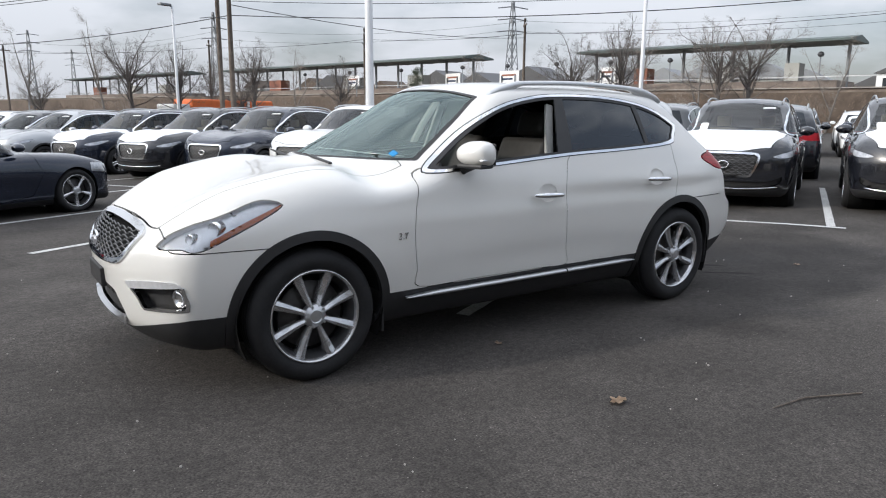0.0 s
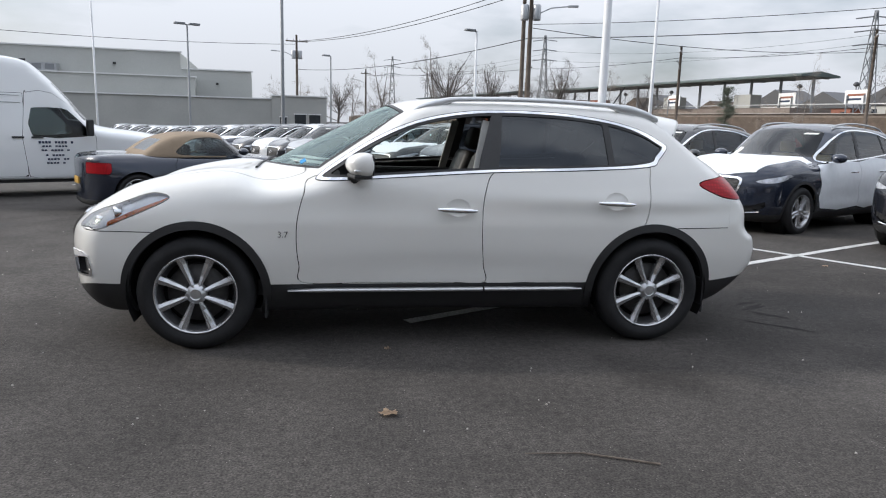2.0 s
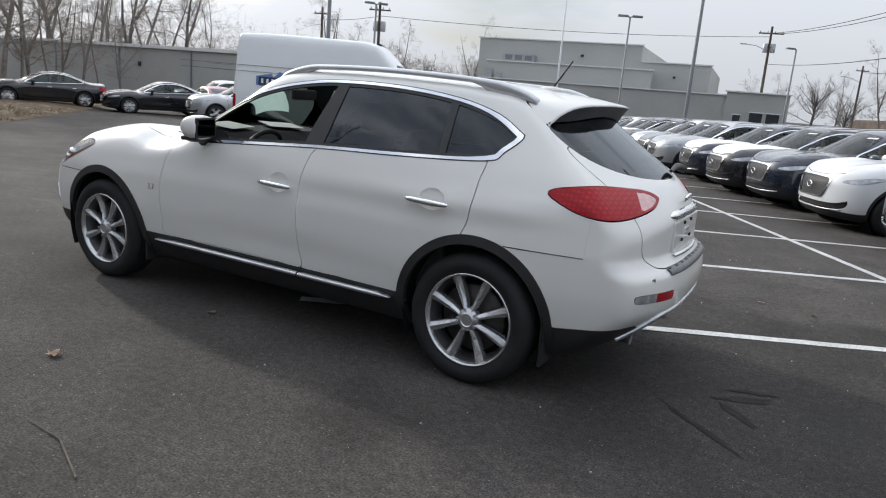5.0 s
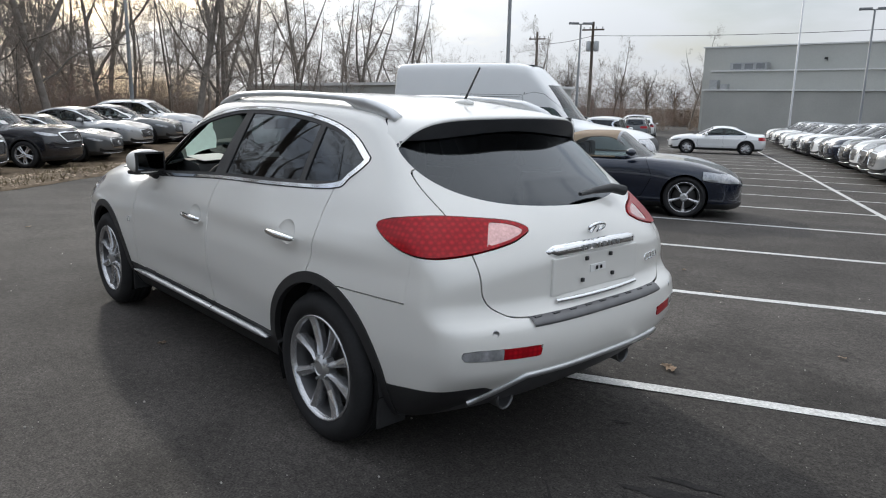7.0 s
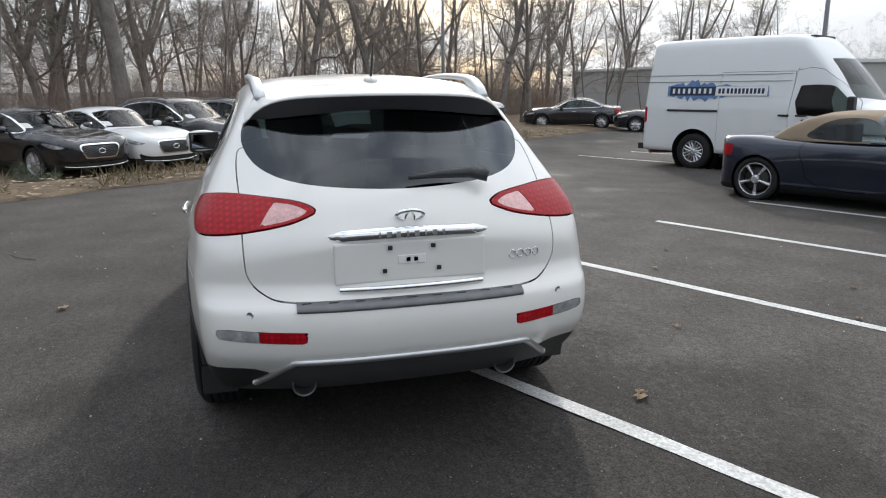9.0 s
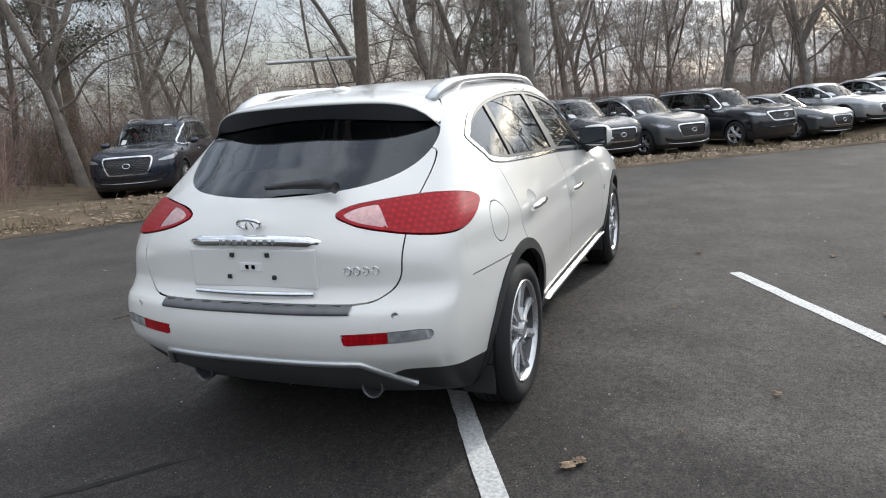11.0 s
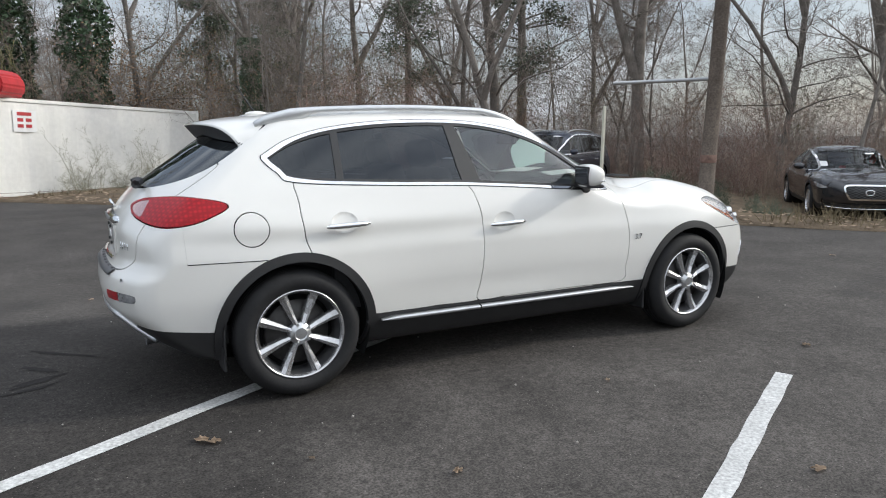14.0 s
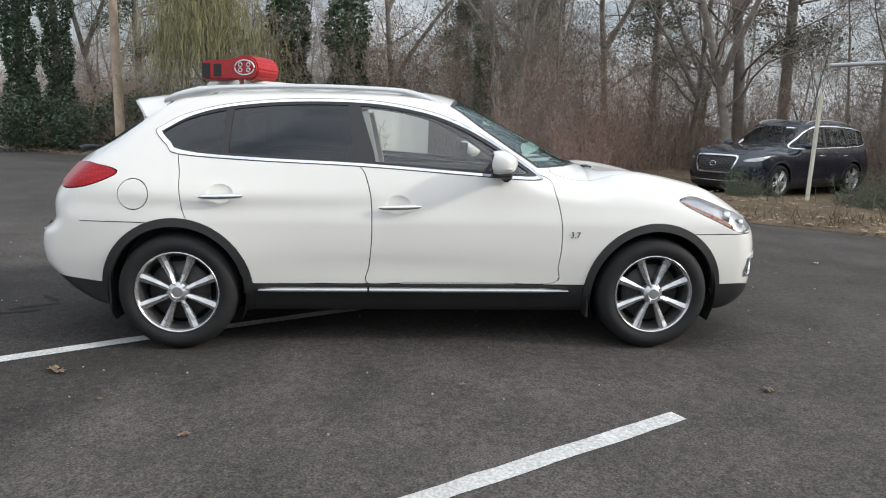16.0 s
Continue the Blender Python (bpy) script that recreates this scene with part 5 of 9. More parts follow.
# ---- parked cars ----
KINDS = dict(
    crossover=dict(l0=-2.35, l1=2.34, ax=1.40, r=0.36, top=[(-2.6, 0.6), (-2.33, 1.0), (-2.22, 1.2), (-1.95, 1.43), (-1.72, 1.56), (-1.3, 1.635), (-0.5, 1.67), (0.0, 1.655), (0.25, 1.60), (0.6, 1.42), (1.0, 1.20), (1.12, 1.15), (1.5, 1.11), (1.95, 1.03), (2.2, 0.93), (2.4, 0.7)], wide=0.95, belt=1.06, roof=1.62, win=[(0.80, 1.10), (0.45, 1.33), (0.15, 1.49), (-0.2, 1.565), (-0.7, 1.575), (-1.2, 1.53), (-1.6, 1.42), (-1.75, 1.27), (-1.5, 1.20), (-0.6, 1.12), (0.4, 1.07)], screen=(1.12, 0.30), lampz=0.84, grille=(0.46, 0.50, 0.86), rearglass=(1.13, 1.5)),
    sedan=dict(l0=-2.40, l1=2.40, ax=1.42, r=0.335, top=[(-2.6, 0.6), (-2.38, 0.98), (-2.25, 1.05), (-1.8, 1.07), (-1.6, 1.10), (-1.2, 1.27), (-0.75, 1.405), (-0.3, 1.445), (0.0, 1.43), (0.25, 1.37), (0.6, 1.20), (0.95, 1.02), (1.05, 0.98), (1.5, 0.94), (2.0, 0.86), (2.25, 0.76), (2.45, 0.55)], wide=0.91, belt=0.93, roof=1.40, win=[(0.80, 0.95), (0.45, 1.16), (0.15, 1.30), (-0.2, 1.355), (-0.6, 1.345), (-1.0, 1.25), (-1.35, 1.09), (-1.38, 1.02), (-1.0, 0.985), (-0.3, 0.96), (0.4, 0.93)], screen=(1.03, 0.24), lampz=0.70, grille=(0.42, 0.42, 0.72), rearglass=(1.10, 1.33)),
    suv=dict(l0=-2.48, l1=2.48, ax=1.45, r=0.375, top=[(-2.7, 0.6), (-2.45, 1.1), (-2.38, 1.35), (-2.2, 1.58), (-2.0, 1.65), (-1.2, 1.72), (-0.4, 1.735), (0.1, 1.70), (0.35, 1.62), (0.7, 1.42), (1.05, 1.20), (1.15, 1.16), (1.6, 1.12), (2.1, 1.05), (2.35, 0.95), (2.55, 0.7)], wide=0.97, belt=1.08, roof=1.68, win=[(0.85, 1.12), (0.5, 1.36), (0.2, 1.53), (-0.2, 1.61), (-1.0, 1.615), (-1.8, 1.55), (-2.08, 1.45), (-2.05, 1.22), (-1.6, 1.14), (-0.6, 1.11), (0.4, 1.09)], screen=(1.14, 0.38), lampz=0.88, grille=(0.50, 0.55, 0.95), rearglass=(1.15, 1.55)),
    boxy=dict(l0=-2.40, l1=2.42, ax=1.45, r=0.375, top=[(-2.6, 0.7), (-2.40, 1.2), (-2.35, 1.55), (-2.2, 1.68), (-1.2, 1.75), (-0.4, 1.755), (0.1, 1.72), (0.3, 1.65), (0.6, 1.45), (0.88, 1.22), (1.0, 1.17), (1.6, 1.14), (2.2, 1.09), (2.4, 1.0), (2.55, 0.7)], wide=0.96, belt=1.10, roof=1.70, win=[(0.70, 1.13), (0.45, 1.38), (0.2, 1.56), (-0.2, 1.63), (-1.0, 1.635), (-1.9, 1.60), (-2.1, 1.50), (-2.1, 1.20), (-1.6, 1.15), (-0.6, 1.13), (0.4, 1.11)], screen=(0.98, 0.33), lampz=0.95, grille=(0.52, 0.72, 1.0), rearglass=(1.15, 1.6)),
)


def kind_meshes(k):
    """The panels of one kind of parked car, as half or whole meshes by part name."""
    top, R = curve(k["top"]), k["r"]
    w, belt, roof = k["wide"], k["belt"], k["roof"]
    wide = curve([(0.15, w - 0.15), (0.3, w - 0.05), (0.45, w - 0.012), (0.65, w), (0.8, w - 0.004), (belt - 0.08, w - 0.035), (belt + 0.04, w - 0.075), (belt + 0.25, w - 0.16), (roof, w - 0.30), (roof + 0.1, w - 0.36)])
    l0, l1, ax = k["l0"], k["l1"], k["ax"]
    nose = curve([(0.15, l1 - 0.25), (0.3, l1 - 0.05), (0.5, l1), (0.7, l1 - 0.005), (0.9, l1 - 0.07), (1.05, l1 - 0.2)])
    tail = curve([(0.15, l0 + 0.3), (0.35, l0 + 0.06), (0.55, l0), (0.75, l0 + 0.02), (0.95, l0 + 0.07), (1.1, l0 + 0.12), (1.3, l0 + 0.2), (1.6, l0 + 0.3)])
    xb, xt = k["screen"]

    def field(x, y, z):
        a = np.abs(y)
        hood = 1 / (1 + np.exp(-(x - xb - 0.05) / 0.06))
        xs = x + 0.15 * (a / 0.6) ** 2.2 * (1 / (1 + np.exp(-(x - 0.05) / 0.12))) * (1 - hood)
        t = top(xs) - 0.05 * (a / 0.6) ** 2.4 * (1 - hood) + hood * (0.03 * bell(a, 0.6, 0.18) - 0.02 * (a / 0.7) ** 4)
        wd = wide(z) - 0.09 * np.clip((x - l1 + 1.2) / 1.1, 0, 2) ** 2 - 0.06 * np.clip((-x + l0 + 1.0) / 1.0, 0, 2) ** 2
        wd = wd + 0.025 * np.clip((0.95 - z) / 0.3, 0, 1) * (bell(x, ax, 0.42) + bell(x, -ax, 0.42)) - 0.018 * bell(z, 0.55, 0.12) * bell(x, 0, 0.8)
        f = smax(a - wd, z - t, 0.06 + 0.08 * hood)
        f = smax(f, 0.2 - z, 0.04)
        f = smax(f, x - (nose(z) - 0.20 * (a / 0.75) ** 2.8), 0.07)
        return smax(f, tail(z) + 0.16 * (a / 0.75) ** 2.8 - x, 0.07)

    mesh = shell(field, l0 + 0.7, l1 - 0.6, 0.75, 0.04, 2.4)
    P = lambda m: (m[0][:, 0], m[0][:, 1], m[0][:, 2])
    mesh = keep(mesh, R + 0.045 - np.hypot(np.abs(mesh[0][:, 0]) - ax, mesh[0][:, 2] - R))

    def take(rest, fn, gap=0.0):
        d = fn(*P(rest))
        return keep(rest, d + gap), keep(rest, gap - d)

    out = {}
    win = outline_sdf(k["win"])
    glass_side, rest = take(mesh, lambda x, y, z: np.maximum(win(x, z), 0.4 - y))
    x, y, z = P(glass_side)
    pil = np.minimum(np.abs(x + 0.30 + 0.2 * (z - belt)) - 0.045, np.abs(x + 1.28 - 0.1 * (z - belt)) - 0.025)
    ring = -win(x, z) - 0.018
    out["window_surround"] = keep(glass_side, ring)
    inner = keep(glass_side, -ring)
    x, y, z = P(inner)
    pil = np.minimum(np.abs(x + 0.30 + 0.2 * (z - belt)) - 0.045, np.abs(x + 1.28 - 0.1 * (z - belt)) - 0.025)
    out["pillar_cover"], out["quarter_divider"] = keep(inner, np.maximum(pil, -x - 0.8)), keep(inner, np.maximum(pil, x + 0.8))
    out["side_window"], out["quarter_window"] = (shifted(keep(inner, np.maximum(-pil, e)), -0.005) for e in (-x - 1.28, x + 1.28))
    slope = (0.72 - 0.53) / (roof - belt)
    shaft = lambda x, y, z: np.maximum.reduce([x - (xb - 0.28 * (y / 0.62) ** 2.2), xt - 0.08 * (y / 0.6) ** 2 - x, y - (0.72 - slope * (z - belt)), belt - 0.05 - z])
    out["windscreen"], rest = take(rest, shaft)
    g0, g1 = k["rearglass"]
    out["rear_glass"], rest = take(rest, lambda x, y, z: np.maximum.reduce([g0 - z + 0.05 * (y / 0.5) ** 2, z - g1, y - (0.66 - 0.35 * (z - g0)), x + 0.9]))
    out["cladding"], rest = take(rest, lambda x, y, z: np.minimum(z - 0.33, np.maximum(np.hypot(np.abs(x) - ax, z - R) - R - 0.09, 0.5 - y)))
    lz = k["lampz"]
    lamp = outline_sdf([(l1 - 0.72, lz + 0.065), (l1 - 0.45, lz + 0.05), (l1 - 0.22, lz - 0.005), (l1 - 0.16, lz - 0.055), (l1 - 0.32, lz - 0.055), (l1 - 0.55, lz)])
    out["headlamp"], rest = take(rest, lambda x, y, z: np.maximum(lamp(x, z), 0.44 - y), 0.002)
    out["tail_lamp"], rest = take(rest, lambda x, y, z: np.maximum.reduce([np.abs(z - lz - 0.13) - 0.085, 0.40 - y, x - l0 - 0.42]), 0.002)
    gw, gl, gh = k["grille"]
    gf = outline_sdf([(0, gh), (gw * 0.85, gh - 0.005), (gw * 1.05, gh - 0.04), (gw * 1.02, (gl + gh) / 2 + 0.02), (gw * 0.85, gl + 0.03), (gw * 0.7, gl), (0, gl), (-gw * 0.7, gl), (-gw * 0.85, gl + 0.03), (-gw * 1.02, (gl + gh) / 2 + 0.02), (-gw * 1.05, gh - 0.04), (-gw * 0.85, gh - 0.005)], 2)
    grille, rest = take(rest, lambda x, y, z: np.maximum(gf(y, z), l1 - 0.5 - x))
    d = gf(P(grille)[1], P(grille)[2])
    out["grille_frame"], out["grille"] = shifted(keep(grille, -d - 0.03), 0.01), shifted(keep(grille, d + 0.03), -0.02)
    low = outline_sdf([(0, gl - 0.06), (0.60, gl - 0.05), (0.78, gl + 0.02), (0.76, gl - 0.09), (0.55, gl - 0.15), (0, gl - 0.16), (-0.55, gl - 0.15), (-0.76, gl - 0.09), (-0.78, gl + 0.02), (-0.6, gl - 0.05)])
    intake, rest = take(rest, lambda x, y, z: np.maximum(low(y, z), l1 - 0.6 - x))
    out["lower_intake"] = shifted(intake, -0.03)
    lining = rest
    out["hood"], rest = take(rest, lambda x, y, z: np.maximum.reduce([y - 0.76 + 0.14 * np.clip((x - 1.5) / 0.6, 0, 1) ** 2, x - (l1 - 0.07 - 0.12 * (y / 0.6) ** 2), xb - 0.25 - x, gh + 0.015 - z]), 0.004)
    door = outline_sdf([(0.86, belt - 0.02), (0.90, 0.75), (0.84, 0.38), (-0.30, 0.37), (-0.27, 0.7), (-0.30, belt + 0.02)], 2)
    door2 = outline_sdf([(-0.30, belt + 0.02), (-0.27, 0.7), (-0.30, 0.37), (-ax + 0.42, 0.37), (-ax + 0.10, 0.8), (-ax + 0.05, belt + 0.06)], 2)
    out["front_door"], rest = take(rest, lambda x, y, z: np.maximum(door(x, z), 0.4 - y), 0.004)
    out["rear_door"], rest = take(rest, lambda x, y, z: np.maximum(door2(x, z), 0.4 - y), 0.004)
    out["body"], out["lining"] = rest, shifted(lining, -0.015)
    return out


SIDED = ("window_surround", "pillar_cover", "quarter_divider", "side_window", "quarter_window", "headlamp", "tail_lamp", "front_door", "rear_door")
FINISH = dict(window_surround=M_CHROME, pillar_cover=M_TRIM, quarter_divider=M_TRIM, side_window=M_GLASSM, quarter_window=M_GLASSM, windscreen=M_GLASSM, rear_glass=M_GLASSD, cladding=M_TRIM, headlamp=M_LAMPDARK, tail_lamp=M_RED, grille_frame=M_CHROME, grille=M_TRIM, lower_intake=M_TRIM, lining=M_DARK)


kind_screen = {}


def parked_car(kind):
    """One car of a kind, whose paint is set later, object by object."""
    k = KINDS[kind]
    car = thing("parked_car", "", "car")
    for name, mesh in kind_meshes(k).items():
        if name == "windscreen":
            kind_screen[kind] = mesh
        material = FINISH.get(name)
        if name in SIDED:
            made = [panel(name, mesh, material, car, 0.012), panel(name, flip(mesh), material, car, 0.012)]
        else:
            made = [panel(name, both(mesh), material, car, 0.0 if name in ("lining", "windscreen", "rear_glass") else 0.012)]
        for ob in made:
            if material is None:
                ob.data.materials.append(None)
    gw, gl, gh = k["grille"]
    bm = bmesh.new()
    tube(bm, [(k["l1"] + 0.015, 0.075 * math.cos(t), (gl + gh) / 2 + 0.05 * math.sin(t)) for t in np.linspace(0, 2 * math.pi, 19)], 0.011, 6)
    part("emblem", bm, M_CHROME, car, "chrome oval emblem", True)
    bm = bmesh.new()
    for row in range(9):
        z0 = gl + 0.05 + (gh - gl - 0.10) * row / 8
        tube(bm, [(k["l1"] - 0.012 - 0.20 * (abs(y) / 0.75) ** 2.8 - 0.09 * max(0, z0 - 0.72) / 0.2, y, z0 + 0.011 * math.sin(y * 60 + row * math.pi)) for y in np.linspace(-0.9, 0.9, 31) * gw], 0.0042, 4)
    part("grille_mesh", bm, M_ALLOYDARK, car, "dark wavy grille mesh", True)
    bm = bmesh.new()
    tube(bm, [(k["l1"] + 0.004 - 0.20 * (abs(y) / 0.75) ** 2.8 - 0.03, y, gl - 0.17 + 0.03 * (abs(y) / 0.7) ** 3) for y in np.linspace(-0.72, 0.72, 17)], 0.012, 6)
    part("bumper_strip", bm, M_CHROME, car, "thin chrome bumper strip", True)
    for s in (1, -1):
        bm = bmesh.new()
        bmesh.ops.create_uvsphere(bm, u_segments=14, v_segments=8, radius=1)
        bmesh.ops.scale(bm, vec=(0.085, 0.12, 0.075), verts=bm.verts)
        mir = part("door_mirror", bm, None, car, "", True)
        mir.data.materials.append(None)
        mir.matrix_basis = Matrix.Translation((k["screen"][0] - 0.52, s * (k["wide"] + 0.06), k["belt"] + 0.08))
        bm = bmesh.new()
        for hx in (-0.10, -1.05):
            tube(bm, [(hx + 0.1, s * (k["wide"] - 0.02), k["belt"] - 0.14), (hx + 0.06, s * (k["wide"] + 0.012), k["belt"] - 0.14), (hx - 0.06, s * (k["wide"] + 0.012), k["belt"] - 0.14), (hx - 0.1, s * (k["wide"] - 0.02), k["belt"] - 0.14)], 0.011, 6)
        part("door_handles", bm, M_CHROME, car, "", True)
        bm = bmesh.new()
        box(bm, -0.30, s * 0.36 - 0.24, 0.45, 0.25, s * 0.36 + 0.24, 0.62, None, 0.04)
        box(bm, -0.38, s * 0.36 - 0.23, 0.6, -0.25, s * 0.36 + 0.23, k["belt"] + 0.10, None, 0.04)
        box(bm, -0.42, s * 0.36 - 0.12, k["belt"] + 0.12, -0.32, s * 0.36 + 0.12, k["belt"] + 0.30, None, 0.03)
        part("seat", bm, M_TAN if kind == "crossover" else M_LEATHER, car, "", True)
        for cx in (k["ax"], -k["ax"]):
            bm = bmesh.new()
            lathe(bm, [(k["r"] + 0.05, s * 0.88), (k["r"] + 0.05, s * 0.55), (0.01, s * 0.55)], 20)
            part("wheel_housing", bm, M_WELL, car, "", True).matrix_basis = Matrix.Translation((cx, 0, k["r"]))
    ws = both(kind_screen[kind])
    wx, wy, wz = ws[0][:, 0], ws[0][:, 1], ws[0][:, 2]
    zt, zb = k["roof"] - 0.12, k["belt"] + 0.12
    for y0, z0, hy, hz in ((0.42, zt, 0.10, 0.013), (-0.52, zb + 0.02, 0.07, 0.05)):
        tag = keep(ws, np.maximum(np.abs(wy - y0) - hy, np.abs(wz - z0) - hz))
        if len(tag[1]):
            panel("paper_tag", shifted(tag, 0.003), M_PAPER, car, 0.0, "white paper tag")
    bm = bmesh.new()
    prism(bm, [(0.60, 0.5), (0.58, k["belt"] - 0.08), (k["screen"][0] - 0.1, k["belt"] - 0.02), (k["screen"][0], 0.5)], -0.7, 0.7)
    part("dashboard", bm, M_CABIN, car)
    if kind in ("crossover", "suv"):
        for s in (1, -1):
            bm = bmesh.new()
            top = curve(k["top"])
            tube(bm, [(x, s * 0.60, float(top(np.array(x))) - 0.045 + 0.05 * math.sin(math.pi * min(1, max(0, (0.1 - x) / 1.7))) ** 0.4) for x in np.linspace(0.1, -1.6, 14)], 0.016, 6)
            part("roof_rail", bm, M_SATIN, car, "", True)
    w = k["wide"] - 0.11
    put_wheels(car, [(k["ax"], w), (-k["ax"], w), (k["ax"], -w), (-k["ax"], -w)], k["r"], k["r"] * 0.70, 0.23, 5 if kind != "sedan" else 7, "twin", 0)
    return car


PAINTED = ("body", "hood", "front_door", "rear_door", "door_mirror")
PROTO = {kind: parked_car(kind) for kind in KINDS}
FIRST = set()


def place_car(kind, m, paint, label, film=None, group="", doors=None):
    """Puts a parked car of a kind at m, painted; film: another finish for the hood, doors: for the doors."""
    car = PROTO[kind]
    if kind in FIRST:
        car = copy_thing(car, m)
    else:
        FIRST.add(kind)
        car.matrix_basis = m
    tagged(car, label, "car", group)
    for ob in car.children:
        base = ob.name.split(".")[0]
        if base in PAINTED:
            ob.material_slots[0].link = "OBJECT"
            ob.material_slots[0].material = film if film and base == "hood" else doors if doors and base.endswith("door") else paint
    return car


NAMED = {"B": (M_BLACKPAINT, "black"), "W": (M_WHITE, "white"), "S": (M_SILVER, "silver"), "G": (M_GREYPAINT, "graphite grey"), "N": (M_BLUEPAINT, "dark blue"), "R": (M_REDPAINT, "dark red")}
FACE = DA
ROW_A = [(-3, "f"), (-2, "G"), (-0.93, "f"), (0.13, "f"), (1.33, "d"), (2.4, "f"), (3.43, "W"), (4.5, "N"), (5.4, "f"), (6.53, "f"), (7.65, "S"), (8.4, "B"), (9.1, "W")] + list(zip(range(10, 24), "B f B W f W f W S W f W B W".split()))
for k, code in ROW_A:
    x, y = su(-8.95 + random.uniform(-0.12, 0.12), 1.02 - STALL + STALL * k + random.uniform(-0.04, 0.04))
    m = at(x, y, FACE + radians(random.uniform(-1.2, 1.2)))
    if code in "fd":
        place_car("crossover", m, M_BLUEPAINT if int(k) in (1, 6, 11) else M_BLACKPAINT, "black crossover with white protective film on its hood, in a row", M_FILM, "parked cars", M_FILM if code == "d" else None)
    else:
        place_car("crossover", m, NAMED[code][0], NAMED[code][1] + " crossover with chrome mesh grille parked in a row", None, "parked cars")
for s_mid, turn, k0, k1 in ((-14.6, math.pi, -4, 19), (-25.5, 0, -7, 14), (-31.2, math.pi, -7, 4)):
    for k in range(k0, k1):
        if random.random() < 0.12:
            continue
        x, y = su(s_mid + random.uniform(-0.25, 0.25), 1.02 - STALL + STALL * k + random.uniform(-0.1, 0.1))
        code, kind = random.choice("WWWBBBSGN"), random.choice(("crossover", "crossover", "suv", "sedan"))
        place_car(kind, at(x, y, FACE + turn), NAMED[code][0], f"{NAMED[code][1]} {kind} parked in a tight row", None, "parked cars")
# the row under the trees
EDGE = radians(226)
for k, (kind, code) in enumerate((("sedan", "B"), ("sedan", "W"), ("crossover", "B"), ("crossover", "G"), ("boxy", "B"), ("sedan", "G"), ("sedan", "S"), ("sedan", "G"), ("crossover", "W"))):
    e = (0, 1.35, 2.95, 4.6, 6.9, 8.6, 10.2, 12.0, 13.8)[k]
    x, y = 11.17 + e + 2.42 * 0.695, 3.58 - e + 2.42 * 0.72
    place_car(kind, at(x, y, EDGE + radians(random.uniform(-3, 3)), 0.12), NAMED[code][0], f"{NAMED[code][1]} {dict(boxy='boxy off-roader').get(kind, kind)} parked under bare trees", None, "cars under the trees")
place_car("suv", at(9.17, 11.34, FACE + math.pi, 0.1), M_BLUEPAINT, "dark blue three-row family car at the edge of the woods")
place_car("sedan", at(13.9, -33.2, FACE), M_WHITE, "white sedan parked alone across the stalls")
for x, y, kind, code, turn in ((27.2, -14.6, "sedan", "B", 62), (23.6, -17.6, "sedan", "B", 62), (23.2, -20.3, "sedan", "R", -20), (25.5, -22.8, "boxy", "W", 70), (19.9, -18.9, "crossover", "S", 62), (15.6, -25.8, "boxy", "W", -62), (30.0, -52.0, "crossover", "W", -62), (34.0, -56.0, "sedan", "B", -62), (27.5, -47.0, "suv", "G", -62), (38.0, -62.0, "suv", "W", 30), (25.5, -33.0, "sedan", "B", -60), (26.5, -39.0, "sedan", "S", -60), (30.0, -43.0, "crossover", "G", -60)):
    place_car(kind, at(x, y, radians(turn)), NAMED[code][0], f"{NAMED[code][1]} {dict(boxy='boxy off-roader').get(kind, kind)} parked by the grey wall", None, "cars by the wall")


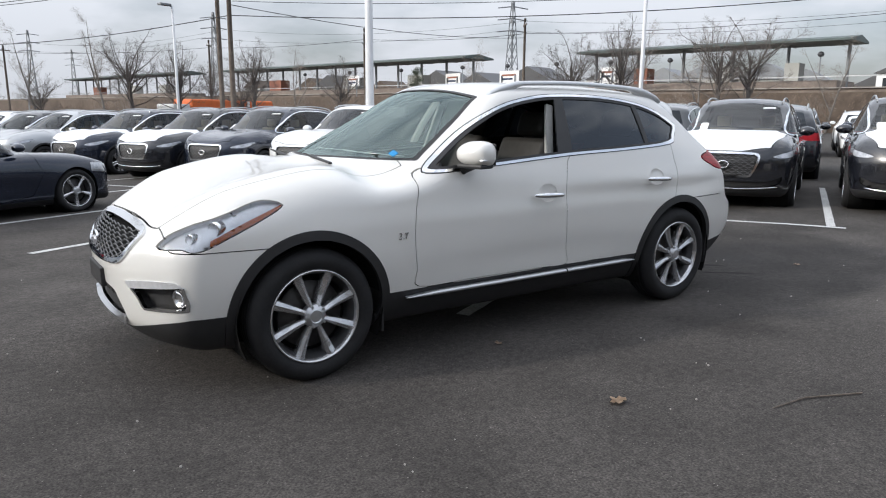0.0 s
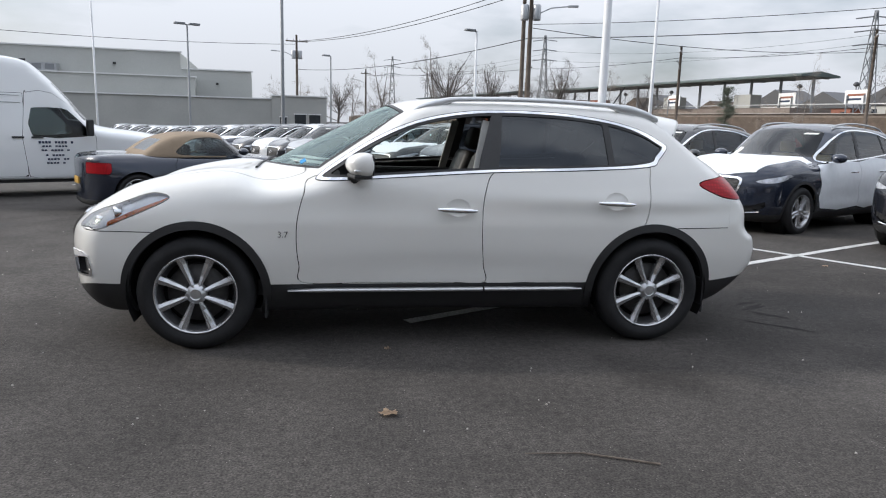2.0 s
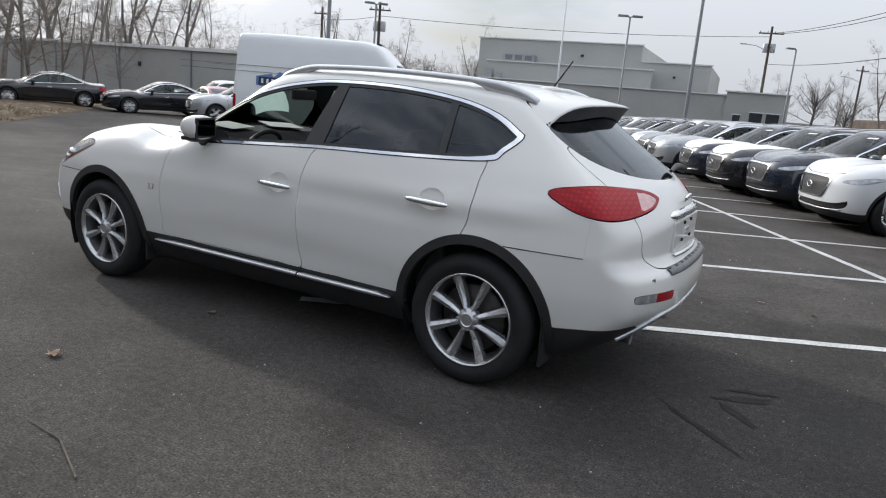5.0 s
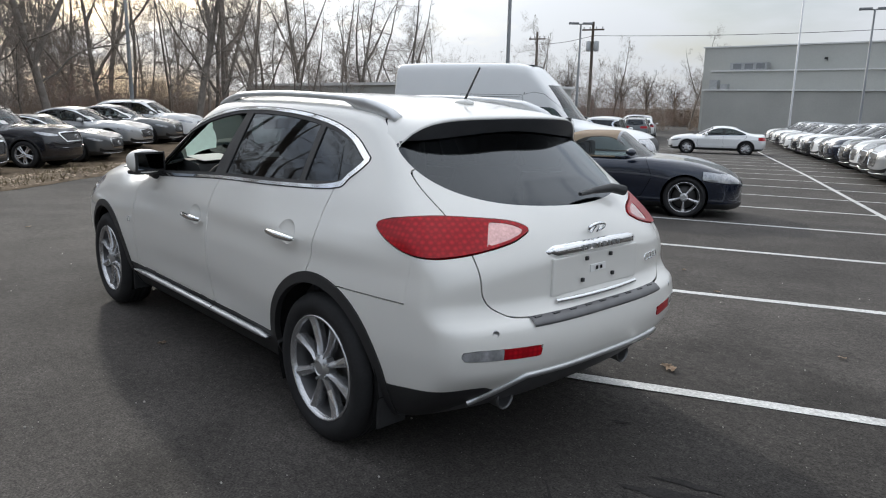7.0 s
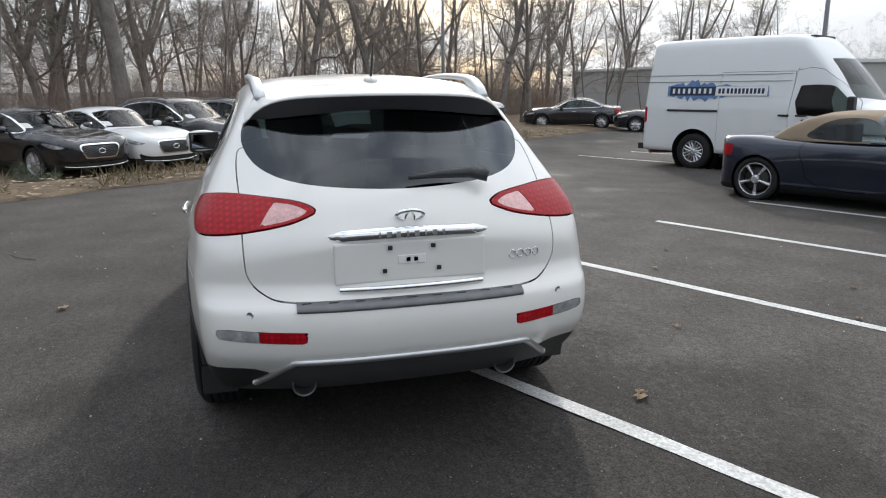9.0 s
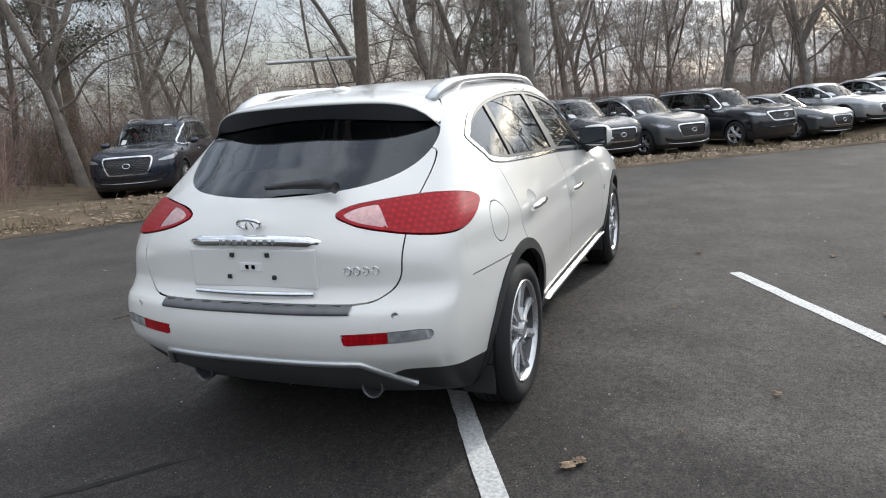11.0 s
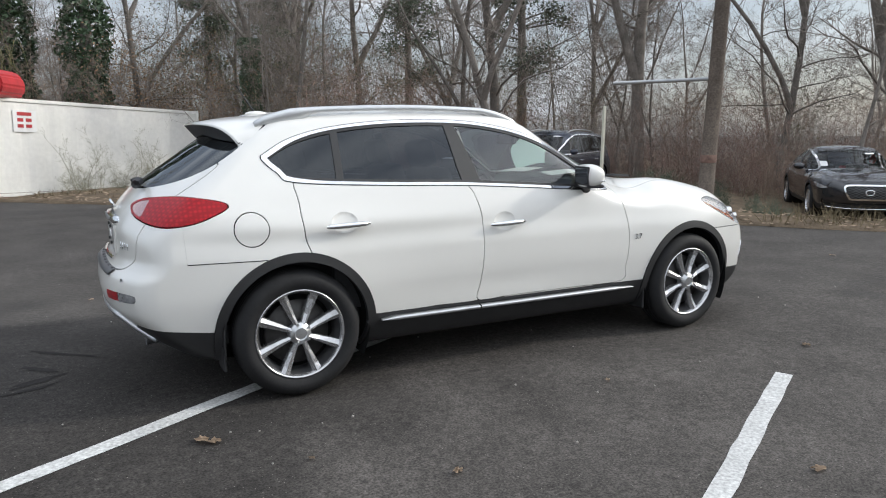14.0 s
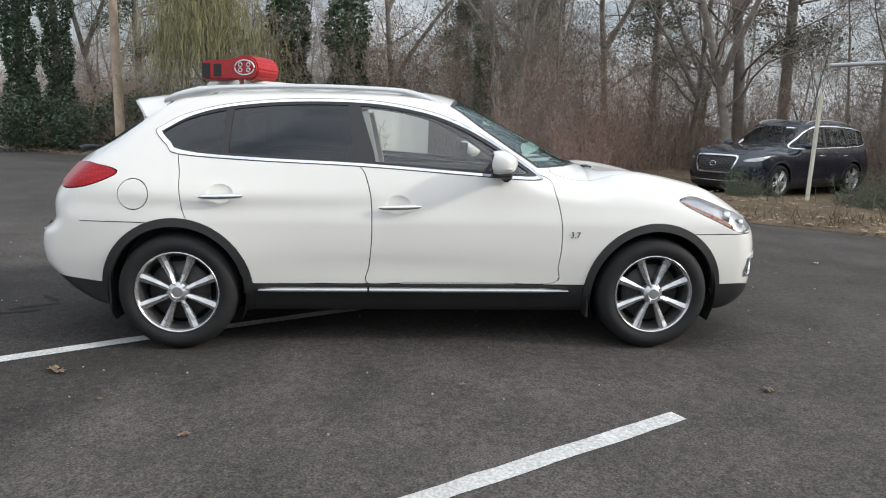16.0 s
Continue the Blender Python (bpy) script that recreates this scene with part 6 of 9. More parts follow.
# ---- roadster ----
def roadster():
    car = thing("roadster", "dark blue roadster with a tan soft top parked in a stall", "car")
    L0, L1, ax, R = -1.98, 2.11, 1.25, 0.318
    top = curve([(-2.2, 0.6), (-2.0, 0.86), (-1.85, 0.90), (-1.5, 0.915), (-0.9, 0.905), (-0.3, 0.90), (0.3, 0.895), (0.55, 0.90), (0.9, 0.875), (1.4, 0.815), (1.8, 0.71), (2.0, 0.62), (2.2, 0.45)])
    wide = curve([(0.12, 0.70), (0.25, 0.82), (0.4, 0.86), (0.6, 0.885), (0.75, 0.87), (0.9, 0.82), (1.0, 0.76)])

    def field(x, y, z):
        a = np.abs(y)
        t = top(x) + 0.03 * bell(a, 0.64, 0.16) * (bell(x, 1.3, 0.5) + bell(x, -1.3, 0.5)) - 0.02 * (a / 0.8) ** 4
        wd = wide(z) - 0.09 * np.clip((x - 0.9) / 1.2, 0, 2) ** 2 - 0.10 * np.clip((-x - 1.1) / 0.9, 0, 2) ** 2 + 0.03 * np.clip((0.8 - z) / 0.3, 0, 1) * (bell(x, ax, 0.4) + bell(x, -ax, 0.4)) - 0.02 * bell(z, 0.45, 0.12) * bell(x, 0, 0.6)
        f = smax(smax(a - wd, z - t, 0.09), 0.13 - z, 0.04)
        f = smax(f, x - (L1 - 0.32 * (a / 0.8) ** 2.6 - 0.15 * np.clip(z - 0.55, 0, 1)), 0.08)
        return smax(f, L0 + 0.22 * (a / 0.8) ** 2.6 - x, 0.08)

    mesh = shell(field, -1.4, 1.4, 0.5, 0.04, 2.6)
    mesh = keep(mesh, R + 0.035 - np.hypot(np.abs(mesh[0][:, 0]) - ax, mesh[0][:, 2] - R))
    P = lambda m: (m[0][:, 0], m[0][:, 1], m[0][:, 2])

    def take(rest, fn, gap=0.0):
        d = fn(*P(rest))
        return keep(rest, d + gap), keep(rest, gap - d)

    tail, rest = take(mesh, lambda x, y, z: np.maximum.reduce([np.abs(z - 0.72) - 0.085, 0.48 - y, x + 1.62]), 0.002)
    lamp, rest = take(rest, lambda x, y, z: np.maximum.reduce([np.abs(z - 0.63 - 0.12 * (1.75 - x)) - 0.07, 0.42 - y, 1.5 - x]), 0.002)
    low, rest = take(rest, lambda x, y, z: z - 0.23)
    grill, rest = take(rest, lambda x, y, z: np.maximum.reduce([np.abs(y - 0.16) - 0.12, np.abs(z - 0.53) - 0.06, 1.7 - x]))
    lining = rest
    door = outline_sdf([(0.62, 0.93), (0.60, 0.30), (-0.42, 0.29), (-0.60, 0.55), (-0.60, 0.93)], 2)
    dr, rest = take(rest, lambda x, y, z: np.maximum(door(x, z), 0.5 - y), 0.003)
    panel("body", both(rest), M_BLUEPAINT, car)
    panel("lining", both(shifted(lining, -0.015)), M_DARK, car, 0)
    panel("lower_cladding", both(low), M_TRIM, car)
    panel("grille", both(shifted(grill, -0.01)), M_TRIM, car)
    for turn in ((lambda m: m), flip):
        panel("door", turn(dr), M_BLUEPAINT, car)
        panel("tail_lamp", turn(tail), M_RED, car)
        panel("headlamp", turn(lamp), M_LAMPDARK, car)
    # soft top over the cabin, with its windows cut through
    roof = curve([(-1.12, 0.90), (-0.95, 1.03), (-0.7, 1.19), (-0.4, 1.275), (0.0, 1.285), (0.18, 1.27), (0.45, 1.08), (0.72, 0.90)])

    def dome(x, y, z):
        a = np.abs(y)
        f = smax(a - (0.80 - 0.55 * np.clip(z - 0.9, 0, 1) ** 1.1 - 0.10 * np.clip((-x - 0.5), 0, 1)), z - roof(x + 0.10 * (a / 0.6) ** 2) + 0.05 * (a / 0.6) ** 2.5, 0.09)
        return smax(smax(f, x - 0.74, 0.03), -1.12 - x, 0.04)

    top_mesh = shell(dome, -0.7, 0.3, 0.85, 0.035, 2.6)
    top_mesh = keep(top_mesh, 0.885 - P(top_mesh)[2])
    w = outline_sdf([(0.45, 0.925), (0.25, 1.10), (0.05, 1.195), (-0.3, 1.185), (-0.52, 1.08), (-0.58, 0.925)])
    side, rest = take(top_mesh, lambda x, y, z: np.maximum(w(x, z), 0.4 - y))
    screen, rest = take(rest, lambda x, y, z: np.maximum.reduce([0.20 - x, y - 0.66 + 0.3 * (z - 0.9), 0.90 - z]))
    rearw, rest = take(rest, lambda x, y, z: np.maximum.reduce([x + 0.74, y - 0.40, 0.98 - z, z - 1.16]))
    cloth, hoop = keep(rest, P(rest)[0] - 0.16), keep(rest, 0.16 - P(rest)[0])
    panel("soft_top", both(cloth), M_ROOFCLOTH, car, 0.02, "tan canvas soft top")
    panel("screen_surround", both(hoop), M_BLUEPAINT, car, 0.02)
    panel("windscreen", both(screen), M_GLASSM, car, 0)
    panel("rear_window", both(rearw), M_GLASSM, car, 0)
    for turn in ((lambda m: m), flip):
        panel("side_window", turn(side), M_GLASSM, car, 0)
    for s in (1, -1):
        bm = bmesh.new()
        bmesh.ops.create_uvsphere(bm, u_segments=14, v_segments=8, radius=1)
        bmesh.ops.scale(bm, vec=(0.08, 0.10, 0.06), verts=bm.verts)
        part("door_mirror", bm, M_BLUEPAINT, car, "", True).matrix_basis = Matrix.Translation((0.42, s * 0.90, 0.98))
        for cx in (ax, -ax):
            bm = bmesh.new()
            lathe(bm, [(R + 0.04, s * 0.84), (R + 0.04, s * 0.5), (0.01, s * 0.5)], 20)
            part("wheel_housing", bm, M_WELL, car, "", True).matrix_basis = Matrix.Translation((cx, 0, R))
        bm = bmesh.new()
        lathe(bm, [(0.04, 0), (0.036, 0.006), (0.001, 0.008)], 14)
        part("side_badge", bm, M_CHROME, car, "round chrome side badge", True).matrix_basis = Matrix.Translation((0.86, s * 0.875, 0.60)) @ Matrix.Rotation(0 if s > 0 else math.pi, 4, "Z")
        boxed("seat", -0.5, s * 0.36 - 0.23, 0.4, -0.35, s * 0.36 + 0.23, 1.08, M_LEATHER, car, "", None, 0.05)
    boxed("number_plate", L0 - 0.012, -0.17, 0.45, L0 + 0.01, 0.17, 0.56, mat("amber_plate", (0.62, 0.36, 0.06), 0.5), car, "amber plate", None, 0.004)
    put_wheels(car, [(ax, 0.765), (-ax, 0.765), (ax, -0.765), (-ax, -0.765)], R, 0.235, 0.225, 5, "taper", 1)
    return car


car = roadster()
x, y = su(-0.93, 8.18)
car.matrix_basis = at(x, y, DA + math.pi)


# ---- delivery van ----
def van():
    car = thing("delivery_van", "white high-roof delivery van with blue skyline print and dark lettering bars", "van")
    L0, L1, ax0, ax1, R = -1.22, 4.82, 0.0, 3.71, 0.375
    W, H = 1.01, 2.69
    top = curve([(-1.6, 2.3), (-1.2, 2.60), (-1.0, 2.665), (0.0, 2.69), (1.6, 2.68), (2.05, 2.62), (2.4, 2.35), (2.75, 1.98), (3.1, 1.55), (3.25, 1.42), (3.5, 1.36), (4.0, 1.30), (4.5, 1.21), (4.8, 1.05), (5.0, 0.8)])
    wide = curve([(0.2, W - 0.06), (0.5, W - 0.005), (0.9, W), (1.25, W - 0.01), (1.5, W - 0.04), (2.0, W - 0.11), (2.5, W - 0.20), (2.75, W - 0.26)])

    def field(x, y, z):
        a = np.abs(y)
        t = top(x + 0.10 * (a / 0.7) ** 2.2 * np.clip((x - 1.6) / 0.5, 0, 1)) - 0.05 * (a / 0.8) ** 3
        wd = wide(z) - 0.05 * np.clip((x - 3.6) / 1.2, 0, 2) ** 2
        f = smax(smax(a - wd, z - t, 0.10), 0.36 - z, 0.03)
        f = smax(f, x - (L1 - 0.10 * (a / 0.9) ** 3 - 0.12 * np.clip(z - 0.9, 0, 1)), 0.10)
        return smax(f, L0 + 0.03 * (a / 0.9) ** 4 + 0.07 * np.clip(z - 1.2, 0, 2) - x, 0.06)

    mesh = shell(field, -0.5, 3.9, 1.05, 0.045, 2.2)
    for c in (ax0, ax1):
        mesh = keep(mesh, R + 0.10 - np.hypot(mesh[0][:, 0] - c, mesh[0][:, 2] - R))
    P = lambda m: (m[0][:, 0], m[0][:, 1], m[0][:, 2])

    def take(rest, fn, gap=0.0):
        d = fn(*P(rest))
        return keep(rest, d + gap), keep(rest, gap - d)

    win = outline_sdf([(2.02, 1.18), (2.02, 1.66), (2.10, 1.72), (2.55, 1.72), (2.72, 1.62), (2.98, 1.34), (3.02, 1.24), (2.9, 1.18)], 2)
    side, rest = take(mesh, lambda x, y, z: np.maximum(win(x, z), 0.5 - y))
    screen, rest = take(rest, lambda x, y, z: np.maximum.reduce([x - 3.22 + 0.25 * (y / 0.8) ** 2, 2.42 - 0.1 * (y / 0.8) ** 2 - x, y - 0.86 + 0.22 * (z - 1.4), 1.40 - z, z - 2.2]))
    lamp, rest = take(rest, lambda x, y, z: np.maximum.reduce([np.abs(z - 0.98) - 0.12, 0.62 - y, 4.45 - x]), 0.003)
    tail, rest = take(rest, lambda x, y, z: np.maximum.reduce([np.abs(z - 1.12) - 0.17, 0.78 - y, x + 1.10]), 0.003)
    grill, rest = take(rest, lambda x, y, z: np.maximum.reduce([np.abs(z - 0.98) - 0.13, y - 0.60, 4.4 - x]))
    bumper, rest = take(rest, lambda x, y, z: np.maximum(z - 0.62, 4.25 - x))
    lining = rest
    cab, rest = take(rest, lambda x, y, z: np.maximum(outline_sdf([(1.93, 0.42), (1.93, 1.9), (2.0, 2.0), (2.4, 2.0), (3.05, 1.42), (3.12, 0.9), (3.1, 0.42)], 2)(x, z), 0.5 - y), 0.004)
    slide, rest = take(rest, lambda x, y, z: np.maximum.reduce([np.abs(x - 1.2) - 0.71, np.abs(z - 1.2) - 0.78, 0.5 - y]), 0.004)
    panel("body", both(rest), M_WHITE, car)
    panel("lining", both(shifted(lining, -0.02)), M_DARK, car, 0)
    panel("front_bumper", both(bumper), M_CHROME, car)
    panel("grille", both(grill), M_TRIM, car)
    panel("windscreen", both(screen), M_GLASSM, car, 0)
    for turn in ((lambda m: m), flip):
        panel("cab_door", turn(cab), M_WHITE, car)
        panel("cargo_door", turn(slide), M_WHITE, car)
        panel("side_window", turn(side), M_GLASSM, car, 0)
        panel("headlamp", turn(lamp), M_LAMPDARK, car)
        panel("tail_lamp", turn(tail), M_RED, car)
    for s in (1, -1):
        yy = lambda z: s * (float(wide(np.array(z))) + 0.008)
        tilt = lambda x, z: Matrix.Translation((x, yy(z), z)) @ Matrix.Rotation(s * math.atan((float(wide(np.array(z - 0.1))) - float(wide(np.array(z + 0.1)))) / 0.2), 4, "X")
        boxed("slide_rail", -0.62, -0.01, -0.022, 0.48, 0.012, 0.022, M_TRIM, car, "black sliding door rail", tilt(0, 1.22), 0.005)
        for hx in (1.78, 2.10):
            boxed("door_handle", hx - 0.1, -0.01, -0.018, hx + 0.1, 0.03, 0.018, M_TRIM, car, "black door handle", tilt(0, 1.16), 0.008)
        # pressed panel seams
        for x0, x1, z0, z1 in ((-2.35, 1.86, 1.80, 1.806), (-2.35, 1.86, 1.93, 1.936)):
            boxed("panel_seam", x0, -0.004, z0 - (z0 + z1) / 2, x1, 0.004, z1 - (z0 + z1) / 2, M_TRIM, car, "", tilt(0, (z0 + z1) / 2))

        def side_box(name, x0, y0, z0, x1, y1, z1, *more):
            return boxed(name, x0, min(s * y0, s * y1), z0, x1, max(s * y0, s * y1), z1, *more)

        # skyline print with plain lettering bars
        m = tilt(0, 1.62)
        bm = bmesh.new()
        rng = random.Random(5)
        outline = [(-0.66 + 0.066 * i, 0.09 + 0.16 * rng.random() * math.sin(math.pi * min(1, (i + 2) / 26)) ** 2) for i in range(33)] + [(1.46 - 0.066 * i, -0.10 - 0.16 * rng.random() * math.sin(math.pi * max(0, i - 8) / 26) ** 2) for i in range(33)]
        vs = [bm.verts.new((x, s * 0.004, z)) for x, z in outline]
        f = bm.faces.new(vs if s < 0 else vs[::-1])
        bmesh.ops.triangulate(bm, faces=[f])
        bmesh.ops.transform(bm, matrix=m, verts=bm.verts)
        part("skyline_print", bm, M_BLUELOGO, car, "blue skyline print")
        side_box("lettering_field", -0.60, -0.002, -0.095, 0.40, 0.006, 0.085, M_NAVY, car, "navy band with pale bars", m)
        side_box("lettering_panel", 0.40, -0.002, -0.095, 1.44, 0.006, 0.085, M_SIGNWHITE, car, "white band with dark bars", m)
        for k in range(8):
            side_box("lettering_bar", -0.54 + 0.115 * k, 0.0, -0.055, -0.49 + 0.115 * k, 0.009, 0.045, M_SIGNWHITE, car, "", m)
        for k in range(12):
            side_box("lettering_bar", 0.46 + 0.077 * k + (0.02 if k > 1 else 0), 0.0, -0.055, 0.508 + 0.077 * k + (0.02 if k > 1 else 0), 0.009, 0.045, M_NAVY, car, "", m)
        for k, (w0, hgt) in enumerate(((0.62, 0.045), (0.50, 0.03), (0.54, 0.03), (0.40, 0.03), (0.46, 0.03), (0.38, 0.03))):
            zc = 1.07 - 0.075 * k - (0.02 if k > 2 else 0)
            n = int(w0 / 0.055)
            for i in range(n):
                if (i + k) % 5 == 4:
                    continue
                boxed("small_lettering_bar", 2.42 - w0 / 2 + 0.055 * i, yy(zc) - 0.004, zc - hgt / 2, 2.42 - w0 / 2 + 0.055 * i + 0.04, yy(zc) + 0.004, zc + hgt / 2, M_NAVY, car)
        bm = bmesh.new()
        box(bm, -0.05, -0.09, -0.16, 0.07, 0.09, 0.16, None, 0.03)
        part("door_mirror", bm, M_TRIM, car, "tall black door mirror").matrix_basis = Matrix.Translation((2.98, s * 1.17, 1.36))
        for cx in (ax0, ax1):
            bm = bmesh.new()
            lathe(bm, [(R + 0.10, s * 0.97), (R + 0.10, s * 0.6), (0.01, s * 0.6)], 20)
            part("wheel_housing", bm, M_WELL, car, "", True).matrix_basis = Matrix.Translation((cx, 0, R))
    boxed("rear_step", L0 - 0.16, -0.85, 0.36, L0 + 0.05, 0.85, 0.50, M_TRIM, car, "dark rear step bumper", None, 0.02)
    boxed("sill", 0.55, -0.92, 0.30, 3.2, 0.92, 0.40, M_TRIM, car)
    bm = bmesh.new()
    tube(bm, [(0.3, -0.3, 0.34), (-0.6, -0.45, 0.33), (-0.9, -0.8, 0.33), (-1.0, -1.0, 0.33)], 0.04, 8)
    part("exhaust_pipe", bm, M_RUST, car, "", True)
    bm = bmesh.new()
    box(bm, -0.05, -0.5, 2.66, 0.06, 0.5, 2.70, None, 0.01)
    part("cab_marker_lights", bm, M_TRIM, car).matrix_basis = Matrix.Translation((2.0, 0, -0.06))
    put_wheels(car, [(ax0, 0.87), (ax1, 0.87), (ax0, -0.87), (ax1, -0.87)], R, 0.225, 0.24, 8, "twin", 1)
    return car


car = van()
car.matrix_basis = at(8.55, -9.2, DA + math.pi + 0.02)


# ---- dealership building and grey wall ----
def slab(name, corners, z0, z1, material, parent, label=""):
    """An upright block over a plan outline."""
    bm = bmesh.new()
    a = [bm.verts.new((x, y, z0)) for x, y in corners]
    b = [bm.verts.new((x, y, z1)) for x, y in corners]
    bm.faces.new(a[::-1]), bm.faces.new(b)
    for i in range(len(a)):
        j = (i + 1) % len(a)
        bm.faces.new((a[i], a[j], b[j], b[i]))
    bmesh.ops.recalc_face_normals(bm, faces=bm.faces)
    return part(name, bm, material, parent, label)


def strip_along(a, b, out, t0, t1, d0, d1):
    """A plan quad beside the line a to b, from share t0 to t1, from depth d0 to d1 towards out."""
    a, b, o = Vector(a), Vector(b), Vector(out)
    return [tuple(a.lerp(b, t) + o * d) for t, d in ((t0, d0), (t1, d0), (t1, d1), (t0, d1))]


def dealership():
    z = -0.85
    b = thing("dealership_building", "large grey stucco building with stepped flat roofs and pale copings", "building")
    A, B, OUT = (33.5, -68.0), (2.0, -71.5), (-0.11, 0.99)
    slab("main_block", strip_along(A, B, OUT, 0, 0.555, 0, -26), z, 7.6, M_WALL, b)
    slab("lower_block", strip_along(A, B, OUT, 0.555, 0.77, -0.01, -24), z, 6.0, M_WALL, b)
    slab("front_block", strip_along(A, B, OUT, 0.05, 0.60, 1.6, 0.003), z, 5.15, M_WALL, b)
    low = slab("low_block", strip_along(A, B, OUT, 0.05, 0.83, 3.4, 1.603), z, 3.25, M_WALL2, b)
    slab("entrance_block", strip_along(A, B, OUT, 0.83, 1.0, 3.6, -12), z, 3.6, M_WALL2, b)
    for t0, t1, d0, d1, zz in ((-0.005, 0.56, 0.12, -0.3, 7.6), (0.56, 0.775, 0.12, -0.3, 6.0), (0.045, 0.605, 1.75, 1.3, 5.15), (0.045, 0.83, 3.55, 3.0, 3.25), (0.825, 1.005, 3.75, 3.2, 3.6)):
        slab("coping", strip_along(A, B, OUT, t0, t1, d0, d1), zz, zz + 0.12, M_COPING, b, "pale roof coping")
    for t0, t1, z0, z1 in ((0.855, 0.875, 0.9, 2.0), (0.90, 0.935, 0.3, 2.3), (0.945, 0.98, 0.3, 2.3)):
        w = slab("window", strip_along(A, B, OUT, t0, t1, 3.63, 3.56), z + z0, z + z1 + 0.4, M_WINDOW, b, "dark shop window")
        slab("window_frame", strip_along(A, B, OUT, t0 - 0.003, t1 + 0.003, 3.66, 3.605), z + z1 + 0.4, z + z1 + 0.5, M_COPING, w)
    for t0, t1, d0, d1, z0, z1 in ((0.10, 0.21, -1.5, -4, 5.15, 6.3),):
        hv = slab("roof_unit", strip_along(A, B, OUT, t0, t1, 1.3, 0.2), 5.27, 6.0, M_STEEL, b, "grey rooftop air unit")
        for k in range(3):
            slab("louvre", strip_along(A, B, OUT, t0 + 0.01 + 0.035 * k, t0 + 0.035 + 0.035 * k, 1.34, 1.3), 5.4, 5.9, M_POLEGREY, hv)
    slab("roof_unit", strip_along(A, B, OUT, 0.06, 0.085, 3.0, 2.2), 3.37, 4.3, M_STEEL, b)
    slab("roof_unit", strip_along(A, B, OUT, 0.095, 0.115, 3.0, 2.2), 3.37, 3.9, M_STEEL, b)
    for t in (0.36, 0.66):
        slab("wall_lamp", strip_along(A, B, OUT, t, t + 0.008, 0.25 if t < 0.5 else 0.2, 0.0), 4.6 if t > 0.5 else 6.2, 4.8 if t > 0.5 else 6.4, M_TRIM, b)
    w = thing("grey_wall_building", "long low grey building with a plain wall and flat roof", "building")
    A, B, OUT = (58.0, -29.0), (30.0, -30.0), (-0.03, 1.0)
    slab("wall", strip_along(A, B, OUT, 0, 1, 0, -12), -1.2, 2.75, M_WALL2, w)
    slab("roof_edge", strip_along(A, B, OUT, -0.005, 1.005, 0.15, -12.2), 2.75, 2.95, M_COPING, w, "pale roof edge")
    for t in (0.3, 0.55, 0.8):
        slab("downpipe", strip_along(A, B, OUT, t, t + 0.004, 0.08, 0.0), -1.0, 2.75, M_POLEGREY, w)
    slab("vent", strip_along(A, B, OUT, 0.62, 0.63, 0.06, 0.0), 1.5, 1.8, M_TRIM, w)


dealership()


# ---- railway: bank, deck, canopies, pylons ----
RAIL = [(-12, -330), (-30, -215), (-47, -140), (-60.5, -80), (-73, -45), (-82, 0), (-88, 70), (-90, 200)]


def along(points, offset, z0, z1, thick, name, material, parent=None, label=""):
    """A wall or band beside a plan line."""
    v, f = [], []
    pts = [Vector(p) for p in points]
    for i, p in enumerate(pts):
        d = (pts[min(i + 1, len(pts) - 1)] - pts[max(i - 1, 0)]).normalized()
        o = Vector((d.y, -d.x))
        for off, z in ((offset, z0), (offset, z1), (offset - thick, z1), (offset - thick, z0)):
            q = p + o * off
            v.append((q.x, q.y, z))
        if i:
            b = 4 * i
            f += [(b - 4 + k, b + k, b + (k + 1) % 4, b - 4 + (k + 1) % 4) for k in range(4)]
    return arr(name, v, f, material, parent, label, smooth=False)


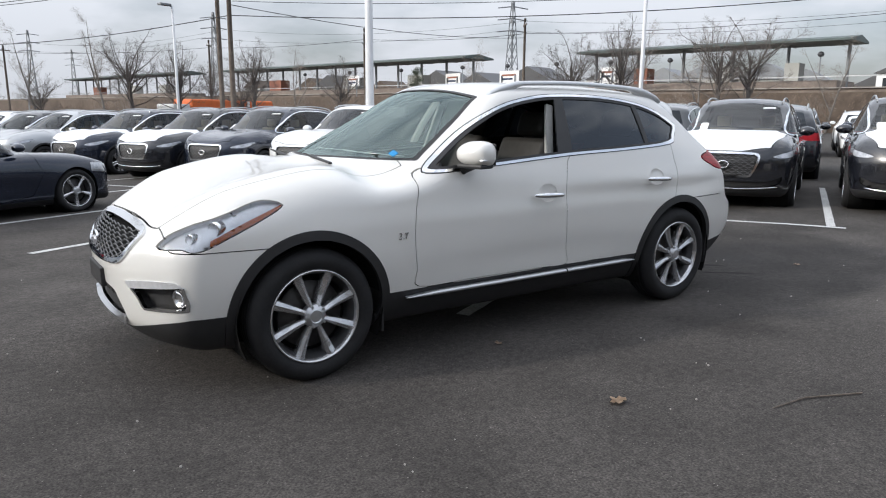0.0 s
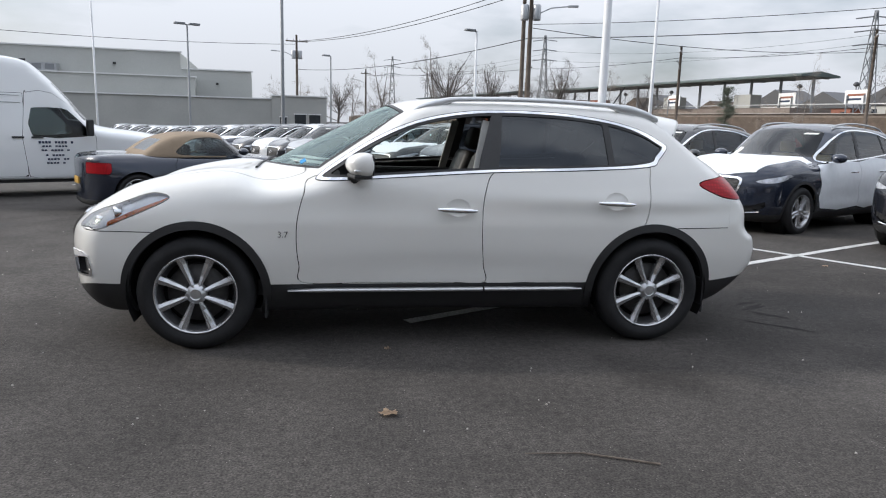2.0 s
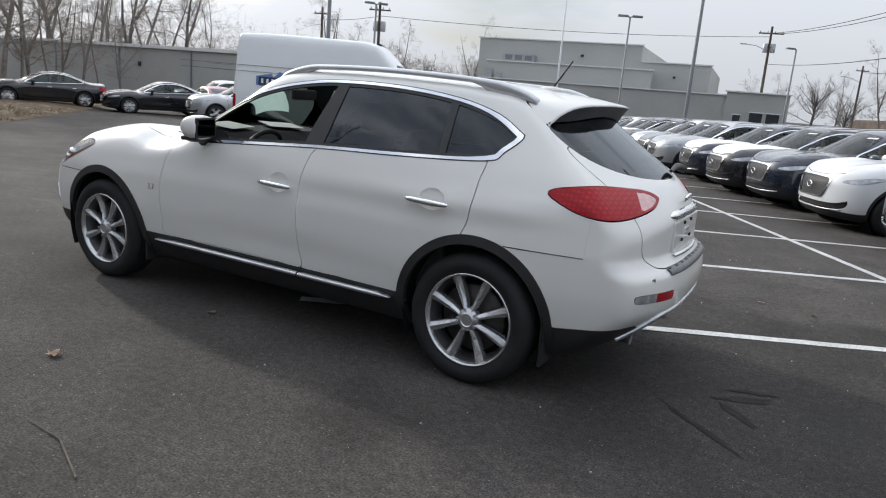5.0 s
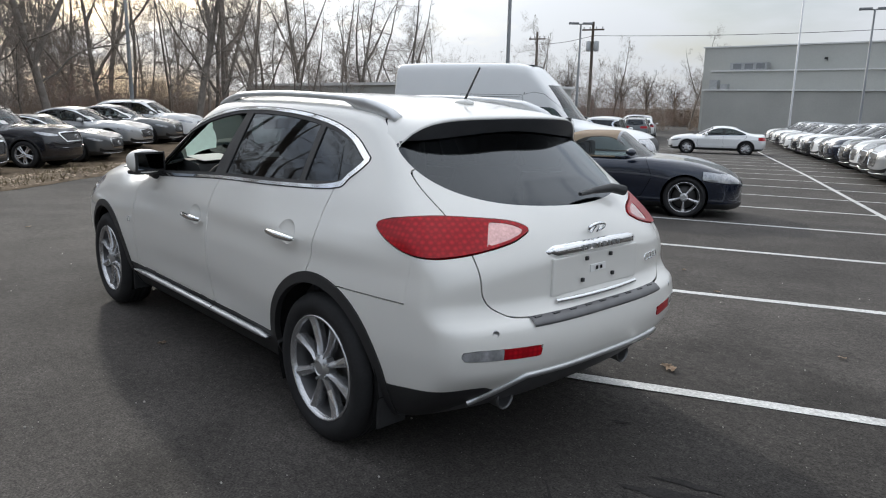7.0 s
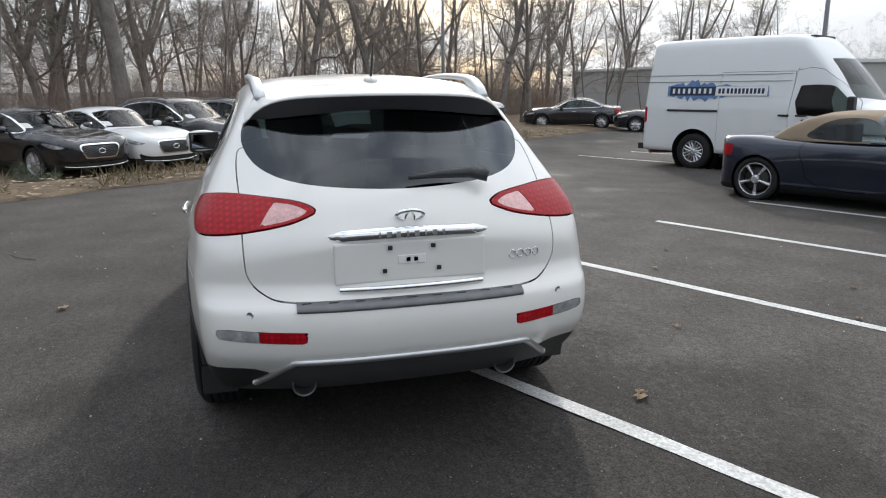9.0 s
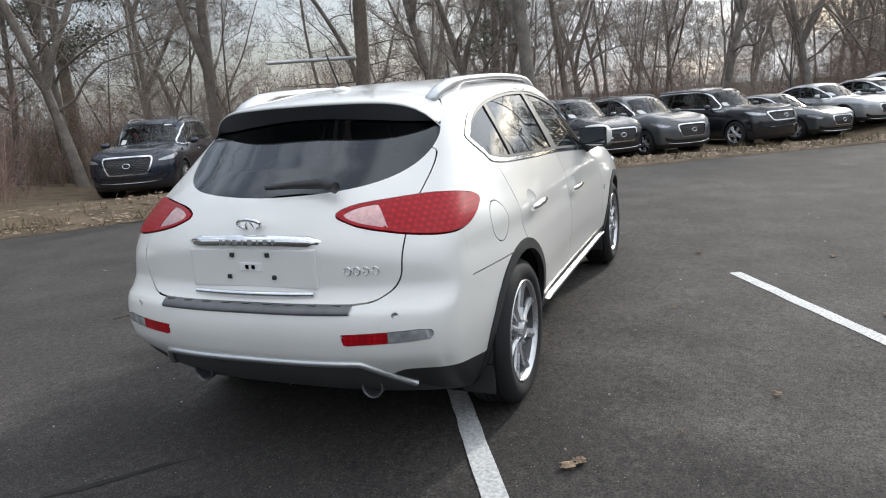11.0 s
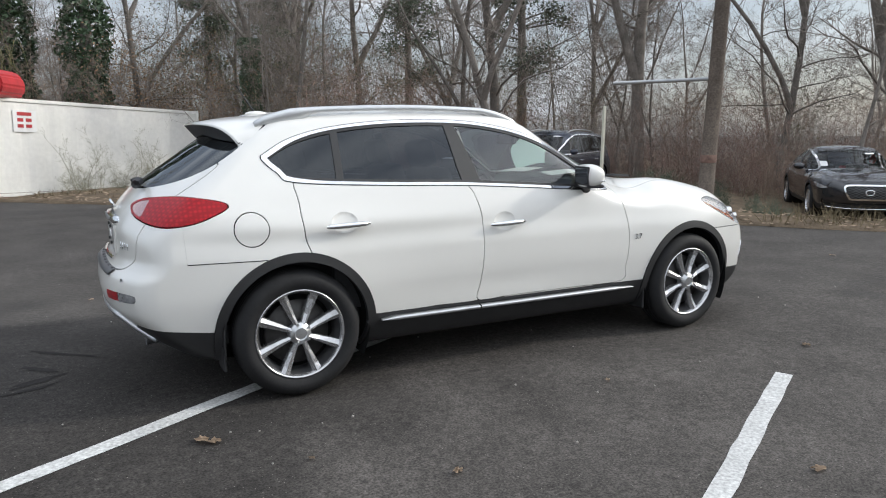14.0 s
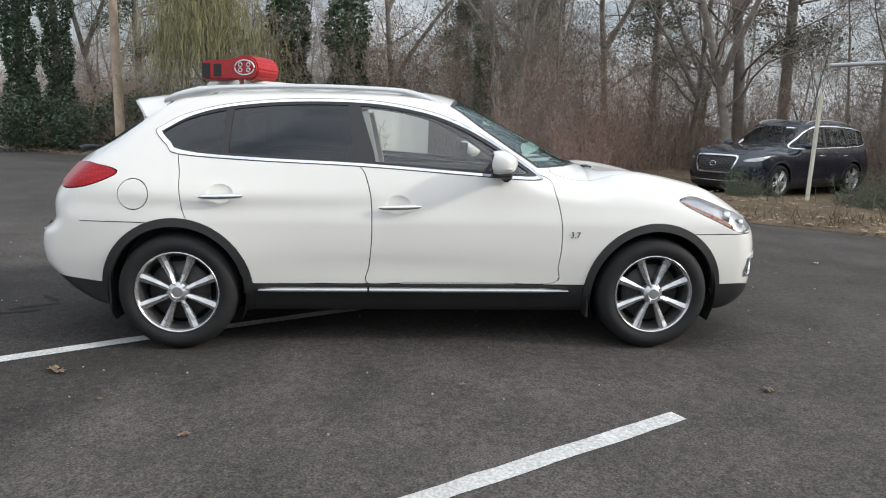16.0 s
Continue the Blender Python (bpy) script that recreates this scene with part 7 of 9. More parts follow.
def railway():
    bank = along(RAIL, 7, -1.5, 3.3, 40, "railway_bank", M_BANK)
    tagged(bank, "brown grassy railway embankment beyond the car lot", "embankment", kind="structure")
    deck = thing("railway_deck", "pale concrete railway deck with a low parapet", "railway")
    along(RAIL, 5, 3.3, 3.75, 1.0, "parapet", M_DECK, deck)
    along(RAIL, 5.3, 3.75, 3.84, 1.6, "parapet_cap", M_CONCRETE, deck)
    along(RAIL, 4.6, 4.9, 5.0, 0.1, "handrail", M_STEEL, deck)
    for p, q, z in (((-46.5, -141), (-60.4, -79.6), 9.2), ((-68.3, -63), (-75.1, -34), 9.2), ((-28, -222), (-42, -160), 9.4)):
        c = thing("platform_canopy", "long green station platform canopy on steel posts", "canopy")
        a, b = Vector(p), Vector(q)
        d = (b - a).normalized()
        o = Vector((d.y, -d.x))
        bm = bmesh.new()
        ring = []
        for e in (a - d * 1.0, b + d * 1.0):
            ring.append([bm.verts.new((*(e + o * w), z + h)) for w, h in ((3.4, -0.65), (3.4, -0.42), (0, 0.05), (-3.4, -0.42), (-3.4, -0.65))])
        for k in range(5):
            bm.faces.new((ring[0][k], ring[1][k], ring[1][(k + 1) % 5], ring[0][(k + 1) % 5]))
        bm.faces.new(ring[0]), bm.faces.new(ring[1][::-1])
        bmesh.ops.recalc_face_normals(bm, faces=bm.faces)
        part("roof", bm, M_GREENROOF, c, "green metal canopy roof")
        n = max(3, int((b - a).length / 5))
        for i in range(n + 1):
            e = a.lerp(b, i / n)
            bm = bmesh.new()
            tube(bm, [(e.x, e.y, 4.0), (e.x, e.y, z - 0.6)], 0.2, 6)
            tube(bm, [(*(e + o * -2.5), z - 0.7), (*(e + o * 2.5), z - 0.7)], 0.12, 4)
            part("post", bm, M_POLEGREY, c)
        slab("platform", [tuple(a + o * 3.6), tuple(b + o * 3.6), tuple(b - o * 3.6), tuple(a - o * 3.6)], 3.3, 4.6, M_DECK, c)
        for i, (t, wdt) in enumerate(((0.2, 0.06), (0.55, 0.05), (0.8, 0.05))):
            e0, e1 = a.lerp(b, t), a.lerp(b, t + wdt)
            slab("shelter_wall", [tuple(e0 + o), tuple(e1 + o), tuple(e1 - o), tuple(e0 - o)], 4.6, 6.6, M_BRICKRED if i == 0 else M_WALL2, c)
    # billboards and the small signs on the bank
    for x, y, w in ((-66, -72, 4.0), (-64.5, -83, 3.6), (-57, -100, 4.0), (-70, -58, 2.4), (-84, -12, 3.0)):
        s = thing("billboard", "white trackside billboard with plain bars", "sign", group="billboards")
        a = Vector((x + 6, y + 1))
        for k in (-0.35, 0.35):
            bm = bmesh.new()
            tube(bm, [(a.x + 0.2, a.y + k * w, 3.0), (a.x + 0.2, a.y + k * w, 6.0)], 0.09, 6)
            part("leg", bm, M_POLEGREY, s)
        boxed("board", a.x - 0.05, a.y - w / 2, 5.0, a.x + 0.05, a.y + w / 2, 6.6, M_SIGNWHITE, s)
        for k in range(2):
            boxed("print_bar", a.x + 0.06, a.y - w * 0.38, 5.4 + 0.5 * k, a.x + 0.08, a.y + w * (0.2 + 0.15 * k), 5.65 + 0.5 * k, M_BRICKRED if k else M_NAVY, s)
    for x, y, top in ((-81, -95.5, 20.2), (-17, -225, 22), (-47, -157, 22), (-40, -320, 24)):
        t = thing("pylon", "grey steel lattice power pylon", "pylon", group="pylons")
        bm = bmesh.new()
        legs = [[(x + sx * w, y + sy * w, z) for z, w in ((0, 1.5), (top * 0.45, 0.75), (top * 0.8, 0.4), (top, 0.15))] for sx, sy in ((1, 1), (1, -1), (-1, -1), (-1, 1))]
        for leg in legs:
            tube(bm, leg, 0.10, 4)
        for i in range(9):
            z0, z1 = top * i / 9, top * (i + 1) / 9
            w0, w1 = np.interp([z0, z1], [0, top * 0.45, top * 0.8, top], [1.5, 0.75, 0.4, 0.15])
            for (ax_, ay_), (bx_, by_) in zip(((1, 1), (1, -1), (-1, -1), (-1, 1)), ((1, -1), (-1, -1), (-1, 1), (1, 1))):
                tube(bm, [(x + ax_ * w0, y + ay_ * w0, z0), (x + bx_ * w1, y + by_ * w1, z1)], 0.055, 3)
                tube(bm, [(x + bx_ * w0, y + by_ * w0, z0), (x + ax_ * w1, y + ay_ * w1, z1)], 0.055, 3)
        part("lattice", bm, M_POLEGREY, t)
        for h in (0.74, 0.84, 0.94):
            bm = bmesh.new()
            tube(bm, [(x - 2.6, y + 1.0, top * h), (x, y, top * h + 0.35), (x + 2.6, y - 1.0, top * h)], 0.10, 4)
            part("crossarm", bm, M_POLEGREY, t)


railway()


# ---- lot lights, utility poles, cables ----
def lot_light(x, y, top, colour, heads=2, r=0.075, turn=0.0):
    z = ground_z(x, y)
    p = thing("lot_light", "tall slim parking lot light on a concrete foot", "street light", Matrix.Translation((x, y, z)) @ Matrix.Rotation(turn, 4, "Z"), "lot lights")
    bm = bmesh.new()
    lathe(bm, [(0.26, 0), (0.26, 0.55), (0.24, 0.6), (0.001, 0.6)], 16, "z")
    part("foot", bm, M_CONCRETE, p, "", True)
    bm = bmesh.new()
    lathe(bm, [(r * 1.25, 0.6), (r, 2.0), (r * 0.7, top - z), (0.001, top - z)], 12, "z")
    part("pole", bm, colour, p, "", True)
    for k in range(heads):
        a = 1 if k == 0 else -1
        bm = bmesh.new()
        box(bm, a * 0.12, -0.16, top - z - 0.02, a * 0.75, 0.16, top - z + 0.10, None, 0.03)
        tube(bm, [(0, 0, top - z - 0.02), (a * 0.3, 0, top - z + 0.03)], 0.04, 6)
        part("lamp_head", bm, M_POLEGREY, p)


lot_light(-5.93, -11.9, 10.5, M_POLEWHITE, 2, 0.105)
lot_light(3.0, -27.8, 13.0, M_POLEGREY, 0, 0.08)
lot_light(9.55, -40.7, 6.85, M_POLEGREY, 2, 0.07, 0.4)
lot_light(-7.3, -35.6, 6.6, M_POLEWHITE, 1, 0.08, 0.3)
lot_light(-13.6, -25.8, 7.9, M_POLEWHITE, 2, 0.085, 0.2)
lot_light(1.1, -56.7, 6.7, M_POLEGREY, 1, 0.08, 0.5)
lot_light(-24.0, -18.4, 11.0, M_POLEWHITE, 0, 0.10)
lot_light(12.9, -15.8, 11.0, M_POLEGREY, 0, 0.07)
lot_light(24.5, -35.0, 6.6, M_POLEGREY, 2, 0.09, 0.8)
lot_light(21.0, -60.0, 13.0, M_POLEWHITE, 0, 0.09)
lot_light(27.0, -8.0, 7.0, M_POLEGREY, 1, 0.08, 0.8)


def utility_pole(x, y, top, cans=2, arm=2.2, turn=0.0, lamp=False, base=None, wood=M_POLE):
    z = ground_z(x, y) if base is None else base
    p = thing("utility_pole", "weathered wooden utility pole with crossarm and transformers", "utility pole", Matrix.Translation((x, y, z)) @ Matrix.Rotation(turn, 4, "Z"), "utility poles")
    h = top - z
    bm = bmesh.new()
    tube(bm, [(0, 0, 0), (0, 0, h * 0.5), (0.02, 0, h)], [0.17, 0.145, 0.11], 10)
    part("pole", bm, wood, p, "", True)
    if arm:
        boxed("crossarm", -arm / 2, -0.06, h - 0.75, arm / 2, 0.06, h - 0.62, M_POLE, p)
        for k in range(4):
            bm = bmesh.new()
            lathe(bm, [(0.05, h - 0.62), (0.06, h - 0.52), (0.03, h - 0.42), (0.001, h - 0.41)], 8, "z")
            part("insulator", bm, M_STEEL, p).matrix_basis = Matrix.Translation((-arm / 2 + 0.15 + (arm - 0.3) * k / 3, 0, 0))
    for k in range(cans):
        a = 0.36 if k == 0 else -0.36
        bm = bmesh.new()
        lathe(bm, [(0.001, h - 2.6), (0.22, h - 2.58), (0.24, h - 2.5), (0.24, h - 1.75), (0.2, h - 1.68), (0.001, h - 1.66)], 14, "z")
        part("transformer", bm, M_STEEL, p, "grey transformer can", True).matrix_basis = Matrix.Translation((a, 0, 0))
    if lamp:
        bm = bmesh.new()
        tube(bm, [(0, 0, h * 0.78), (1.2, 0, h * 0.83), (2.3, 0, h * 0.84)], 0.04, 6)
        box(bm, 2.2, -0.12, h * 0.84 - 0.06, 2.8, 0.12, h * 0.84 + 0.06, None, 0.03)
        part("street_lamp_arm", bm, M_STEEL, p)


utility_pole(-11.7, -42.0, 12.5, 0, 0, 0.3)
utility_pole(-10.9, -37.4, 10.2, 2, 1.8, 2.9, True)
utility_pole(5.0, -77.0, 10.6, 2, 2.4, 0.2, True)
utility_pole(-40.0, -12.0, 11.0, 0, 2.2, 0.7)
utility_pole(-46.0, -52.0, 10.5, 0, 2.0, 1.0)
utility_pole(-33.0, -62.0, 9.5, 0, 1.8, 1.0, True)
utility_pole(-24.0, -85.0, 9.5, 0, 1.8, 1.0)
utility_pole(-4.0, -110.0, 9.5, 0, 1.8, 0.5, True)
utility_pole(36.0, -52.0, 9.0, 2, 2.0, 0.4)
utility_pole(46.0, -56.0, 9.0, 0, 1.8, 0.4)


def cable(a, b, sag=0.5, r=0.022):
    a, b = Vector(a), Vector(b)
    bm = bmesh.new()
    n = 14
    tube(bm, [a.lerp(b, i / n) - Vector((0, 0, 4 * sag * (i / n) * (1 - i / n))) for i in range(n + 1)], r, 4)
    tagged(part("cable", bm, M_WIRE), "black overhead cable hanging between poles", "cable", "overhead cables")


P1, P2, P3, P4 = (-10.9, -37.4), (-40.0, -12.0), (5.0, -77.0), (-46.0, -52.0)
for z1, z2, d in ((9.5, 10.2, 0.4), (6.6, 7.8, 0.0), (7.4, 8.6, -0.2)):
    cable((P1[0] + d, P1[1], z1), (P2[0] + d, P2[1], z2), 0.7, 0.024 if z1 < 7 else 0.016)
for z1, z2, d in ((9.5, 9.9, 0.5), (9.5, 9.9, -0.5), (6.6, 6.9, 0.0)):
    cable((P1[0] + d, P1[1], z1), (P3[0] + d, P3[1], z2), 0.7, 0.025)
cable((-10.9, -37.4, 7.2), (-46, -52, 8.6), 0.6)
for z in (9.0,):
    cable((-46, -52, z), (-33, -62, z - 0.6), 0.3)
    cable((-33, -62, z - 0.6), (-24, -85, z - 0.4), 0.3)
    cable((-24, -85, z - 0.4), (-4, -110, z - 0.4), 0.4)
    cable((-46, -52, z), (-62, -18, z + 0.5), 0.5)
    cable((36, -52, z - 1.2), (46, -56, z - 1.2), 0.2)
    cable((36, -52, z - 1.2), (5, -77, z + 0.6), 0.5)
for dx, z in ((-2.4, 17.0), (2.4, 15.0)):
    cable((-81 + dx, -95, z), (-47 + dx, -157, z + 1.5), 1.6, 0.022)
    cable((-47 + dx, -157, z + 1.5), (-17 + dx, -225, z + 1.5), 1.6, 0.022)
    cable((-81 + dx, -95, z), (-115 + dx, -25, z), 1.8, 0.022)
cable((-11.7, -42, 11.8), (30.0, -20.0, 12.5), 0.9, 0.02)


# ---- orange covered truck in the far lot ----
def orange_truck():
    t = thing("covered_truck", "bright orange tarpaulin load with a white stripe in the far lot", "truck", at(-17.5, -60.0, radians(25)))
    bm = bmesh.new()
    box(bm, -5.0, -1.2, 1.0, 4.5, 1.2, 2.9, None, 0.18)
    for v in bm.verts:
        v.co.z += 0.05 * math.sin(v.co.x * 3)
    part("tarpaulin", bm, M_ORANGE, t)
    for x0 in (-2.6, -2.0):
        boxed("stripe", x0, -1.215, 1.1, x0 + 0.35, 1.215, 2.8, M_SIGNWHITE, t)
    boxed("chassis", -5.0, -1.0, 0.5, 5.4, 1.0, 0.98, M_TRIM, t)
    boxed("cab", 4.6, -1.1, 0.7, 6.3, 1.1, 2.5, M_WHITE, t, "white truck cab", None, 0.15)
    put_wheels(t, [(-3.6, 0.95), (5.4, 0.95), (-3.6, -0.95), (5.4, -0.95)], 0.5, 0.29, 0.28, 8, "twin", 0)


orange_truck()


# ---- wooded edge: floor, brush, trees ----
def floor_z(x, y):
    w = (x + y - 9.8) / 1.414
    return ground_z(x, y) + 0.03 + 0.10 * min(1, max(0, w / 1.5)) + 0.05 * noise.noise((x * 0.5, y * 0.5, 0))


def verge():
    """The litter-covered floor from the edge of the asphalt into the woods."""
    v, f = [], []
    along_n, deep_n = 120, 30
    for i in range(along_n + 1):
        t = -60 + 105 * i / along_n
        for j in range(deep_n + 1):
            w = 6.93 + 0.22 * noise.noise((t * 0.7, 3.1, 0)) + 70 * (j / deep_n) ** 2.2
            x, y = (w + t) / 1.414, (w - t) / 1.414
            v.append((x, y, ground_z(x, y) + 0.004 if j == 0 else floor_z(x, y)))
    m = deep_n + 1
    f = [(i * m + j, (i + 1) * m + j, (i + 1) * m + j + 1, i * m + j + 1) for i in range(along_n) for j in range(deep_n)]
    tagged(arr("woodland_floor", v, f, M_LITTER), "leaf litter and dry soil under the trees", "ground", kind="structure")


verge()


def shoot(v, f, rng, p, d, length, r, n, bend, rise=0.05):
    """One bent, tapering shoot added to lists of corners and faces; gives its points back."""
    pts = [p]
    for _ in range(n):
        d = (d + Vector((rng.uniform(-bend, bend), rng.uniform(-bend, bend), rng.uniform(-bend, bend) * 0.7 + rise))).normalized()
        p = p + d * (length / n)
        pts.append(p)
    a = d.cross(Vector((rng.uniform(-1, 1), rng.uniform(-1, 1), rng.uniform(-0.5, 0.5)))).normalized()
    b = d.cross(a)
    corners = ((1.0, 0.0), (-0.5, 0.866), (-0.5, -0.866)) if r > 0.0045 else ((1.0, 0.0), (-1.0, 0.2))
    m, base = len(corners), len(v)
    for k, q in enumerate(pts):
        w = r * (1 - 0.8 * k / n)
        for c, e in corners:
            v.append(tuple(q + a * (w * c) + b * (w * e)))
        if k:
            o = base + m * (k - 1)
            for i in range(m if m > 2 else 1):
                j = (i + 1) % m
                f.append((o + i, o + j, o + m + j, o + m + i))
    return pts


def sprays(v, f, rng, pts, count, length, r, kids, spread=0.9, low=0.15, bend=0.45):
    """Side shoots along a line of points, each with finer ones of its own; kids: how many at each finer level."""
    n = len(pts) - 1
    for _ in range(count):
        t = rng.uniform(low, 1.0) * n
        k = min(int(t), n - 1)
        axis = (pts[k + 1] - pts[k]).normalized()
        side = axis.cross(Vector((rng.uniform(-1, 1), rng.uniform(-1, 1), rng.uniform(-1, 1)))).normalized()
        ln = length * rng.uniform(0.55, 1.25) * (1.2 - 0.55 * t / n)
        line = shoot(v, f, rng, pts[k].lerp(pts[k + 1], t - k), (axis * rng.uniform(0.35, 0.9) + side * spread).normalized(), ln, r, 3 if kids else 2, bend, 0.08)
        if kids:
            sprays(v, f, rng, line, kids[0], ln * 0.55, max(0.0028, r * 0.55), kids[1:], spread, 0.2, bend)


def bare_tree(seed, height, r, forks=0):
    """A leafless tree: bent trunk, one or more leaders, limbs, and a crown of fine shoots."""
    rng = random.Random(seed)
    t = thing("bare_tree", "leafless grey-brown woodland tree with fine upper twigs", "tree", None, "bare trees")
    bm, v, f = bmesh.new(), [], []
    n = 9

    def leader(p, lean, ln, r0, wander):
        pts, d = [], Vector(lean).normalized()
        for k in range(n + 1):
            pts.append(p.copy())
            d = (d + Vector((rng.uniform(-wander, wander), rng.uniform(-wander, wander), 0.06))).normalized()
            p = p + d * ln / n
        tube(bm, pts, [r0 * (1 - 0.88 * (k / n) ** 1.1) * (1.25 if k == 0 else 1) for k in range(n + 1)], 8, False)
        return pts

    trunk = leader(Vector((0, 0, -0.2)), (rng.uniform(-0.12, 0.12), rng.uniform(-0.12, 0.12), 1), height, r, 0.10)
    spines = [(trunk, r, height, 0.14, 19)]
    for _ in range(forks):
        k = rng.randint(2, 4)
        a = rng.uniform(0, 6.28)
        up = leader(trunk[k], (0.55 * math.cos(a), 0.55 * math.sin(a), 1), height * (1 - k / n) * rng.uniform(0.85, 1.0), r * 0.68, 0.13)
        spines.append((up, r * 0.68, height * 0.7, 0.12, 10))
    for pts, r0, tall, start, count in spines:
        for _ in range(count):
            u = rng.uniform(start, 1.0) ** 0.95 * n
            k = min(int(u), n - 1)
            q = pts[k].lerp(pts[k + 1], u - k)
            a = rng.uniform(0, 2 * math.pi)
            ln = tall * rng.uniform(0.16, 0.36) * (1.1 - 0.5 * u / n)
            rr = r0 * (1 - 0.8 * u / n) * rng.uniform(0.22, 0.42)
            d = Vector((math.cos(a), math.sin(a), rng.uniform(0.0, 1.1))).normalized()
            nn, limb = 7, [q.copy()]
            for _s in range(nn):
                d = (d + Vector((rng.uniform(-0.4, 0.4), rng.uniform(-0.4, 0.4), rng.uniform(-0.25, 0.36)))).normalized()
                q = q + d * ln / nn
                limb.append(q.copy())
            tube(bm, limb, [rr * (1 - 0.8 * i / nn) for i in range(nn + 1)], 5, False)
            sprays(v, f, rng, limb, 13, ln * 0.34, max(0.007, rr * 0.3), (6, 4))
    part("trunk", bm, M_BARK, t, "", True)
    arr("crown", v, f, M_TWIG, t, "", False)
    return t


def round_tree(seed, height):
    """A leafless open-grown tree: short trunk, limbs spread into a dome, dense fine twigs."""
    rng = random.Random(seed)
    t = thing("bare_tree", "round-crowned leafless tree standing beyond the car lot", "tree", None, "lot trees")
    bm, v, f = bmesh.new(), [], []
    fork = Vector((0.03 * height, 0, 0.30 * height))
    tube(bm, [(0, 0, -0.3), tuple(fork * 0.5), tuple(fork), (0.02 * height, 0.03 * height, 0.62 * height)], [0.026 * height, 0.020 * height, 0.017 * height, 0.006 * height], 8, False)
    for k in range(24):
        a, e = 2.4 * k + rng.uniform(-0.4, 0.4), rng.uniform(0.25, 1.3)
        d, q = Vector((math.cos(a) * math.cos(e), math.sin(a) * math.cos(e), math.sin(e))), fork + Vector((0, 0, height * rng.uniform(-0.06, 0.22)))
        ln = height * rng.uniform(0.32, 0.47) * (0.85 + 0.25 * math.sin(e))
        limb = [q]
        for _ in range(6):
            d = (d + Vector((rng.uniform(-0.22, 0.22), rng.uniform(-0.22, 0.22), rng.uniform(-0.08, 0.20)))).normalized()
            q = q + d * ln / 6
            limb.append(q)
        tube(bm, limb, [0.0062 * height * (1 - 0.8 * i / 6) for i in range(7)], 5, False)
        sprays(v, f, rng, limb, 13, 0.12 * height, 0.010, (6, 5), 0.8, 0.2, 0.4)
    part("trunk", bm, M_TWIGDARK, t, "", True)
    arr("crown", v, f, M_TWIGDARK, t, "", False)
    return t


def brush(seed, height, material, count=64, wide=1.5, label="dense leafless brown brush at the edge of the woods", lean=0.30):
    """Upright, crooked saplings and shoots of mixed height with a mesh of fine side twigs."""
    rng = random.Random(seed)
    v, f = [], []
    for i in range(count):
        a, q, b = rng.uniform(0, 2 * math.pi), wide * math.sqrt(rng.random()), rng.uniform(0, 2 * math.pi)
        h = height * (rng.uniform(0.22, 0.6) if i % 4 else rng.uniform(0.7, 1.1))
        tilt = abs(rng.gauss(0, lean))
        line = shoot(v, f, rng, Vector((q * math.cos(a), q * math.sin(a), -0.1)), Vector((tilt * math.cos(b), tilt * math.sin(b), 1)).normalized(), h, rng.uniform(0.0055, 0.009) * (1.5 if i % 12 == 0 else 1), 6, 0.20, 0.04)
        sprays(v, f, rng, line, 13 if i % 4 else 17, 0.16 + 0.13 * h, 0.0045, (5,), 0.95, 0.08)
    return tagged(arr("brush_thicket", v, f, material, None, "", False), label, "brush", "brush", "stuff")


def leafy(seed, shape, count, size, material, name="foliage", droop=0.0):
    """Many small leaf blades strewn in a shape, a function of a random source to a place."""
    rng = random.Random(seed)
    v, f = [], []
    for _ in range(count):
        p = Vector(shape(rng))
        d = Vector((rng.uniform(-1, 1), rng.uniform(-1, 1), rng.uniform(-1, 0.6) - droop)).normalized()
        s = d.cross(Vector((rng.uniform(-1, 1), rng.uniform(-1, 1), rng.uniform(-1, 1)))).normalized()
        ln = size * rng.uniform(0.6, 1.3)
        b = len(v)
        wd = ln * (0.32 if droop < 1 else 0.05)
        v += [tuple(p), tuple(p + d * ln * 0.5 + s * wd), tuple(p + d * ln), tuple(p + d * ln * 0.5 - s * wd)]
        f.append((b, b + 1, b + 2, b + 3))
    return v, f


def evergreen(seed, height, spread):
    t = thing("evergreen_tree", "dark green pine with uneven clumps among bare trees", "tree", None, "evergreens")
    rng = random.Random(seed)
    bm = bmesh.new()
    tube(bm, [(0, 0, -0.2), (0.1, 0, height * 0.5), (0.05, 0.1, height)], [0.2, 0.14, 0.03], 8, False)
    clumps = []
    for k in range(44):
        z = height * rng.uniform(0.35, 1.0)
        a, q = rng.uniform(0, 6.28), spread * rng.uniform(0.2, 1.0) * (1.15 - z / height)
        c = (q * math.cos(a), q * math.sin(a), z)
        clumps.append((c, rng.uniform(0.35, 0.8)))
        tube(bm, [(0.06, 0, z - 0.3), c], [0.04, 0.012], 4, False)
    part("trunk", bm, M_BARK, t, "", True)

    def shape(r):
        c, q = clumps[r.randrange(len(clumps))]
        d = Vector((r.gauss(0, 0.5), r.gauss(0, 0.5), r.gauss(0, 0.3))) * q
        return Vector(c) + d

    v, f = leafy(seed + 1, shape, 11000, 0.10, M_PINE)
    arr("crown", v, f, M_PINE, t, "", False)
    return t


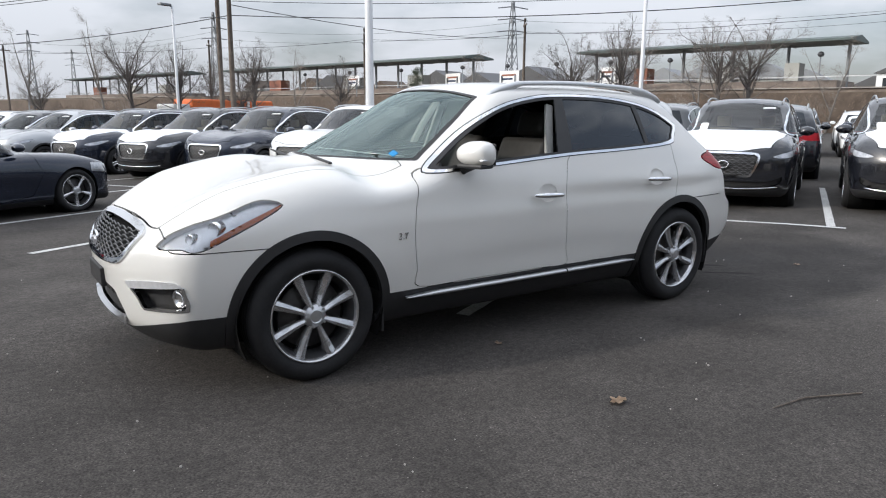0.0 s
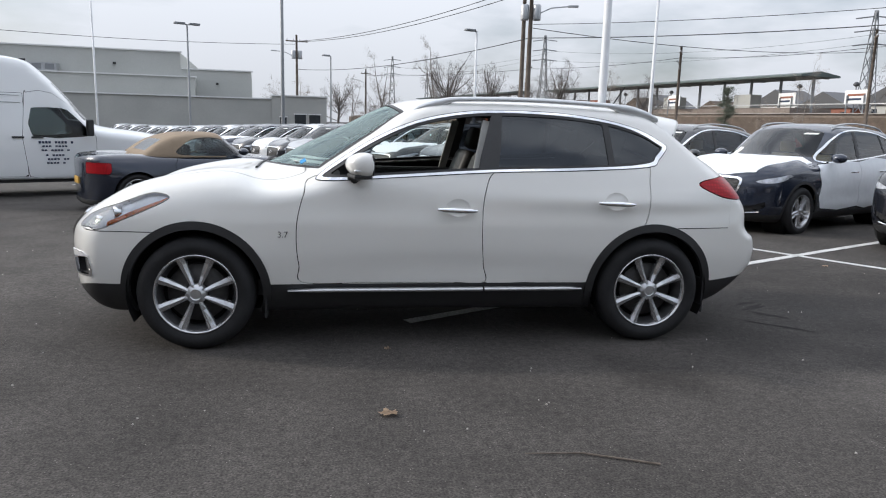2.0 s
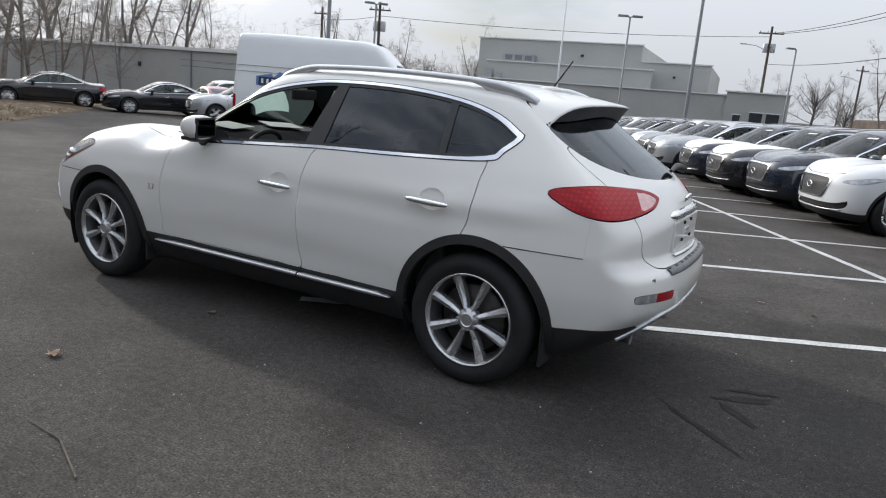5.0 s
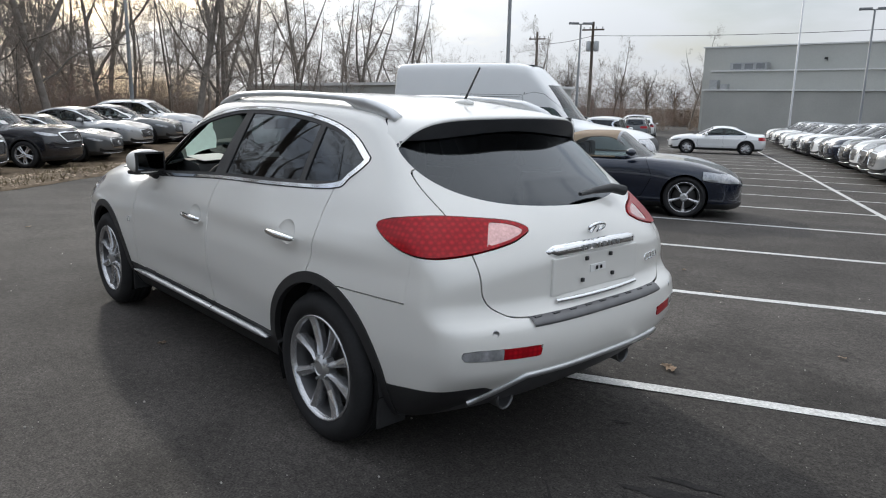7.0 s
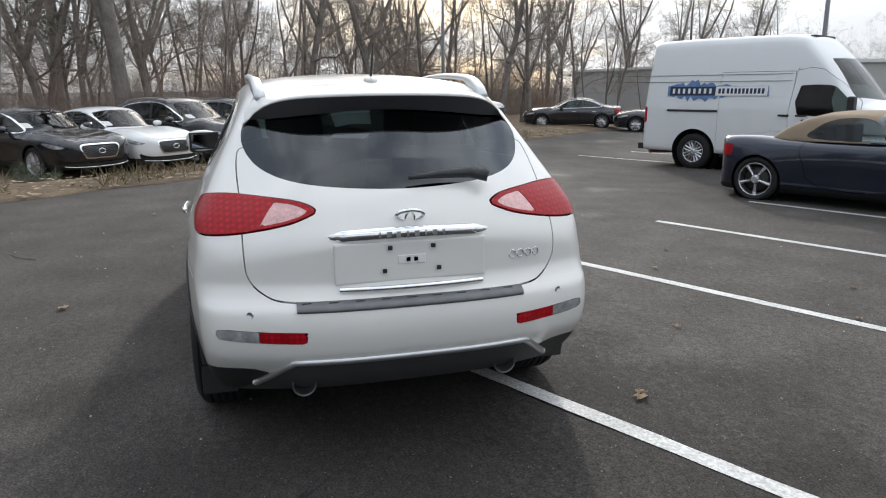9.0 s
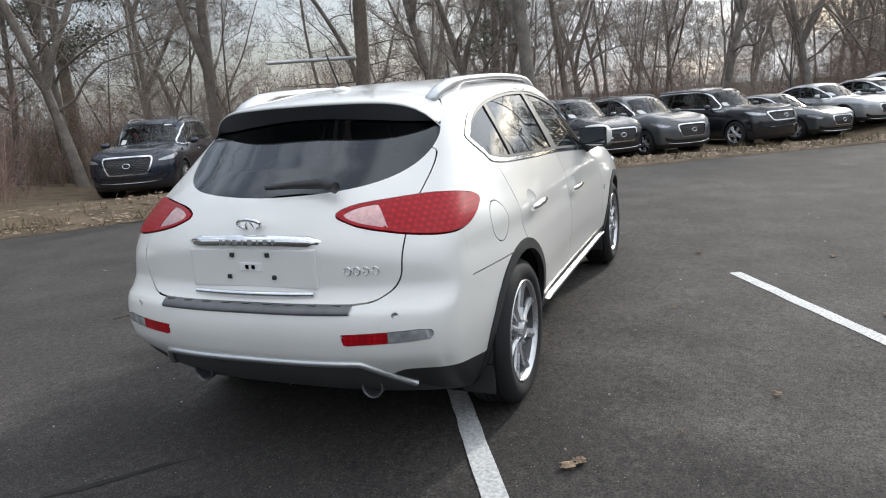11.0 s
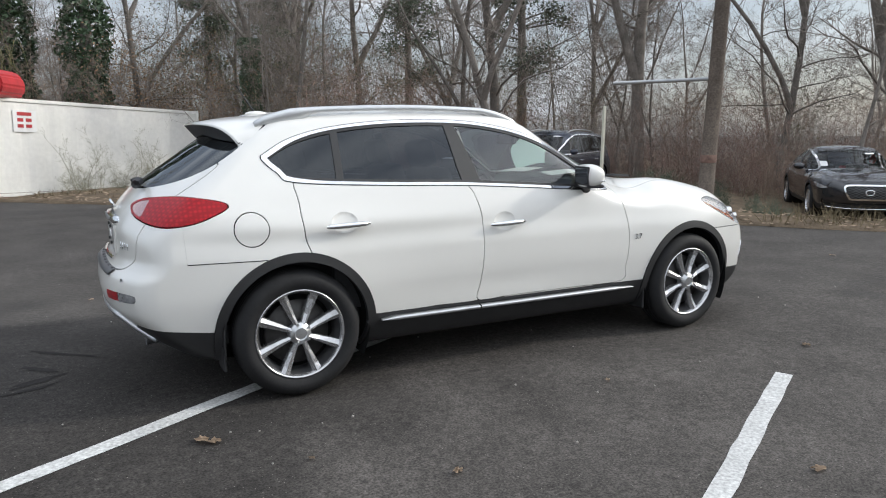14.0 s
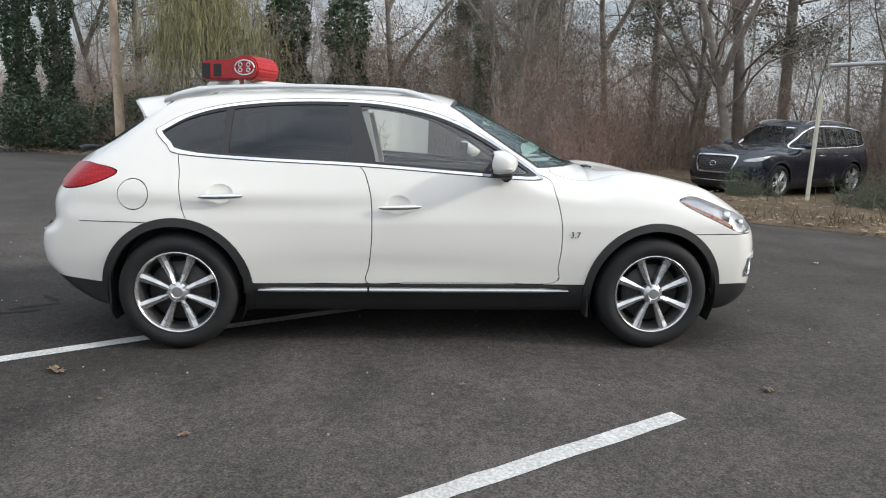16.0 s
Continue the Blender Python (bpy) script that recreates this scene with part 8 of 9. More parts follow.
def ivy_tree(seed, height):
    t = thing("ivy_clad_tree", "tree trunk thickly wrapped in dark green ivy", "tree", None, "ivy trees")
    bm = bmesh.new()
    tube(bm, [(0, 0, -0.2), (0.1, 0, height * 0.5), (0.2, 0.1, height + 2)], [0.26, 0.2, 0.06], 8, False)
    part("trunk", bm, M_BARK, t, "", True)

    def shape(r):
        z = r.uniform(0.1, height)
        a = r.uniform(0, 6.28)
        q = (0.42 + 0.26 * abs(math.sin(z * 1.3 + seed)) + 0.25 * abs(noise.noise((math.cos(a), math.sin(a), z * 0.8)))) * r.uniform(0.75, 1.1)
        return (q * math.cos(a) + 0.1 * z / height, q * math.sin(a), z)

    v, f = leafy(seed, shape, 11000, 0.15, M_IVY)
    arr("ivy", v, f, M_IVY, t, "dark green ivy", False)
    return t


def willow(seed, height, spread):
    t = thing("willow_tree", "yellow-green weeping willow with hanging strands", "tree")
    rng = random.Random(seed)
    bm, st = bmesh.new(), bmesh.new()
    tube(bm, [(0, 0, -0.2), (0.2, 0.1, height * 0.45), (0.1, 0.3, height * 0.8)], [0.3, 0.22, 0.1], 8, False)
    starts = []
    for k in range(46):
        a, q = rng.uniform(0, 6.28), spread * math.sqrt(rng.random())
        z = height * (0.98 - 0.35 * (q / spread) ** 2) * rng.uniform(0.9, 1.0)
        c = Vector((q * math.cos(a), q * math.sin(a), z))
        tube(bm, [(0.15, 0.1, height * 0.5), (c.x * 0.5, c.y * 0.5, z * 0.92), tuple(c)], [0.05, 0.03, 0.012], 4, False)
        starts.append(c)
    part("trunk", bm, M_BARK, t, "", True)
    v, f = [], []
    for k in range(2000):
        c = starts[k % len(starts)] + Vector((rng.gauss(0, 0.5), rng.gauss(0, 0.5), rng.gauss(0, 0.3)))
        ln = rng.uniform(0.4, 3.4) * (0.6 + 0.4 * math.sin(k * 0.7) ** 2)
        sway = Vector((rng.gauss(0, 0.2), rng.gauss(0, 0.2), -1))
        for i in range(int(ln / 0.16)):
            p = c + sway * (0.16 * i)
            s = Vector((rng.uniform(-1, 1), rng.uniform(-1, 1), 0)).normalized() * 0.011
            b = len(v)
            v += [tuple(p + s), tuple(p - s), tuple(p + sway * 0.17 - s * 0.5), tuple(p + sway * 0.17 + s * 0.5)]
            f.append((b, b + 1, b + 2, b + 3))
    arr("hanging_foliage", v, f, M_WILLOW, t, "yellow-green hanging strands", False)
    return t


def spot(x, y, turn=0.0, size=1.0):
    return Matrix.Translation((x, y, floor_z(x, y))) @ Matrix.Rotation(turn, 4, "Z") @ Matrix.Diagonal((size, size, size, 1))


def wooded(x, y):
    """Whether brush may stand there: not on the cars, the container or the lot."""
    s, u = x * SX + y * SY, x * SY - y * SX
    if x + y < 12.3 or (x + y < 21.5 and x - y > 2.0):
        return False
    if 4.0 < s < 16.3 and -8.4 < u < -2.8:
        return False
    if -9.5 < x < 2.5 and 10 < y < 20 + 0.3 * x:
        return False
    if x - y > 26 and x < 28.5 - 0.25 * (y + 4):
        return False
    return y > 1.2 - 0.46 * (x + 4.9) or x - y < 26


class Copies:
    """The first call sets the thing itself in place, the others copies of it."""

    def __init__(self, ob):
        self.ob, self.used = ob, False

    def put(self, x, y, turn, size):
        m = spot(x, y, turn, size)
        if self.used:
            self.ob.scale = (1, 1, 1)
            ob = copy_thing(self.ob, m)
        else:
            ob, self.used = self.ob, True
            ob.matrix_basis = m
        ob.scale = (size, size, size)
        return ob


wr = random.Random(11)
TREES = [Copies(bare_tree(20 + k, h, r, (1, 2, 2, 0, 1, 1)[k])) for k, (h, r) in enumerate(((15, 0.19), (12, 0.12), (16, 0.25), (11, 0.08), (13, 0.15), (8, 0.05)))]
BRUSH = [Copies(brush(40 + k, h, m)) for k, (h, m) in enumerate(((4.2, M_BRUSH), (3.2, M_BRUSH), (5.4, M_TWIG), (3.8, M_THORN)))]
for x, y, k in ((10.6, 16.0, 0), (15.3, 14.5, 2), (16.5, 9.7, 1), (19.8, 7.8, 0), (19.0, 4.4, 2), (9.5, 14.4, 4), (0.1, 22.5, 1), (24.5, -1.5, 0), (27.0, -5.0, 4), (24.0, 6.5, 1)):
    TREES[k].put(x, y, wr.uniform(0, 6.28), wr.uniform(0.9, 1.1))
for i in range(32):
    for j in range(8):
        t, w = -46 + 3.2 * i + wr.uniform(-1.6, 1.6), 9.5 + 4.4 * j + wr.uniform(-2, 2)
        x, y = (w + t) / 1.414, (w - t) / 1.414
        if wooded(x, y) and wr.random() < (0.7 if x - y > 16 else 0.30 if x - y < 2 else 0.2):
            TREES[wr.choice((0, 1, 1, 4, 3, 3, 3, 4, 5, 5))].put(x, y, wr.uniform(0, 6.28), wr.uniform(0.75, 1.15))
for i in range(34):
    for j in range(5):
        t, w = -46 + 3.0 * i + wr.uniform(-1.5, 1.5), 10.5 + 4.2 * j + wr.uniform(-2, 2)
        x, y = (w + t) / 1.414, (w - t) / 1.414
        if wooded(x, y) and wr.random() < (0.25 if 2 < x - y < 16 else 0.45):
            TREES[wr.choice((3, 5, 5, 1))].put(x, y, wr.uniform(0, 6.28), wr.uniform(0.7, 1.1))
for i in range(56):
    for j in range(7 if i < 44 else 9):
        t, w = -50 + 2.0 * i + wr.uniform(-0.9, 0.9), 8.9 + 2.1 * j + wr.uniform(-0.8, 0.8)
        x, y = (w + t) / 1.414, (w - t) / 1.414
        if wooded(x, y):
            BRUSH[wr.randrange(4)].put(x, y, wr.uniform(0, 6.28), wr.uniform(0.65, 1.05) * (1.2 if x - y < 1 else 1))
for i in range(38):
    for j in range(2):
        t, w = -55 + 3.2 * i + wr.uniform(-1.5, 1.5), 27 + 5 * j + wr.uniform(-2, 2)
        x, y = (w + t) / 1.414, (w - t) / 1.414
        if wooded(x, y):
            BRUSH[wr.randrange(4)].put(x, y, wr.uniform(0, 6.28), wr.uniform(0.9, 1.25))
EVER = Copies(evergreen(61, 9.5, 2.6))
for x, y, sz in ((9.8, 21.5, 1.0), (13.5, 19.0, 1.15), (2.5, 24.0, 0.9), (27.0, 8.0, 1.1), (-12.0, 30.0, 1.2), (6.0, 27.0, 1.1)):
    EVER.put(x, y, wr.uniform(0, 6.28), sz)
IVY = Copies(ivy_tree(71, 10.0))
for x, y, sz in ((-3.85, 21.6, 1.05), (-1.78, 21.2, 1.0), (-13.5, 25.0, 0.8), (2.9, 19.0, 0.45), (-15.5, 26.0, 0.9)):
    IVY.put(x, y, wr.uniform(0, 6.28), sz)
WIL = Copies(willow(81, 6.8, 1.75))
WIL.put(-6.3, 20.3, 0.3, 1.0)

def leafy_shrub(seed, height, spread, material, label, leaves=2600, size=0.09):
    """A twiggy shrub with uneven clumps of small leaves still on it."""
    rng = random.Random(seed)
    t = thing("leafy_shrub", label, "shrub", None, "undergrowth")
    v, f, tips = [], [], []
    for i in range(16):
        b, tilt = rng.uniform(0, 6.28), abs(rng.gauss(0, 0.45))
        line = shoot(v, f, rng, Vector((rng.gauss(0, 0.2), rng.gauss(0, 0.2), -0.1)), Vector((tilt * math.cos(b) * spread / height * 2, tilt * math.sin(b) * spread / height * 2, 1)).normalized(), height * rng.uniform(0.5, 1.0), 0.012, 6, 0.28, 0.03)
        sprays(v, f, rng, line, 10, 0.35 * spread, 0.0045, (4,))
        tips += line[2:]
    arr("stem", v, f, M_TWIG, t, "", False)
    clumps = [(q, rng.uniform(0.25, 0.6) * spread * 0.5) for q in tips if rng.random() < 0.75]

    def shape(r):
        c, w = clumps[r.randrange(len(clumps))]
        return c + Vector((r.gauss(0, w), r.gauss(0, w), r.gauss(0, w * 0.7)))

    v, f = leafy(seed + 1, shape, leaves, size, material)
    arr("foliage", v, f, material, t, "", False)
    return t


VINE = Copies(leafy_shrub(171, 5.2, 1.6, M_VINE, "tall tangle of olive-green vines over bare shoots", 3600, 0.05))
RUSSET = Copies(leafy_shrub(172, 3.8, 1.5, M_DEADLEAF, "shrub with withered russet leaves still on it", 2600, 0.05))
GREENBUSH = Copies(leafy_shrub(173, 2.6, 1.3, M_IVY, "dark green leafy undergrowth below the trees", 4200, 0.10))
for x, y, sz in ((3.6, 18.6, 1.0), (5.2, 18.0, 1.1), (8.6, 20.0, 1.25), (12.0, 18.4, 1.1), (14.5, 17.0, 1.0), (2.6, 20.6, 1.2), (7.0, 22.5, 1.4), (0.5, 23.5, 1.3), (20.5, 12.0, 1.2)):
    VINE.put(x, y, wr.uniform(0, 6.28), sz)
for x, y, sz in ((4.4, 17.0, 1.0), (6.4, 16.2, 0.9), (1.8, 19.4, 1.2), (9.8, 18.5, 1.1), (11.4, 15.6, 0.9), (-0.6, 20.8, 1.5), (0.9, 21.2, 1.5), (16.8, 13.2, 1.0), (5.8, 20.5, 1.4), (-1.0, 23.5, 1.6)):
    RUSSET.put(x, y, wr.uniform(0, 6.28), sz)
for x, y, sz in ((-8.6, 22.6, 1.1), (-10.6, 24.0, 1.2), (-12.2, 23.6, 1.0), (-9.4, 25.5, 1.4), (-14.8, 23.8, 1.1)):
    GREENBUSH.put(x, y, wr.uniform(0, 6.28), sz)

# round-crowned bare trees and brush beyond the lot
LOT_TREE = Copies(round_tree(133, 9.0))
for x, y, h in ((-9.3, -56.7, 7.2), (-12.7, -56.0, 8.0), (-23.9, -49.6, 6.9), (-40.7, -40.1, 9.4), (-43.6, -37.0, 10.6), (-50.2, -31.8, 10.4), (-52.8, -31.4, 10.6), (-18.8, -55.8, 8.6), (-2.9, -59.7, 5.2), (-16.5, -52.7, 5.4), (0.5, -92.0, 8.5), (-20.0, -72.0, 8.0), (-56.0, -10.0, 9.0)):
    LOT_TREE.put(x, y, wr.uniform(0, 6.28), h / 9.0)
for i in range(46):
    q = i / 45 * 5
    k = min(int(q), 4)
    a, b = Vector(RAIL[k + 1]), Vector(RAIL[k + 2])
    p, d = a.lerp(b, q - k), (b - a).normalized()
    p = p + Vector((d.y, -d.x)) * wr.uniform(7.6, 10.0)
    BRUSH[wr.randrange(4)].put(p.x, p.y, wr.uniform(0, 6.28), wr.uniform(0.9, 1.5))

# houses and trees of the town behind the railway
def rail_point(q, off):
    k = min(int(q), len(RAIL) - 2)
    a, b = Vector(RAIL[k]), Vector(RAIL[k + 1])
    d = (b - a).normalized()
    return a.lerp(b, q - k) + Vector((d.y, -d.x)) * off, math.atan2(d.y, d.x)


def far_house(q, off, wide, tall, material, roof):
    p, turn = rail_point(q, off)
    h = thing("town_house", "plain two-storey house with a pitched roof behind the railway", "house", Matrix.Translation((p.x, p.y, -1)) @ Matrix.Rotation(turn, 4, "Z"), "town houses")
    boxed("wall", -wide / 2, -4, 0, wide / 2, 4, tall, material, h)
    bm = bmesh.new()
    prism(bm, [(-wide / 2 - 0.4, tall), (0, tall + wide * 0.26), (wide / 2 + 0.4, tall)], -4.4, 4.4)
    bmesh.ops.recalc_face_normals(bm, faces=bm.faces)
    part("roof", bm, roof, h)
    n = max(2, int(wide / 2.6))
    for k in range(n):
        x = -wide / 2 + wide * (k + 0.5) / n
        boxed("window", x - 0.5, -4.06, tall - 2.0, x + 0.5, -3.98, tall - 0.7, M_WINDOW, h)


hr = random.Random(29)
for k in range(26):
    far_house(1.15 + 4.1 * k / 25 + hr.uniform(-0.04, 0.04), -hr.uniform(40, 66), hr.uniform(8, 15), hr.uniform(6.2, 8.6), hr.choice((M_SIGNWHITE, M_WALL2, M_BRICKRED, M_CONCRETE, M_WALL)), hr.choice((M_POLEGREY, M_BANK, M_UNDER)))
for k in range(44):
    p, _ = rail_point(1.1 + 4.3 * k / 43 + hr.uniform(-0.05, 0.05), -hr.uniform(36, 75))
    LOT_TREE.put(p.x, p.y, hr.uniform(0, 6.28), hr.uniform(0.7, 1.15))
for k in range(60):
    p, _ = rail_point(1.1 + 4.3 * k / 59, -hr.uniform(34, 48))
    BRUSH[hr.randrange(4)].put(p.x, p.y, hr.uniform(0, 6.28), hr.uniform(1.5, 2.1))
for k in range(14):
    p, turn = rail_point(2.4 + 2.6 * k / 13, 2.5)
    t = thing("platform_lamp", "small grey platform lamp on a slim post", "street light", Matrix.Translation((p.x, p.y, 3.7)) @ Matrix.Rotation(turn, 4, "Z"), "platform lamps")
    bm = bmesh.new()
    lathe(bm, [(0.09, 0), (0.07, 3.4), (0.001, 3.42)], 8, "z")
    part("post", bm, M_POLEGREY, t, "", True)
    bm = bmesh.new()
    lathe(bm, [(0.001, 3.3), (0.28, 3.42), (0.36, 3.6), (0.20, 3.85), (0.001, 3.9)], 10, "z")
    part("shade", bm, M_UNDER, t, "", True)

# a far belt of brush and bare trees past the end of the lot
for i in range(44):
    a, d = radians(-33 - 30 * i / 43), wr.uniform(82, 112)
    BRUSH[wr.randrange(4)].put(-4 + d * math.cos(a), 2.5 + d * math.sin(a), wr.uniform(0, 6.28), wr.uniform(1.3, 2.1))
    if i % 3 == 0:
        LOT_TREE.put(-4 + (d + 4) * math.cos(a), 2.5 + (d + 4) * math.sin(a), wr.uniform(0, 6.28), wr.uniform(0.55, 0.95))

# bare trees over the cars at the far corner of the lot
for a, d, k, sz in ((-23.0, 34, 0, 0.9), (-24.5, 38, 1, 0.85), (-25.5, 35, 4, 0.8), (-26.5, 42, 0, 0.75), (-27.5, 38, 1, 0.72), (-28.5, 44, 4, 0.7), (-29.5, 40, 3, 0.72), (-30.5, 46, 1, 0.6), (-31.5, 43, 4, 0.55), (-33.0, 50, 3, 0.6), (-34.5, 54, 1, 0.5)):
    TREES[k].put(-4 + d * math.cos(radians(a)), 2.5 + d * math.sin(radians(a)), wr.uniform(0, 6.28), sz)

# far trees beyond the lot
for x, y, k in ((-22, -95, 4), (-14, -98, 0), (-31, -75, 1), (-45, -60, 3), (-52, -42, 1), (-61, -42, 4), (-64, -30, 4), (-38, -78, 5), (6, -115, 1), (-2, -120, 4), (-8, -118, 0), (12, -125, 3), (40, -78, 0), (47, -72, 4), (52, -70, 1), (60, -50, 0), (68, -54, 4), (62, -45, 2), (70, -48, 1), (66, -40, 0), (74, -44, 2), (58, -43, 4), (78, -52, 0), (84, -60, 1), (72, -57, 3), (80, -40, 4), (52, -46, 1), (38, -47, 1), (31, -46, 5)):
    ob = TREES[k].put(x, y, wr.uniform(0, 6.28), wr.uniform(0.65, 0.9) * (1.45 if x > 55 and y > -58 else 1))
EVER.put(-28.4, -44.8, 0.4, 0.58)


# ---- trailer box, red machine, shed ----
def container():
    c = thing("steel_container", "weathered white storage container with rusty corner posts", "container")
    A, B = Vector((-4.25, 14.3)), Vector((0.98, 17.86))
    d = (B - A).normalized()
    o = Vector((-d.y, d.x))
    ln, wd = (B - A).length, 2.3
    turn = math.atan2(d.y, d.x)
    c.matrix_basis = Matrix.Translation((A.x, A.y, 0)) @ Matrix.Rotation(turn, 4, "Z") @ Matrix.Rotation(radians(1.6), 4, "Y")
    bm = bmesh.new()
    n = 44
    v, f = [], []
    for y0 in (0.0, wd):
        for i in range(n + 1):
            dent = 0.012 if (i // 2) % 2 else -0.004
            x = 0.12 + (ln - 0.24) * i / n
            for z in (0.14, 2.22):
                v.append((x, y0 + (dent if y0 == 0 else -dent), z))
    for s in (0, 1):
        b = s * 2 * (n + 1)
        f += [(b + 2 * i, b + 2 * i + 2, b + 2 * i + 3, b + 2 * i + 1) for i in range(n)]
    for k, name in enumerate(("near_side", "far_side")):
        b, m = k * 2 * (n + 1), k * n
        arr(name, v[b:b + 2 * (n + 1)], [tuple(i - b for i in q) for q in f[m:m + n]], M_CONT, c, "", False)
    boxed("roof", 0, 0.02, 2.22, ln, wd - 0.02, 2.30, M_CONT, c)
    boxed("floor_frame", 0, 0, -0.5, ln, wd, 0.13, M_RUST, c)
    boxed("far_end", ln - 0.1, 0.02, 0.13, ln - 0.03, wd - 0.02, 2.2, M_CONT, c)
    for x in (0.0, ln - 0.12):
        for y0 in (-0.012, wd - 0.11):
            boxed("corner_post", x, y0, -0.1, x + 0.12, y0 + 0.12, 2.33, M_RUST if x == 0 else M_CONT, c, "rusty corner post", None, 0.01)
    for z in (2.24, 0.05):
        boxed("edge_rail", 0.12, -0.016, z, ln - 0.12, 0.03, z + 0.08, M_CONT, c)
    boxed("end_wall", 0.02, 0.11, 0.1, 0.07, wd - 0.11, 2.2, M_GREYDOOR, c, "grey end wall")
    boxed("door", -0.02, 0.75, 0.05, 0.015, 1.65, 1.85, mat("dark_door", (0.07, 0.07, 0.075), 0.6, vary=0.15), c, "dark steel door")
    boxed("lintel", -0.02, 0.0, 2.0, 0.019, wd, 2.26, M_CONT, c)
    s = boxed("notice", 0.75, -0.03, 1.55, 1.30, -0.018, 2.05, M_SIGNWHITE, c, "small white notice with red bars")
    for k in range(3):
        for i in range(2 if k else 1):
            boxed("notice_bar", 0.85 + 0.2 * i, -0.036, 1.93 - 0.14 * k, 0.99 + 0.2 * i + (0.2 if k == 0 else 0), -0.03, 2.01 - 0.14 * k, M_REDM, s)
    # the machine that stands on its roof
    r = thing("red_machine_hood", "faded red machine housing with a rounded nose on the container", "machine")
    r.matrix_basis = c.matrix_basis @ Matrix.Translation((0.15, 0.9, 2.30)) @ Matrix.Rotation(radians(-62), 4, "Z") @ Matrix.Diagonal((0.84, 0.84, 0.9, 1))
    bm = bmesh.new()
    outline = [(-0.75, 0.0), (1.25, 0.0), (1.42, 0.10), (1.50, 0.30), (1.42, 0.55), (1.22, 0.70), (0.8, 0.72), (0.55, 0.62), (-0.75, 0.55)]
    prism(bm, outline, -0.55, 0.55)
    bmesh.ops.recalc_face_normals(bm, faces=bm.faces)
    bmesh.ops.bevel(bm, geom=bm.edges[:], offset=0.05, segments=2, affect="EDGES")
    part("housing", bm, M_REDM, r, "faded red housing")
    boxed("dark_panel", -0.72, -0.565, 0.06, -0.40, -0.548, 0.48, M_TRIM, r)
    boxed("dark_panel", -0.25, -0.565, 0.10, 0.05, -0.548, 0.46, M_TRIM, r)
    bm = bmesh.new()
    tube(bm, [(0.98 + 0.38 * math.cos(t), -0.565, 0.36 + 0.21 * math.sin(t)) for t in np.linspace(0, 2 * math.pi, 25)], 0.022, 6)
    part("oval_ring", bm, M_SIGNWHITE, r, "white oval mark", True)
    for x0 in (0.72, 1.03):
        for z0 in (0.24, 0.39):
            bm = bmesh.new()
            tube(bm, [(x0 + 0.10 + 0.07 * math.cos(t), -0.565, z0 + 0.05 + 0.055 * math.sin(t)) for t in np.linspace(0, 2 * math.pi, 13)], 0.018, 6)
            part("mark_ring", bm, M_SIGNWHITE, r, "", True)
    # shed and white door beside it
    h = thing("small_shed", "dark weathered shed with a flat roof beside the container", "shed", at(-7.0, 17.6, radians(-45)))
    boxed("wall", -0.55, -0.6, 0, 0.55, 0.9, 1.75, M_GREYDOOR, h)
    boxed("roof", -0.7, -0.75, 1.75, 0.95, 1.0, 1.84, M_TRIM, h)
    boxed("shelf", -0.5, -0.64, 0.55, 0.5, -0.605, 0.68, M_STEEL, h)
    boxed("white_panel", 0.6, -0.7, 0.05, 1.0, -0.62, 1.65, M_CONT, h, "white leaning panel", None, 0.01)


container()
utility_pole(-9.9, 21.3, 9.0, 0, 0, wood=M_POLETAN)


